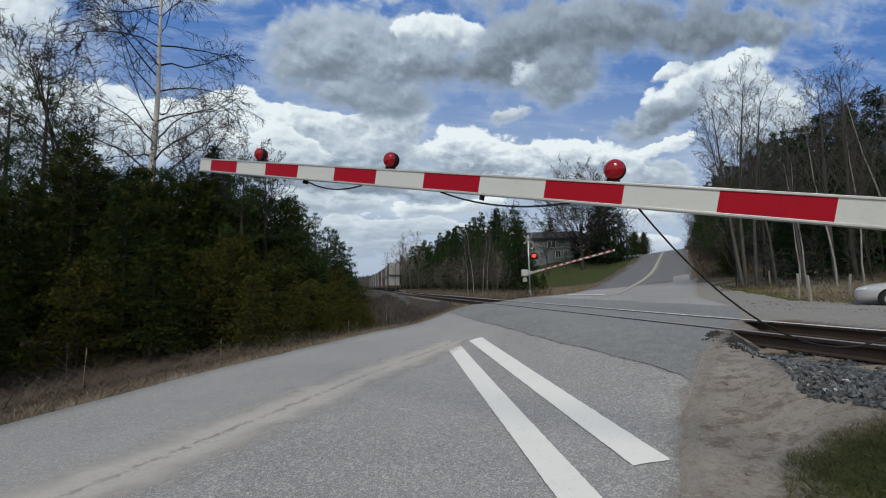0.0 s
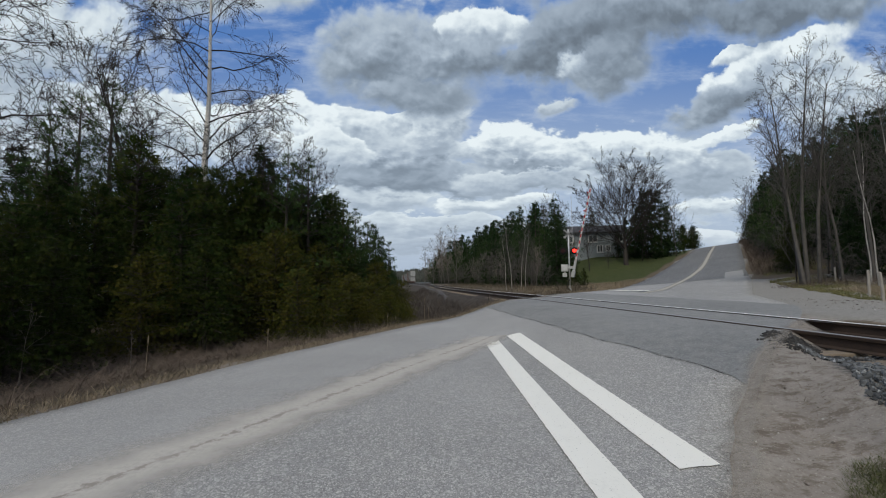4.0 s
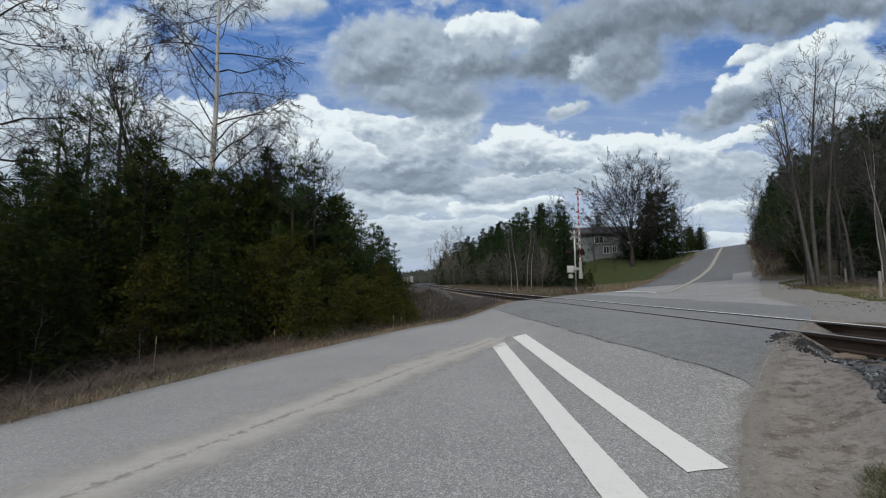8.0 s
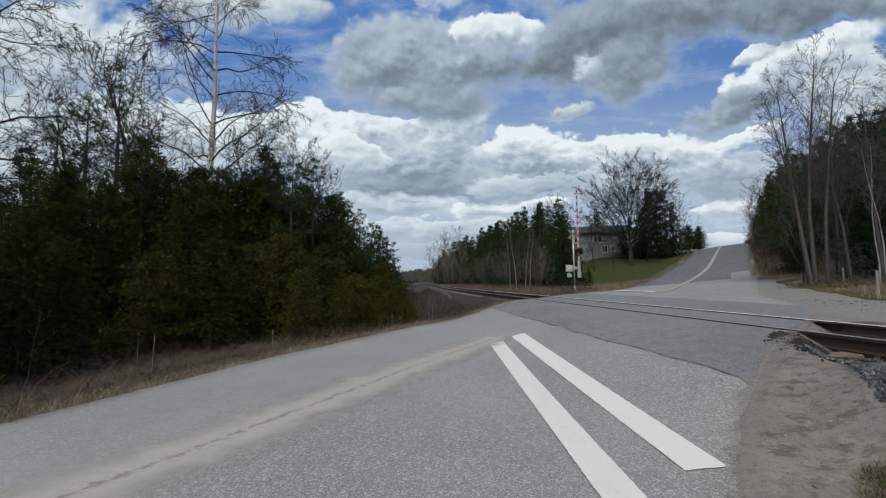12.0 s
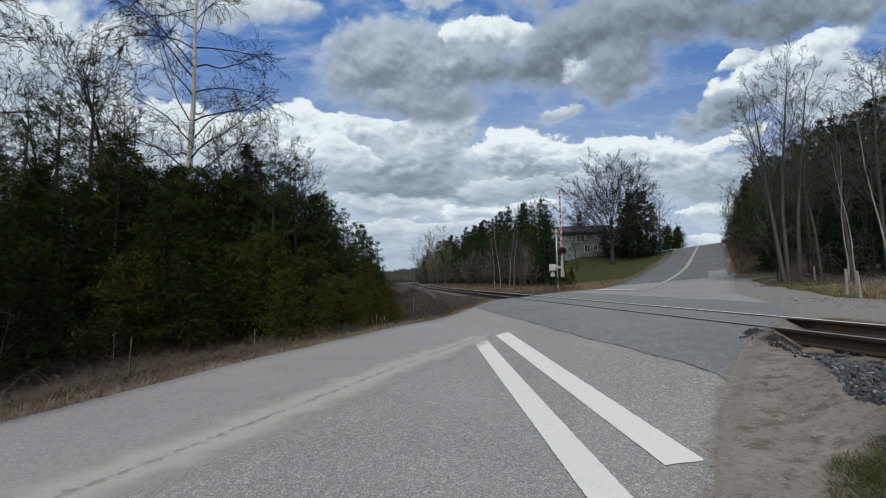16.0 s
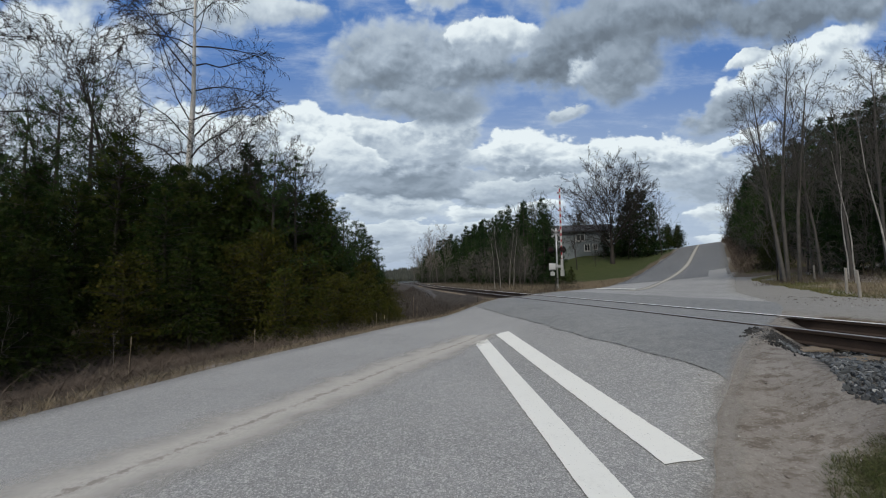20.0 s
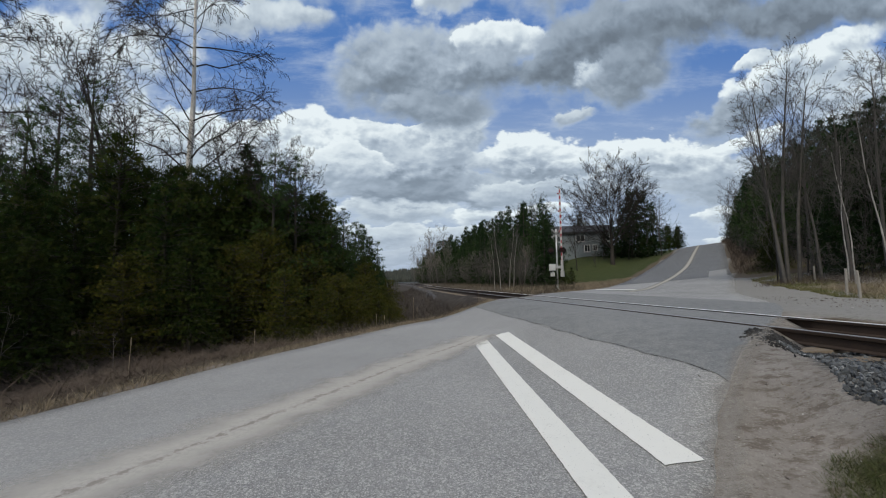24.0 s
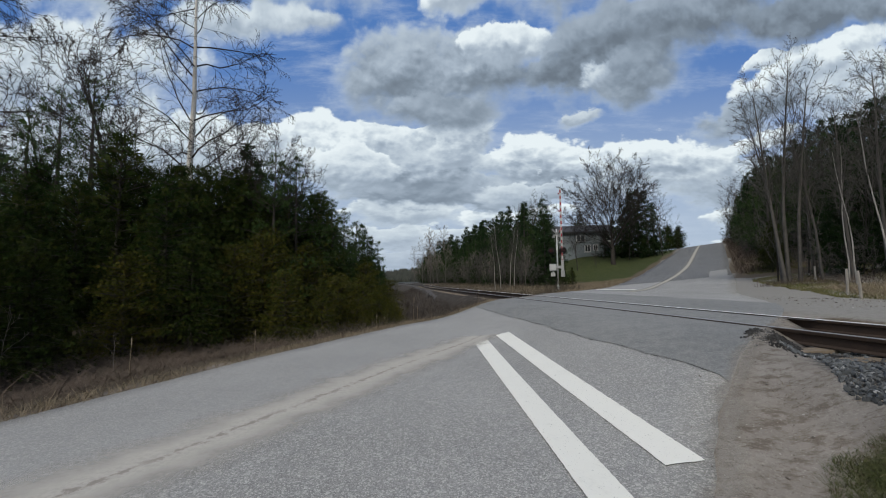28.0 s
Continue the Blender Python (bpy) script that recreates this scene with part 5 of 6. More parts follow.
def edges_at(s):
    i = min(max(int((s + 70) / 0.1), 0), len(EDGE_S) - 2)
    f = (s + 70) / 0.1 - i
    return float(EDGE_L[i] * (1 - f) + EDGE_L[i + 1] * f), float(EDGE_R[i] * (1 - f) + EDGE_R[i + 1] * f)


def plan_ok(x, y):
    """How far inside the road's two edges a point lies, and its place across and along the line."""
    s, w = x * RS.x + y * RS.y, x * RW.x + y * RW.y
    l, r = edges_at(s)
    a = x * TD.x + y * TD.y
    return w - l, r - w, x * TN.x + y * TN.y - TRACK_OFF - (float(bend(a)) if a > 30 else 0.0), a


def beside_left(s, out):
    """A point out metres left of the road's left edge."""
    return from_sw(s, edges_at(s)[0] - out)


def beside_right(s, out):
    return from_sw(s, edges_at(s)[1] + out)


def left_wood():
    rng = random.Random(5)
    # the close edge of the wood, row behind row
    for row, (out, step, size0, size1) in enumerate(((4.1, 1.1, 0.5, 0.82), (5.2, 1.2, 0.65, 0.98), (6.6, 1.6, 0.8, 1.08), (8.8, 2.0, 0.8, 1.02), (12.0, 2.6, 0.82, 1.08), (15.0, 2.2, 0.85, 1.05))):
        s = -5.0 - row
        while s < 17 + row * 3:
            p = beside_left(s + rng.uniform(-0.4, 0.4), out + rng.uniform(-0.6, 0.6))
            inl, inr, e, a = plan_ok(p.x, p.y)
            if e < -6.0 and p.length > 5.0:
                key = ("cedar%d" if row < 2 else "thin%d") % rng.randrange(3)
                if row == 0 and s > 3.5:
                    key = rng.choice(("gold0", "gold1", key))
                if p.x / max(p.y, 1) > -0.24:
                    size0, size1 = 0.42, 0.5
                tall = rng.uniform(0.85, 1.12)
                size = rng.uniform(size0, size1) * (1.35 if key[:4] == "gold" else 1.0)
                # the wood is lower where it comes close to the road
                size = min(size, (1.25 + rng.uniform(0.30, 0.40) * max(p.y, 4.0)) / (5.2 * tall))
                if p.x / max(p.y, 1) < -0.78:
                    size *= 0.82
                plant(key, p.x, p.y, size, group="cedars along the road", tall=tall)
            s += step
    for k in range(12):
        p = beside_left(7.0 + k * 0.75, 1.7 + rng.uniform(0, 0.9))
        if plan_ok(p.x, p.y)[2] < -4.9:
            plant("gold%d" % (k % 2), p.x, p.y, rng.uniform(0.45, 0.72), group="low cedars at the road edge")
    for u, d, size in ((-0.66, 11.5, 0.9), (-0.60, 12.0, 0.93), (-0.56, 11.0, 0.84), (-0.52, 12.5, 0.96), (-0.47, 13.0, 0.98), (-0.43, 13.6, 0.94)):
        plant("cedar%d" % (int(d * 2) % 3), u * d, d, size, group="cedars along the road")
    # low bushy cedars where the wood runs out beside the bank
    for x, y, size in ((-1.15, 12.9, 0.36), (-1.5, 13.4, 0.46), (-1.05, 13.9, 0.42), (-1.75, 14.2, 0.55), (-1.3, 14.9, 0.5), (-2.2, 13.2, 0.6), (-2.3, 14.8, 0.72), (-1.7, 15.9, 0.62), (-2.6, 12.2, 0.6), (-2.0, 12.0, 0.4), (-1.6, 17.2, 0.7), (-2.4, 16.8, 0.85)):
        plant("gold%d" % (int(y * 10) % 2), x, y, size, group="low cedars at the road edge")
    # along the line, further off
    for k in range(52):
        a = 17 + k * 2.4 + rng.uniform(-0.8, 0.8)
        e = -8.0 - rng.uniform(0, 1) ** 1.5 * 14 - max(0, 30 - a) * 0.2
        p = track_at(a, e)
        plant(rng.choice(("spruce0", "spruce1", "spruce2", "spruce0", "pine0")), p.x, p.y, rng.uniform(0.5, 0.75) * (0.72 if e > -9.5 else 1.0), group="conifers by the line")


left_wood()
# slope of the bearing, distance ahead, size, turn
for key, u, d, size, turn in (("birch0", -0.585, 13.5, 1.0, 300), ("thicket0", -0.745, 12.5, 1.0, 10), ("thicket1", -0.70, 14.0, 1.05, 80), ("birch1", -1.27, 11.0, 1.1, 120), ("thicket1", -0.36, 17.0, 0.95, 20),
                              ("thicket0", -0.32, 19.0, 0.85, 130), ("thicket1", -0.43, 15.0, 0.8, 75), ("thicket1", -0.84, 14.0, 0.95, 20), ("open_pine", -0.87, 11.3, 0.8, 90), ("open_pine", -0.79, 11.8, 0.88, 30), ("open_pine", -0.95, 11.0, 0.72, 200), ("spruce1", -0.97, 11.5, 0.5, 0), 
                              ("pine0", -0.31, 15.0, 0.74, 10), ("pine1", -0.26, 18.0, 0.66, 50), ("pine0", -0.37, 13.0, 0.7, 150), ("spruce1", -0.385, 14.0, 0.6, 0), ("thicket0", -0.39, 13.8, 0.75, 160), ("pine0", -0.24, 18.0, 0.62, 40), ("pine1", -0.215, 19.0, 0.54, 0), ("pine0", -0.19, 20.5, 0.5, 200), ("pine1", -0.165, 22.5, 0.5, 120), ("pine1", -0.118, 26.0, 0.5, 0), ("pine0", -0.20, 18.6, 0.58, 70), ("pine1", -0.172, 20.5, 0.55, 140), ("spruce0", -0.152, 23.5, 0.5, 40), ("spruce2", -0.137, 25.5, 0.46, 10), ("pine0", -0.225, 17.0, 0.6, 10), ("spruce1", -0.41, 14.5, 0.68, 0), ("pine1", -0.335, 15.6, 0.72, 60), ("pine1", -0.56, 12.5, 0.62, 100)):
    plant(key, u * d, d, size, turn, "trees over the cedars")

FAR_RNG = random.Random(9)
# the wood beyond the line
for row, (e0, step, picks, size0, size1) in enumerate(((7.6, 2.3, ("scrub0", "scrub1", "scrub0"), 1.0, 1.5), (9.6, 2.2, ("pine0", "scrub0", "spruce1", "pine1"), 0.75, 0.95), (12.5, 2.3, ("spruce0", "pine0", "pine1", "spruce2"), 0.75, 1.25), (16.0, 2.6, ("spruce0", "spruce1", "spruce2", "pine1"), 0.85, 1.4), (20.0, 3.2, ("spruce0", "spruce1", "spruce2", "bare1"), 1.25, 1.5))):
    a = 36.0
    while a < 215:
        p = track_at(a + FAR_RNG.uniform(-0.9, 0.9), e0 + FAR_RNG.uniform(-1.2, 1.2))
        if p.x < 0.292 * p.y + 0.2:
            plant(FAR_RNG.choice(picks), p.x, p.y, FAR_RNG.uniform(size0, size1) * (0.92 + 0.0045 * (a - 36)), group="wood beyond the line")
        a += step * (1 + max(0, a - 70) * 0.012)
for k in range(26):
    p = track_at(37 + k * 2.1 + FAR_RNG.uniform(-0.8, 0.8), 8.4 + FAR_RNG.uniform(-1.0, 1.6))
    if p.x < 0.285 * p.y:
        plant(("bare0", "ash0", "bare2", "ash1")[k % 4], p.x, p.y, FAR_RNG.uniform(0.45, 0.68), group="bare trees before the far wood")
for u, d, size in ((0.165, 41.0, 0.62), (0.178, 40.0, 0.72), (0.20, 40.5, 0.70), (0.21, 39.5, 0.66)):
    plant("stem", u * d, d, size * 0.85, group="pale saplings at the edge of the wood")
# the wood on the right of the hill road
for out, step, picks, size0, size1 in ((1.5, 1.7, ("scrub0", "scrub1", "bare0", "scrub0"), 0.7, 1.2), (2.6, 1.9, ("bare0", "pine0", "spruce0", "scrub0"), 0.75, 0.95), (4.2, 2.0, ("pine0", "spruce1", "pine1", "spruce2"), 0.9, 1.12), (6.5, 2.4, ("spruce0", "spruce1", "bare1"), 0.95, 1.15), (10.0, 3.0, ("spruce0", "spruce2", "bare2"), 1.0, 1.2)):
    s = 38.0
    while s < 105:
        p = beside_right(s + FAR_RNG.uniform(-0.7, 0.7), out + FAR_RNG.uniform(-0.6, 0.6) + max(0.0, 50 - s) * 0.2)
        plant(FAR_RNG.choice(picks), p.x, p.y, FAR_RNG.uniform(size0, size1), group="wood on the right of the road")
        s += step * (1 + max(0, s - 50) * 0.015)
# and behind the gravel
for row, (d0, picks, size0, size1, count) in enumerate(((1.2, ("scrub0", "scrub1", "bare0"), 0.6, 0.9, 18), (3.0, ("pole0", "bare1", "spruce0", "spruce1"), 0.6, 0.8, 14), (5.5, ("spruce0", "pine1", "bare2", "pine0"), 0.75, 1.0, 14), (8.5, ("spruce0", "pine0", "spruce1"), 0.8, 1.05, 14), (12.5, ("spruce1", "spruce2"), 1.0, 1.2, 12))):
    for k in range(count):
        t = (k + FAR_RNG.random()) / count
        base = Vector((18.6, 22.6, 0)).lerp(Vector((27.0, 6.0, 0)), t)
        away = Vector((0.89, 0.45, 0))
        p = base + away * (d0 + FAR_RNG.uniform(-0.8, 0.8))
        plant(FAR_RNG.choice(picks), p.x, p.y, FAR_RNG.uniform(size0, size1), group="wood behind the gravel")
for x, y, size, lean, turn in ((19.3, 21.7, 0.88, -7, 20), (19.6, 21.8, 0.95, -1, 80), (19.95, 21.5, 0.86, 2, 140), (19.5, 22.1, 0.8, -4, 260), (20.6, 20.9, 0.66, -3, 300), (21.3, 20.0, 0.72, -2, 30), (21.4, 18.4, 0.8, 0, 70), (22.3, 18.2, 0.84, 1, 110)):
    plant("pole%d" % (turn % 20 == 0 and 1 or 0), x, y, size, turn, "tall stems behind the gravel", lean)
for x, y, size, lean in ((18.7, 17.4, 0.62, 2), (19.3, 16.6, 0.78, -3), (20.2, 16.2, 0.7, 4), (20.6, 15.0, 0.85, 1), (19.6, 18.6, 0.66, -4), (21.5, 15.8, 0.9, -2)):
    plant("stem", x, y, size, None, "pale stems behind the gravel", lean)
plant("maple", 27.4, 60.0, 1.22, 30, label="broad leafless maple on the lawn by the house")
for key, x, y, size in (("spruce1", 34.0, 67.0, 1.28), ("spruce0", 36.1, 66.0, 1.22), ("thin1", 35.2, 67.5, 2.2), ("spruce2", 37.5, 67.0, 1.0), ("spruce0", 32.6, 68.0, 1.0), ("spruce0", 31.6, 69.0, 0.75), ("spruce2", 33.9, 70.0, 0.8), ("spruce1", 29.6, 67.5, 0.6), ("pine0", 30.6, 66.0, 0.62), ("thicket0", 28.6, 66.0, 0.8), ("thicket1", 31.8, 64.0, 0.85), ("thicket0", 21.3, 58.0, 0.95), ("thin1", 14.3, 40.5, 0.36), ("thin0", 13.7, 41.5, 0.34), ("cedar0", 23.7, 27.6, 0.62), ("cedar1", 24.6, 28.6, 0.7), ("thin0", 46.0, 74.0, 0.85), ("thin1", 47.5, 76.0, 0.8), ("thin2", 44.5, 74.5, 0.95), ("thin0", 49.0, 79.0, 0.8), ("thin1", 45.5, 76.0, 0.9), ("thin2", 43.2, 73.0, 0.9), ("bare0", 20.5, 64.0, 1.0), ("ash0", -1.0, 88.0, 1.15), ("ash1", 0.8, 92.0, 1.35), ("ash0", 2.4, 86.0, 1.35), ("ash1", -2.8, 96.0, 1.0), ("ash1", 4.0, 90.0, 1.45), ("ash0", 1.6, 97.0, 1.3), ("bare1", 26.0, 84.0, 1.3), ("spruce1", 31.5, 84.0, 1.0), ("bare2", 36.0, 62.0, 1.2), ("bare0", 39.0, 68.0, 1.15), ("scrub0", 24.0, 58.0, 1.0), ("spruce1", 13.2, 44.0, 0.9), ("spruce2", 12.2, 42.5, 0.8)):
    plant(key, x, y, size, group="trees round the house")


# ---------------------------------------------------------------- house
M_SIDING = speckled("pale_blue_siding", (0.185, 0.215, 0.235), (0.235, 0.265, 0.285), 0.8, rough=0.7)
M_ROOF = speckled("dark_shingles", (0.035, 0.036, 0.042), (0.065, 0.066, 0.072), 2.0, rough=0.9)
M_TRIM = speckled("white_trim", (0.70, 0.70, 0.69), (0.6, 0.6, 0.59), 2, rough=0.6)
M_GLASS = Nodes("window_glass").surface((0.03, 0.035, 0.04), 0.08, 0, None, 0.8)


def make_house():
    x, y = 26.6, 74.0
    z = ground_z(x, y)
    h = thing("house", "pale blue two-storey house with a dark roof", "house", Matrix.Translation((x, y, z)) @ pose(0, 0, 0, 0, 0, -12))
    W0, W1, D, E, R = -4.6, 6.0, 4.0, 4.15, 5.5
    part("wall", Build().prism([(-D, -0.8), (D, -0.8), (D, E), (0, R), (-D, E)], "x", W0, W1), M_SIDING, h)
    lap = Build()
    for k in range(24):
        lap.box(W0 - 0.01, W1 + 0.01, -D - 0.018, -D, -0.7 + k * 0.2, -0.7 + k * 0.2 + 0.035)
    tagged(part("siding_lap", lap, M_SIDING, h), kind="stuff")
    for sy in (-1, 1):
        part("roof_slope", Build().prism([(sy * (D + 0.5), E - 0.25), (sy * (D + 0.5), E - 0.05), (0, R + 0.2), (0, R)], "x", W0 - 0.5, W1 + 0.5), M_ROOF, h)
    for px, pz, half, tall in ((-3.1, 2.5, 0.6, 1.0), (0.67, 2.5, 0.68, 1.0), (1.75, 0.75, 0.42, 1.05), (3.05, 0.95, 0.32, 0.85), (4.9, 2.5, 0.5, 1.0)):
        win = part("window", Build().box(px - half - 0.07, px + half + 0.07, -D - 0.07, -D + 0.02, pz - 0.07, pz + tall + 0.07, 0.01), M_TRIM, h, "white framed window")
        for dx in (-half / 2, half / 2):
            part("pane", Build().box(px + dx - half / 2 + 0.04, px + dx + half / 2 - 0.04, -D - 0.085, -D - 0.07, pz, pz + tall), M_GLASS, win)
        part("sill", Build().box(px - half - 0.18, px + half + 0.18, -D - 0.14, -D, pz - 0.18, pz - 0.12, 0.01), M_TRIM, win)
    part("chimney", Build().box(1.8, 2.5, 0.4, 1.1, R - 0.9, R + 0.9, 0.03), M_SIDING, h)


make_house()


# ---------------------------------------------------------------- parked car
M_CAR_PAINT = Nodes("silver_car_paint").surface((0.58, 0.585, 0.58), 0.3, 0.35, None, 0.5, Coat_Weight=0.6, Coat_Roughness=0.08)
M_CAR_GLASS = Nodes("car_glass").surface((0.02, 0.022, 0.025), 0.05, 0, None, 0.8)
M_LIGHT_GLASS = Nodes("headlamp_glass").surface((0.65, 0.67, 0.68), 0.1, 0.3, None, 0.7)


def loft(stations, n=28, power=4.0):
    """A skin over rounded sections across x: place, half width, bottom, top."""
    b = Build()
    for x, w, z0, z1 in stations:
        for j in range(n):
            t = 2 * math.pi * j / n
            c, q = math.cos(t), math.sin(t)
            k = (abs(c) ** power + abs(q) ** power) ** (-1 / power)
            b.v.append(Vector((x, w * c * k, (z0 + z1) / 2 + (z1 - z0) / 2 * q * k)))
    for i in range(len(stations) - 1):
        for j in range(n):
            p, q = i * n + j, i * n + (j + 1) % n
            b.f.append((p, q, q + n, p + n))
    b.f.append(tuple(reversed(range(n))))
    b.f.append(tuple((len(stations) - 1) * n + j for j in range(n)))
    return b


def make_car():
    c = thing("car", "silver saloon car parked on the gravel", "car", Matrix.Translation((16.9, 11.0, ground_z(16.5, 10.9))) @ pose(0, 0, 0, 0, 0, -55.0))
    part("body", loft(((-2.25, 0.50, 0.33, 0.58), (-2.22, 0.64, 0.26, 0.65), (-2.12, 0.75, 0.21, 0.72), (-1.9, 0.82, 0.20, 0.79), (-1.5, 0.86, 0.19, 0.85), (-1.0, 0.87, 0.19, 0.91), (0.0, 0.875, 0.19, 0.92), (1.3, 0.87, 0.19, 0.95), (1.9, 0.83, 0.22, 0.94), (2.15, 0.74, 0.28, 0.86), (2.24, 0.55, 0.36, 0.72))), M_CAR_PAINT, c, smooth=True)
    part("glasshouse", loft(((-1.05, 0.70, 0.84, 0.90), (-0.7, 0.70, 0.84, 1.12), (-0.3, 0.68, 0.84, 1.34), (0.1, 0.66, 0.84, 1.41), (0.8, 0.65, 0.84, 1.41), (1.2, 0.65, 0.84, 1.32), (1.6, 0.66, 0.84, 1.10), (1.85, 0.66, 0.84, 0.94)), 28, 5.0), M_CAR_GLASS, c, "dark car windows", smooth=True)
    part("roof", loft(((-0.3, 0.55, 1.33, 1.375), (0.1, 0.60, 1.385, 1.43), (0.8, 0.60, 1.385, 1.43), (1.15, 0.55, 1.32, 1.375)), 20, 3.0), M_CAR_PAINT, c, smooth=True)
    for (x0, z0), (x1, z1) in (((-1.0, 0.89), (-0.25, 1.37)), ((0.42, 0.9), (0.42, 1.40)), ((1.75, 0.93), (1.1, 1.37))):
        for sy in (-1, 1):
            part("pillar", Build().tube([(x0, sy * 0.715, z0), (x1, sy * 0.60, z1)], [0.035, 0.03], 6), M_CAR_PAINT, c)
    for sx in (-1.33, 1.33):
        for sy in (-1, 1):
            hub = Matrix.Translation((sx, sy * 0.80, 0.315)) @ pose(0, 0, 0, -90 * sy)
            part("wheel_arch", Build().lathe([(0.37, -0.05), (0.37, 0.072), (0.33, 0.074)], 28, hub), M_BLACK, c, "dark wheel arch")
            w = part("wheel", Build().lathe([(0.2, -0.09), (0.3, -0.07), (0.315, 0.0), (0.315, 0.06), (0.29, 0.092), (0.215, 0.092)], 28, hub), M_RUBBER, c, smooth=True)
            part("rim", Build().lathe([(0.215, 0.06), (0.215, 0.094), (0.195, 0.097), (0.19, 0.085)], 28, hub), M_GALV, w, "silver wheel rim")
            for t in range(0, 360, 60):
                part("spoke", Build().box(0.03, 0.2, -0.032, 0.032, 0.084, 0.1, 0.005, hub @ pose(0, 0, 0, 0, 0, t)), M_GALV, w, "silver spoke")
            part("hub_cap", Build().lathe([(0.055, 0.08), (0.055, 0.104), (0.03, 0.11)], 14, hub), M_GALV, w)
    for sy in (-1, 1):
        part("headlight", loft(((-2.205, 0.09, 0.555, 0.61), (-2.1, 0.15, 0.55, 0.675), (-1.95, 0.15, 0.58, 0.715), (-1.82, 0.06, 0.64, 0.725)), 16, 2.6), M_LIGHT_GLASS, c, "clear headlamp", Matrix.Translation((0, sy * 0.63, 0.0)), smooth=True)
        part("mirror", Build().box(-0.72, -0.55, sy * 0.95 - 0.09, sy * 0.95 + 0.09, 0.92, 1.04, 0.03), M_CAR_PAINT, c)
        part("door_handle", Build().box(0.15, 0.32, sy * 0.88 - 0.02, sy * 0.88 + 0.02, 0.76, 0.79, 0.005), M_CAR_PAINT, c)
        part("fog_lamp", Build().box(-2.2, -2.1, sy * 0.55 - 0.12, sy * 0.55 + 0.12, 0.33, 0.40, 0.02), M_BLACK, c)
    part("grille", Build().box(-2.255, -2.2, -0.3, 0.3, 0.42, 0.52, 0.02), M_BLACK, c)
    part("sill_trim", Build().box(-0.9, 0.9, -0.885, -0.86, 0.27, 0.33, 0.01), M_BLACK, c)


make_car()


# ---------------------------------------------------------------- low growth
def blade(b, p, d, length, width, bend_by, rng, pieces=2):
    """A thin bent blade or stem, as a narrow band."""
    side = Vector((-d.y, d.x, 0))
    if side.length < 1e-3:
        side = Vector((1, 0, 0))
    side.rotate(Matrix.Rotation(rng.uniform(-1.2, 1.2), 3, "Z"))
    side = side.normalized() * width / 2
    k, q, dirn = len(b.v), Vector(p), Vector(d).normalized()
    for i in range(pieces + 1):
        w = 1 - 0.8 * i / pieces
        b.v += [q - side * w, q + side * w]
        dirn = (dirn + Vector((bend_by[0], bend_by[1], -0.35 * (bend_by[0] ** 2 + bend_by[1] ** 2) ** 0.5))).normalized()
        q = q + dirn * length / pieces
    for i in range(pieces):
        b.f.append((k + 2 * i, k + 2 * i + 1, k + 2 * i + 3, k + 2 * i + 2))


def field(name, label, category, mat, count, where, length, width, droop_by, seed, up=1.0, pieces=2):
    rng, b = random.Random(seed), Build()
    made = 0
    for _ in range(count * 4):
        if made >= count:
            break
        spot = where(rng)
        if spot is None:
            continue
        x, y, k = spot
        made += 1
        a = rng.uniform(0, 6.283)
        d = Vector((math.cos(a) * rng.uniform(0.1, 0.7), math.sin(a) * rng.uniform(0.1, 0.7), up))
        f = rng.uniform(0.2, 1.0) * droop_by
        blade(b, (x, y, ground_z(x, y) - 0.01), d, length * k * rng.uniform(0.5, 1.25), width * rng.uniform(0.7, 1.4), (math.cos(a) * f, math.sin(a) * f), rng, pieces)
    return tagged(part(name, b, mat), label, category, kind="stuff")


def left_band(s0, s1, o0, o1, shape=1.0):
    def where(rng):
        s = s0 + (s1 - s0) * rng.random()
        out = o0 + (o1 - o0) * rng.random() ** shape
        p = beside_left(s, out)
        if plan_ok(p.x, p.y)[2] > -1.9 or p.length < 3.2:
            return None
        clump = 0.5 + 0.5 * noise.noise(Vector((p.x * 0.9, p.y * 0.9, 1.0)))
        if rng.random() > 0.25 + clump:
            return None
        return p.x, p.y, 0.6 + clump * 0.8
    return where


field("dead_brush", "tangled brown dead brush beside the road", "dead brush", M_BRUSH, 46000, left_band(-4, 19, 0.25, 4.2), 0.52, 0.006, 1.3, 1, 0.6, 3)
field("dead_grass", "matted dull brown grass in the ditch", "dead grass", M_DULL, 1800, left_band(-4, 19, 0.05, 2.0, 2.0), 0.22, 0.009, 0.5, 2, 0.8, 2)
field("dead_grass", "pale dead grass along the asphalt edge", "dead grass", M_DEAD, 9000, left_band(-5, 20, -0.03, 0.34, 1.5), 0.13, 0.007, 0.5, 3, 0.9, 2)


def bank(a0, a1, e0, e1):
    def where(rng):
        p = track_at(a0 + (a1 - a0) * rng.random() ** 1.6, e0 + (e1 - e0) * rng.random())
        inl, inr, e, a = plan_ok(p.x, p.y)
        if inl > -0.5 and inr > -0.4:
            return None
        return p.x, p.y, 0.7 + 0.6 * noise.noise(Vector((p.x, p.y, 4.0)))
    return where


field("bank_brush", "grey-brown dead weeds on the railway bank", "dead brush", M_BANK, 15000, bank(10, 60, -7.5, -2.4), 0.6, 0.014, 0.25, 5, 1.0, 2)
field("bank_grass", "dull brown weeds beyond the railway line", "dead grass", M_DULL, 7000, bank(24, 110, 2.6, 8.5), 0.7, 0.03, 0.3, 6, 1.0, 2)


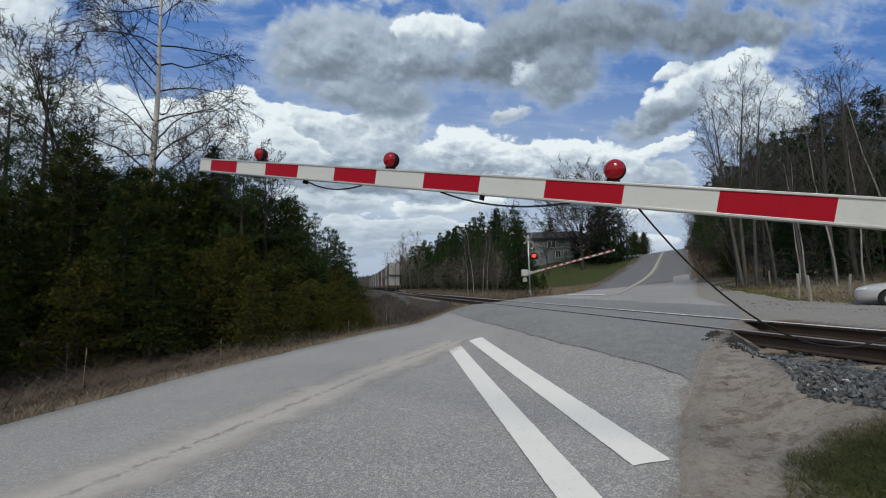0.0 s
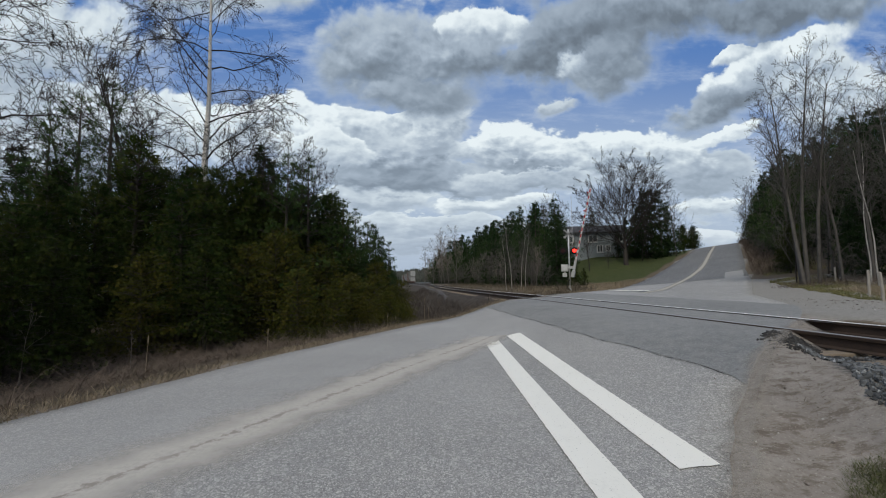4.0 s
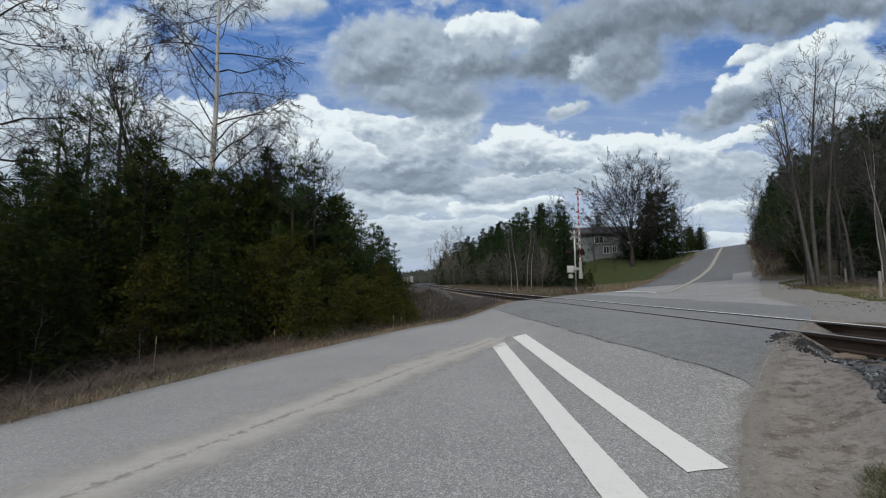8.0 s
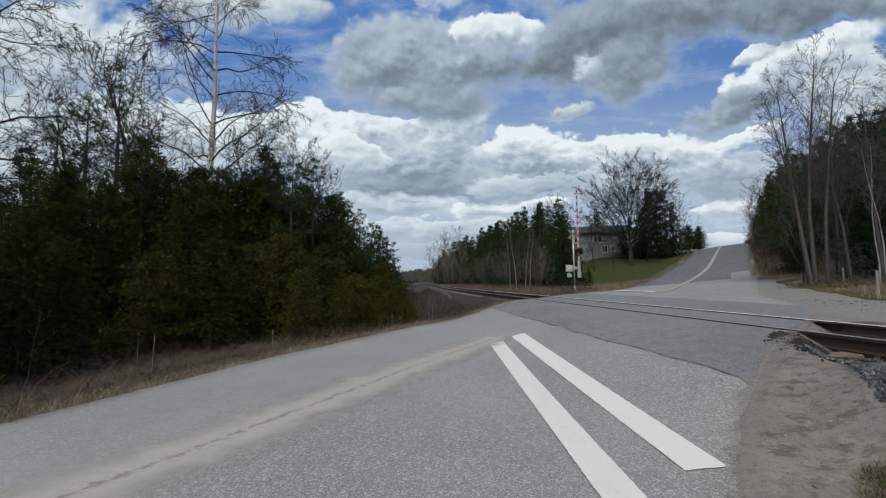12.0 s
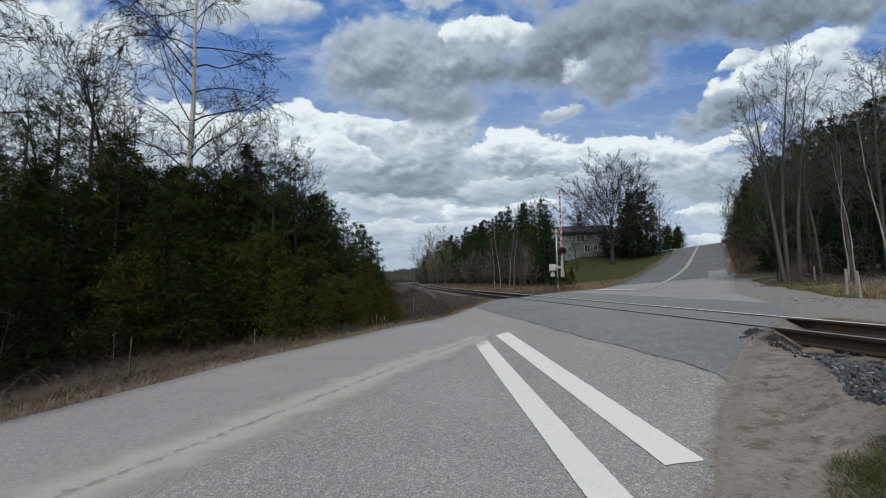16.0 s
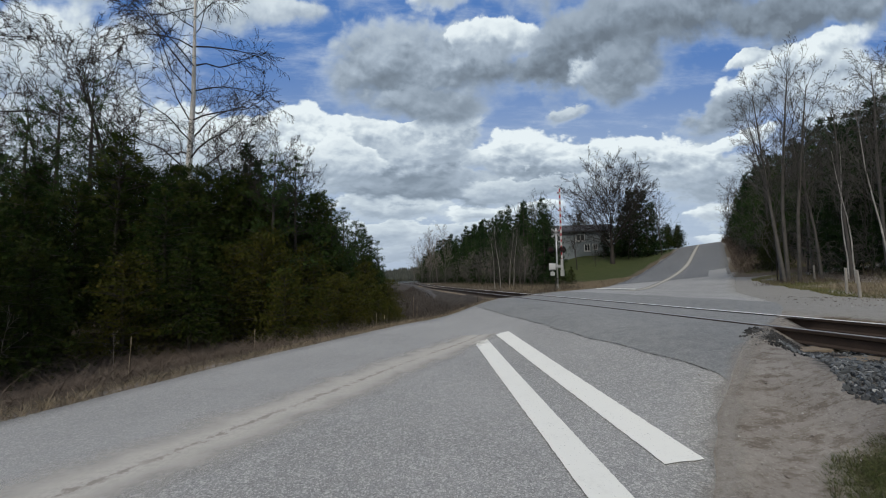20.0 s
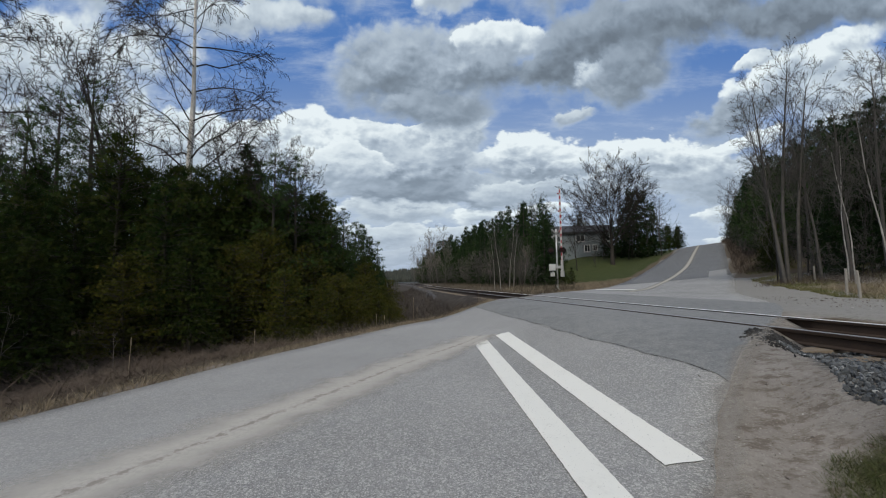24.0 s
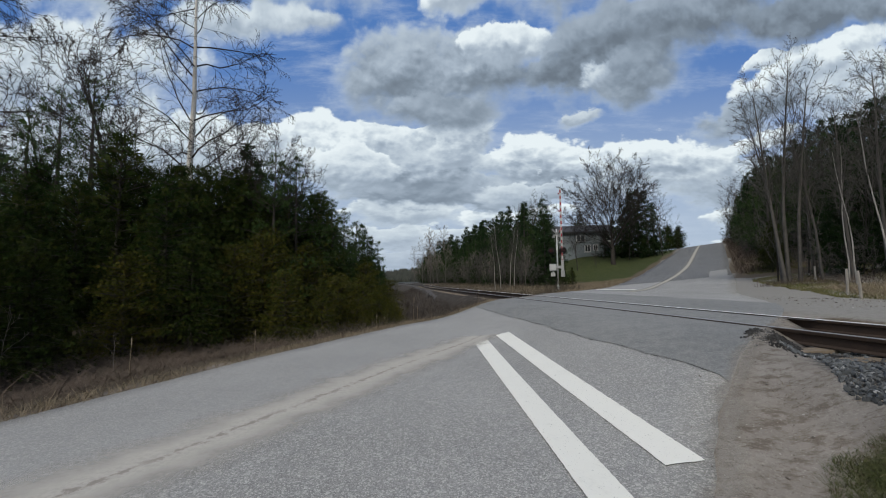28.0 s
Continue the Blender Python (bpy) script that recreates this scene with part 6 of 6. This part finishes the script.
def lawn_foot(rng):
    s = rng.uniform(24, 46)
    p = beside_left(s, rng.uniform(0.25, 9.0))
    e = plan_ok(p.x, p.y)[2]
    if e < 4.5 or e > 21:
        return None
    return p.x, p.y, 0.5 + 0.5 * noise.noise(Vector((p.x * 0.6, p.y * 0.6, 6.0)))


field("verge_grass", "dead tan grass below the lawn", "dead grass", M_DEAD, 15000, lawn_foot, 0.34, 0.025, 0.35, 16, 1.0, 2)


def right_verge(rng):
    s = rng.uniform(24, 48)
    p = beside_right(s, rng.uniform(5.5, 10.0) if s < 36 else rng.uniform(0.8, 4.0))
    return p.x, p.y, 0.8


field("verge_grass", "thin olive grass at the edge of the gravel", "grass", M_OLIVE, 10000, right_verge, 0.22, 0.02, 0.35, 7)


def hill_bank(rng):
    s = rng.uniform(37, 95)
    p = beside_right(s, rng.uniform(0.35, 3.5))
    return p.x, p.y, 0.6 + 0.7 * rng.random()


field("hill_brush", "brown brush on the bank beside the hill road", "dead brush", M_BRUSH, 9000, hill_bank, 0.75, 0.035, 0.35, 15, 1.0, 2)


def gravel_edge(rng):
    t = rng.random()
    p = Vector((14.5, 14.1, 0)).lerp(Vector((20.8, 26.2, 0)), t) + Vector((0.87, -0.49, 0)) * (2.6 * rng.random() ** 1.3 + 0.25 * noise.noise(Vector((t * 25, 0, 1))))
    k = 0.55 + 0.6 * noise.noise(Vector((p.x * 0.9, p.y * 0.9, 3.0)))
    if p.y < 13.4 or rng.random() > k:
        return None
    return p.x, p.y, 0.5 + k * 0.6


field("verge_grass", "short olive grass between the gravel and the trees", "grass", M_OLIVE, 16000, gravel_edge, 0.13, 0.018, 0.4, 18)


def post_weeds(rng):
    t = rng.random()
    p = Vector((14.9, 13.8, 0)).lerp(Vector((17.2, 18.6, 0)), t) + Vector((0.87, -0.49, 0)) * rng.uniform(0.3, 5.0)
    k = 0.5 + 0.7 * noise.noise(Vector((p.x * 0.7, p.y * 0.7, 8.0)))
    if p.y < 13.4 or rng.random() > k:
        return None
    return p.x, p.y, 0.5 + k * 0.7


field("verge_weeds", "thin dead tan weeds round the fence posts", "dead weeds", M_DEAD, 5000, post_weeds, 0.38, 0.010, 0.45, 19)


def wood_floor(rng):
    t = rng.random()
    p = Vector((17.6, 21.6, 0)).lerp(Vector((24.0, 5.0, 0)), t) + Vector((0.89, 0.45, 0)) * rng.uniform(-0.4, 5.5)
    return p.x, p.y, 0.7 + 0.5 * rng.random()


field("wood_brush", "brown dead weeds under the trees by the gravel", "dead brush", M_BRUSH, 9000, wood_floor, 0.5, 0.011, 0.5, 8)


def tuft_area(rng):
    a, r = rng.uniform(0, 6.283), rng.random() ** 0.5
    x, y = 2.74 + 0.68 * r * math.cos(a), 2.06 + 0.5 * r * math.sin(a)
    k = 0.5 + 0.5 * noise.noise(Vector((x * 4, y * 4, 2.0)))
    if rng.random() > (k + 0.35) * 1.5 * (1.15 - r * r):
        return None
    return x, y, 0.5 + k


field("grass_patch", "short green grass on the sandy verge", "grass", M_GRASS, 26000, tuft_area, 0.055, 0.0035, 0.6, 9, 0.8, 2)


def verge_spots(rng):
    s = rng.uniform(-1, 7)
    p = beside_right(s, rng.uniform(0.25, 2.6))
    k = noise.noise(Vector((p.x * 2.2, p.y * 2.2, 7.0)))
    if k < 0.12 or plan_ok(p.x, p.y)[2] > -2.6:
        return None
    return p.x, p.y, 0.5 + k


field("straw", "scraps of straw on the sandy verge", "dead grass", M_DEAD, 2600, verge_spots, 0.09, 0.004, 0.9, 10, 0.35, 2)



def weed_spots(rng):
    """Low brown weeds, in drifts that run beside the stones."""
    s = rng.uniform(0.5, 6.5)
    p = beside_right(s, rng.uniform(0.35, 2.4))
    k = noise.noise(Vector(((p.x * 0.8 + p.y * 0.6) * 1.3, (p.y * 0.8 - p.x * 0.6) * 3.6, 3.0)))
    if k < 0.0 or plan_ok(p.x, p.y)[2] > -2.0:
        return None
    return p.x, p.y, 0.4 + k


field("low_weeds", "low brown weeds drying on the sandy verge", "dead weed", M_BRUSH, 20000, weed_spots, 0.06, 0.003, 1.1, 14, 0.45, 2)


def far_wood():
    """Crowns on the hill at the end of the line, too far to tell apart."""
    rng, b = random.Random(17), Build()
    for _ in range(3600):
        d = rng.uniform(880, 1500)
        u = rng.uniform(-0.42, 0.16)
        x, y = u * d, d
        z = ground_z(x, y) - 1
        tall, r = rng.uniform(9, 17), rng.uniform(2.5, 4.5)
        k, a0 = len(b.v), rng.uniform(0, 6.28)
        for h, q in ((0.1, 0.8), (0.5, 1.0 if rng.random() < 0.5 else 0.6)):
            for j in range(4):
                a = a0 + j * 1.571
                b.v.append(Vector((x + math.cos(a) * r * q, y + math.sin(a) * r * q, z + tall * h)))
        b.v.append(Vector((x, y, z + tall)))
        for j in range(4):
            b.f.append((k + j, k + (j + 1) % 4, k + 4 + (j + 1) % 4, k + 4 + j))
            b.f.append((k + 4 + j, k + 4 + (j + 1) % 4, k + 8))
    tagged(part("far_wood", b, M_FAR_WOOD), "wooded hill at the end of the line, in hazed grey-green", "wood", kind="stuff")


# greyed greens: the haze over the hill is mixed into the leaf colours
M_FAR_WOOD = leaf_material("far_wood", (0.048, 0.056, 0.048), (0.075, 0.080, 0.068), (0.085, 0.078, 0.070), 0.95)
far_wood()

STALK_RNG = random.Random(12)


def dead_stalk(x, y, tall):
    b = Build().tube([(0, 0, -0.03), (0.01, 0, tall * 0.5), (0.03 * tall, 0.01, tall)], [0.0042, 0.0035, 0.002], 5)
    t = thing("dead_stalk", "pale dry weed stalk beside the road", "dead weed", Matrix.Translation((x, y, ground_z(x, y))), "dead stalks along the road")
    part("stem", b, M_DEAD, t)
    part("seed_head", Build().lathe([(0.003, 0), (0.007, 0.03), (0.006, 0.08), (0.002, 0.12)], 7, Matrix.Translation((0.03 * tall, 0.01, tall - 0.06))), M_DEAD, t)


for s, out, tall in ((10.2, 0.35, 0.7), (10.5, 0.4, 0.45), (9.0, 0.5, 0.35), (13.6, 0.5, 0.6), (4.4, 0.5, 0.35), (2.5, 0.7, 0.45), (8.2, 0.3, 0.32)):
    p = beside_left(s, out + STALK_RNG.uniform(0, 0.2))
    dead_stalk(p.x, p.y, tall)

kind_of_tree("sapling", "sapling", "thin leafless pale sapling by the road", "sapling", bare_tree(95, 2.0, 0.02, 0.9, 5, 2, 0.6, 0.45, 0, 0.005, 0.5, (3, 2), 0.16), M_TWIG_PALE, M_TWIG_PALE, "twig_crown")
for u, d, size in ((-0.98, 6.5, 0.62), (-0.72, 7.8, 0.36), (-1.06, 5.6, 0.3)):
    plant("sapling", u * d, d, size, group="saplings by the road")


# ---------------------------------------------------------------- ballast
def stone_mesh(seed):
    """A broken stone: the hull of a few scattered corners, with flat faces and sharp edges."""
    bm = bmesh.new()
    rng = random.Random(seed)
    sx, sy, sz = rng.uniform(0.85, 1.3), rng.uniform(0.6, 1.0), rng.uniform(0.5, 0.85)
    for _ in range(11):
        p = Vector((rng.gauss(0, 1), rng.gauss(0, 1), rng.gauss(0, 1))).normalized() * rng.uniform(0.8, 1.15)
        bm.verts.new((p.x * sx, p.y * sy, p.z * sz))
    hull = bmesh.ops.convex_hull(bm, input=bm.verts[:])
    bmesh.ops.delete(bm, geom=list({v for v in hull["geom_interior"] if isinstance(v, bmesh.types.BMVert)}), context="VERTS")
    bm.to_mesh(me := bpy.data.meshes.new("stone"))
    bm.free()
    me.materials.append(M_STONE)
    return me


STONES = [stone_mesh(i) for i in range(8)]
BALLAST = thing("ballast", "blue-grey crushed stone beside the rails", "ballast", kind="structure")


def ballast_spot(rng, a0, a1):
    a = rng.uniform(a0, a1)
    e = rng.uniform(-2.75, 2.6)
    edge = -2.5 + (max(0, a - 2.6) * 0.68 if a < 10 else 0.2) + 0.06 * math.sin(a * 4.1)
    c = track_at(a, e)
    inl, inr, ee, aa = plan_ok(c.x, c.y)
    if e < edge or (a < 10 and e > 0.95) or (4.25 < a < 10) or (inl > -0.1 and inr > -0.15):
        return None
    return c, e


def lay_ballast():
    rng, n = random.Random(21), 0
    while n < 290:
        spot = ballast_spot(rng, 0.6, 4.6)
        if spot is None or spot[1] > -1.33:
            continue
        c, e = spot
        r = rng.uniform(0.018, 0.036)
        part("stone", STONES[n % 8], None, BALLAST, at=Matrix.Translation((c.x, c.y, ground_z(c.x, c.y) + r * 0.35)) @ pose(0, 0, 0, rng.uniform(0, 360), rng.uniform(0, 360), rng.uniform(0, 360)) @ Matrix.Diagonal((r, r, r, 1)))
        n += 1
    # the rest, too many to pick apart
    verts, faces = [], []
    shapes = [(np.array([v.co[:] for v in me.vertices]), [tuple(p.vertices) for p in me.polygons]) for me in STONES]
    n = 0
    while n < 8500:
        spot = ballast_spot(rng, 0.0, 4.4) if n < 6000 else ballast_spot(rng, -7, 4.4) if n < 7700 else ballast_spot(rng, 14, 30)
        if spot is None:
            continue
        c, e = spot
        if n < 5000 and e > -1.33:
            continue
        r = rng.uniform(0.016, 0.034)
        co, fa = shapes[rng.randrange(8)]
        m = np.array(Euler((rng.uniform(0, 6), rng.uniform(0, 6), rng.uniform(0, 6))).to_matrix()) * r
        k = len(verts)
        z = ground_z(c.x, c.y)
        verts += (co @ m.T + np.array([c.x, c.y, z + r * 0.25])).tolist()
        faces += [tuple(k + i for i in f) for f in fa]
        n += 1
    me = bpy.data.meshes.new("gravel")
    me.from_pydata(verts, [], faces)
    me.materials.append(M_STONE_MANY)
    rest = part("gravel", me, None, BALLAST)
    tagged(rest, kind="stuff")


def stone_many():
    n = Nodes("ballast_stones")
    rnd = n.add("NewGeometry").outputs["Random Per Island"]
    co = n.coord()
    c = n.mix(n.span(rnd, 0, 1, 0, 1, "LINEAR"), (0.022, 0.028, 0.034), (0.155, 0.172, 0.186))
    c = n.mix(n.math("MULTIPLY", n.noise(co, 40, 3), 0.3), c, (0.2, 0.18, 0.16))
    c = n.mix(n.span(rnd, 0.965, 0.98, 0, 0.8), c, (0.42, 0.43, 0.43))
    return n.surface(c, 0.85, 0, None, 0.3)


M_STONE_MANY = stone_many()
lay_ballast()


# ---------------------------------------------------------------- fence posts and small things by the gravel
M_POST = speckled("weathered_post", (0.20, 0.185, 0.165), (0.36, 0.335, 0.30), 4, rough=0.9, bump=0.5, dist=0.01)


def fence_post(x, y, tall, lean):
    t = thing("fence_post", "weathered grey wooden fence post", "fence post", Matrix.Translation((x, y, ground_z(x, y))) @ pose(0, 0, 0, lean, lean * 0.6, x * 40), "fence posts by the gravel")
    part("post", Build().tube([(0, 0, -0.1), (0.0, 0.01, tall * 0.5), (0.01, 0, tall - 0.03), (0.01, 0, tall)], [0.046, 0.043, 0.041, 0.034], 9), M_POST, t)


for x, y, tall, lean in ((14.8, 13.7, 0.98, 2), (15.7, 15.0, 0.95, -2), (17.1, 14.3, 0.85, 6), (20.3, 21.0, 0.8, 2)):
    fence_post(x, y, tall, lean)
CLOD_RNG = random.Random(31)
M_CLOD = speckled("dark_clod", (0.06, 0.05, 0.042), (0.14, 0.12, 0.10), 8, rough=0.95)
clod_me = STONES[3].copy()
clod_me.name = "clod"
clod_me.materials.clear()
clod_me.materials.append(M_CLOD)
for k in range(84):
    if k < 60:
        p = beside_right(CLOD_RNG.uniform(1.0, 6.0), CLOD_RNG.uniform(0.1, 1.8))
        r = CLOD_RNG.uniform(0.008, 0.022)
    else:
        p = Vector((CLOD_RNG.uniform(9.5, 15.5), CLOD_RNG.uniform(8.0, 14.5), 0))
        r = CLOD_RNG.uniform(0.012, 0.04)
    inl, inr, e, a = plan_ok(p.x, p.y)
    if inr > -0.05 or abs(e) < 2.4:
        continue
    c = part("clod", clod_me, None, None, "dark clod of earth on the gravel", Matrix.Translation((p.x, p.y, ground_z(p.x, p.y) + r * 0.2)) @ pose(0, 0, 0, 0, 0, k * 70) @ Matrix.Diagonal((r * 1.6, r, r * 0.6, 1)))
    tagged(c, "", "clod", "clods on the gravel")


# grit on the verge and the edge of the asphalt, too fine to pick apart
def lay_grit():
    rng = random.Random(41)
    shapes = [(np.array([v.co[:] for v in me.vertices]), [tuple(p.vertices) for p in me.polygons]) for me in STONES]
    verts, faces, n = [], [], 0
    while n < 3600:
        if n < 2600:
            p = beside_right(rng.uniform(0.5, 7.0), -0.25 + 2.4 * rng.random() ** 1.2)
        else:
            p = Vector((rng.uniform(9.0, 16.5), rng.uniform(7.5, 15.0), 0))
        inl, inr, e, a = plan_ok(p.x, p.y)
        if abs(e) < 1.4 or (n >= 2600 and inr > -0.2):
            n += 1
            continue
        r = rng.uniform(0.002, 0.007) if n < 2600 else rng.uniform(0.006, 0.02)
        co, fa = shapes[rng.randrange(8)]
        k = len(verts)
        z = road_z(p.x, p.y) if inr > 0 else ground_z(p.x, p.y)
        m = np.array(Euler((rng.uniform(0, 6), rng.uniform(0, 6), rng.uniform(0, 6))).to_matrix()) * r
        verts += (co @ m.T + np.array([p.x, p.y, z + r * 0.4])).tolist()
        faces += [tuple(k + i for i in f) for f in fa]
        n += 1
    me = bpy.data.meshes.new("grit")
    me.from_pydata(verts, [], faces)
    me.materials.append(M_GRIT)
    tagged(part("grit", me, None), "loose grit scattered on the sandy verge", "grit", kind="stuff")


def grit_material():
    n = Nodes("grit")
    rnd = n.add("NewGeometry").outputs["Random Per Island"]
    c = n.mix(n.span(rnd, 0, 0.5, 0, 1, "LINEAR"), (0.07, 0.058, 0.05), (0.26, 0.24, 0.215))
    c = n.mix(n.span(rnd, 0.85, 1.0, 0, 1, "LINEAR"), c, (0.5, 0.49, 0.47))
    return n.surface(c, 0.9, 0, None, 0.25)


M_GRIT = grit_material()
lay_grit()
M_ASPHALT_CRUMB = speckled("asphalt_crumb", (0.022, 0.022, 0.023), (0.06, 0.059, 0.058), 9, rough=0.95)


def lay_crumbs():
    """Broken dark asphalt between the sand and the rail."""
    rng = random.Random(43)
    shapes = [(np.array([v.co[:] for v in me.vertices]), [tuple(p.vertices) for p in me.polygons]) for me in STONES]
    verts, faces = [], []
    for _ in range(2600):
        a = rng.gauss(4.15, 0.33)
        p = track_at(a, -1.0 - abs(rng.gauss(0, 0.3)))
        inl, inr, e, _a = plan_ok(p.x, p.y)
        if inr > 0.12:
            continue
        r = rng.uniform(0.006, 0.022)
        z = max(ground_z(p.x, p.y), road_z(p.x, p.y) + 0.006 if inr > -0.03 else -1)
        co, fa = shapes[rng.randrange(8)]
        k = len(verts)
        m = np.array(Euler((rng.uniform(0, 6), rng.uniform(0, 6), rng.uniform(0, 6))).to_matrix()) * r
        verts += (co @ m.T + np.array([p.x, p.y, z + r * 0.2])).tolist()
        faces += [tuple(k + i for i in f) for f in fa]
    me = bpy.data.meshes.new("asphalt_crumbs")
    me.from_pydata(verts, [], faces)
    me.materials.append(M_ASPHALT_CRUMB)
    tagged(part("asphalt_crumbs", me, None), "dark crumbled asphalt beside the rail", "asphalt", kind="stuff")


lay_crumbs()


# ---------------------------------------------------------------- what moves
def motions():
    walk(NEAR_ARM, [(t, swing(NEAR_PIVOT, NEAR_AZ, NEAR_LEAN, d)) for t, d in NEAR_TURN])
    walk(FAR_ARM, [(t, swing(FAR_PIVOT, FAR_AZ, 0.0, d)) for t, d in FAR_TURN])
    rows = [[] for _ in range(LINKS)]
    for t, d in NEAR_TURN:
        p = cord_points(d)
        for k in range(LINKS):
            q = (p[k + 1] - p[k]).to_track_quat("Z", "Y").to_matrix().to_4x4()
            rows[k].append((t, Matrix.Translation(p[k]) @ q))
    for k in range(LINKS):
        walk(CORD_LINKS[k], rows[k])
    for i, car in enumerate(TRAIN):
        keys = []
        for t in (0, 1, 2, 3, 4, 5, 6, 8, 10, 12, 15, 18, 21, 24, 28):
            a = 99 + 27.5 * t + 19.9 * i
            p, q = track_at(a - 8.3), track_at(a + 8.3)
            turn = math.degrees(math.atan2(q.y - p.y, q.x - p.x))
            keys.append((t, Matrix.Translation((p + q) / 2 + Vector((0, 0, RAIL_Z + 0.0))) @ pose(0, 0, 0, 0, 0, turn)))
        walk(car, keys)
    # the lamps flash in turn while the arms rise
    flips = [0.45, 0.95, 1.4, 1.85, 2.3, 2.8, 3.25, 3.7, 4.15, 4.6]
    for lamp, side in FLASHERS:
        home = lamp.matrix_basis.translation.copy()
        spun = [(0.0, 1.0 if side < 0 else 0.0)]
        state = spun[0][1]
        for i, t in enumerate(flips):
            goal = 1.0 - state if i < len(flips) - 1 else 0.0
            if goal != state:
                for f in (0.0, 0.34, 0.67, 1.0):
                    spun.append((t + 0.1 * f, state + (goal - state) * f))
            state = goal
        spun.append((28.0, state))
        walk(lamp, [(t, Matrix.Translation(home) @ pose(0, 0, 0, 0, 0, 180 * (1 - k))) for t, k in spun])
    # clouds drift to the right and sink a little
    walk(SKY, [(t, pose(0, 0, 0, -0.075 * (t - 8), 0, -0.2 * (t - 8))) for t in (0, 7, 14, 21, 28)])


motions()
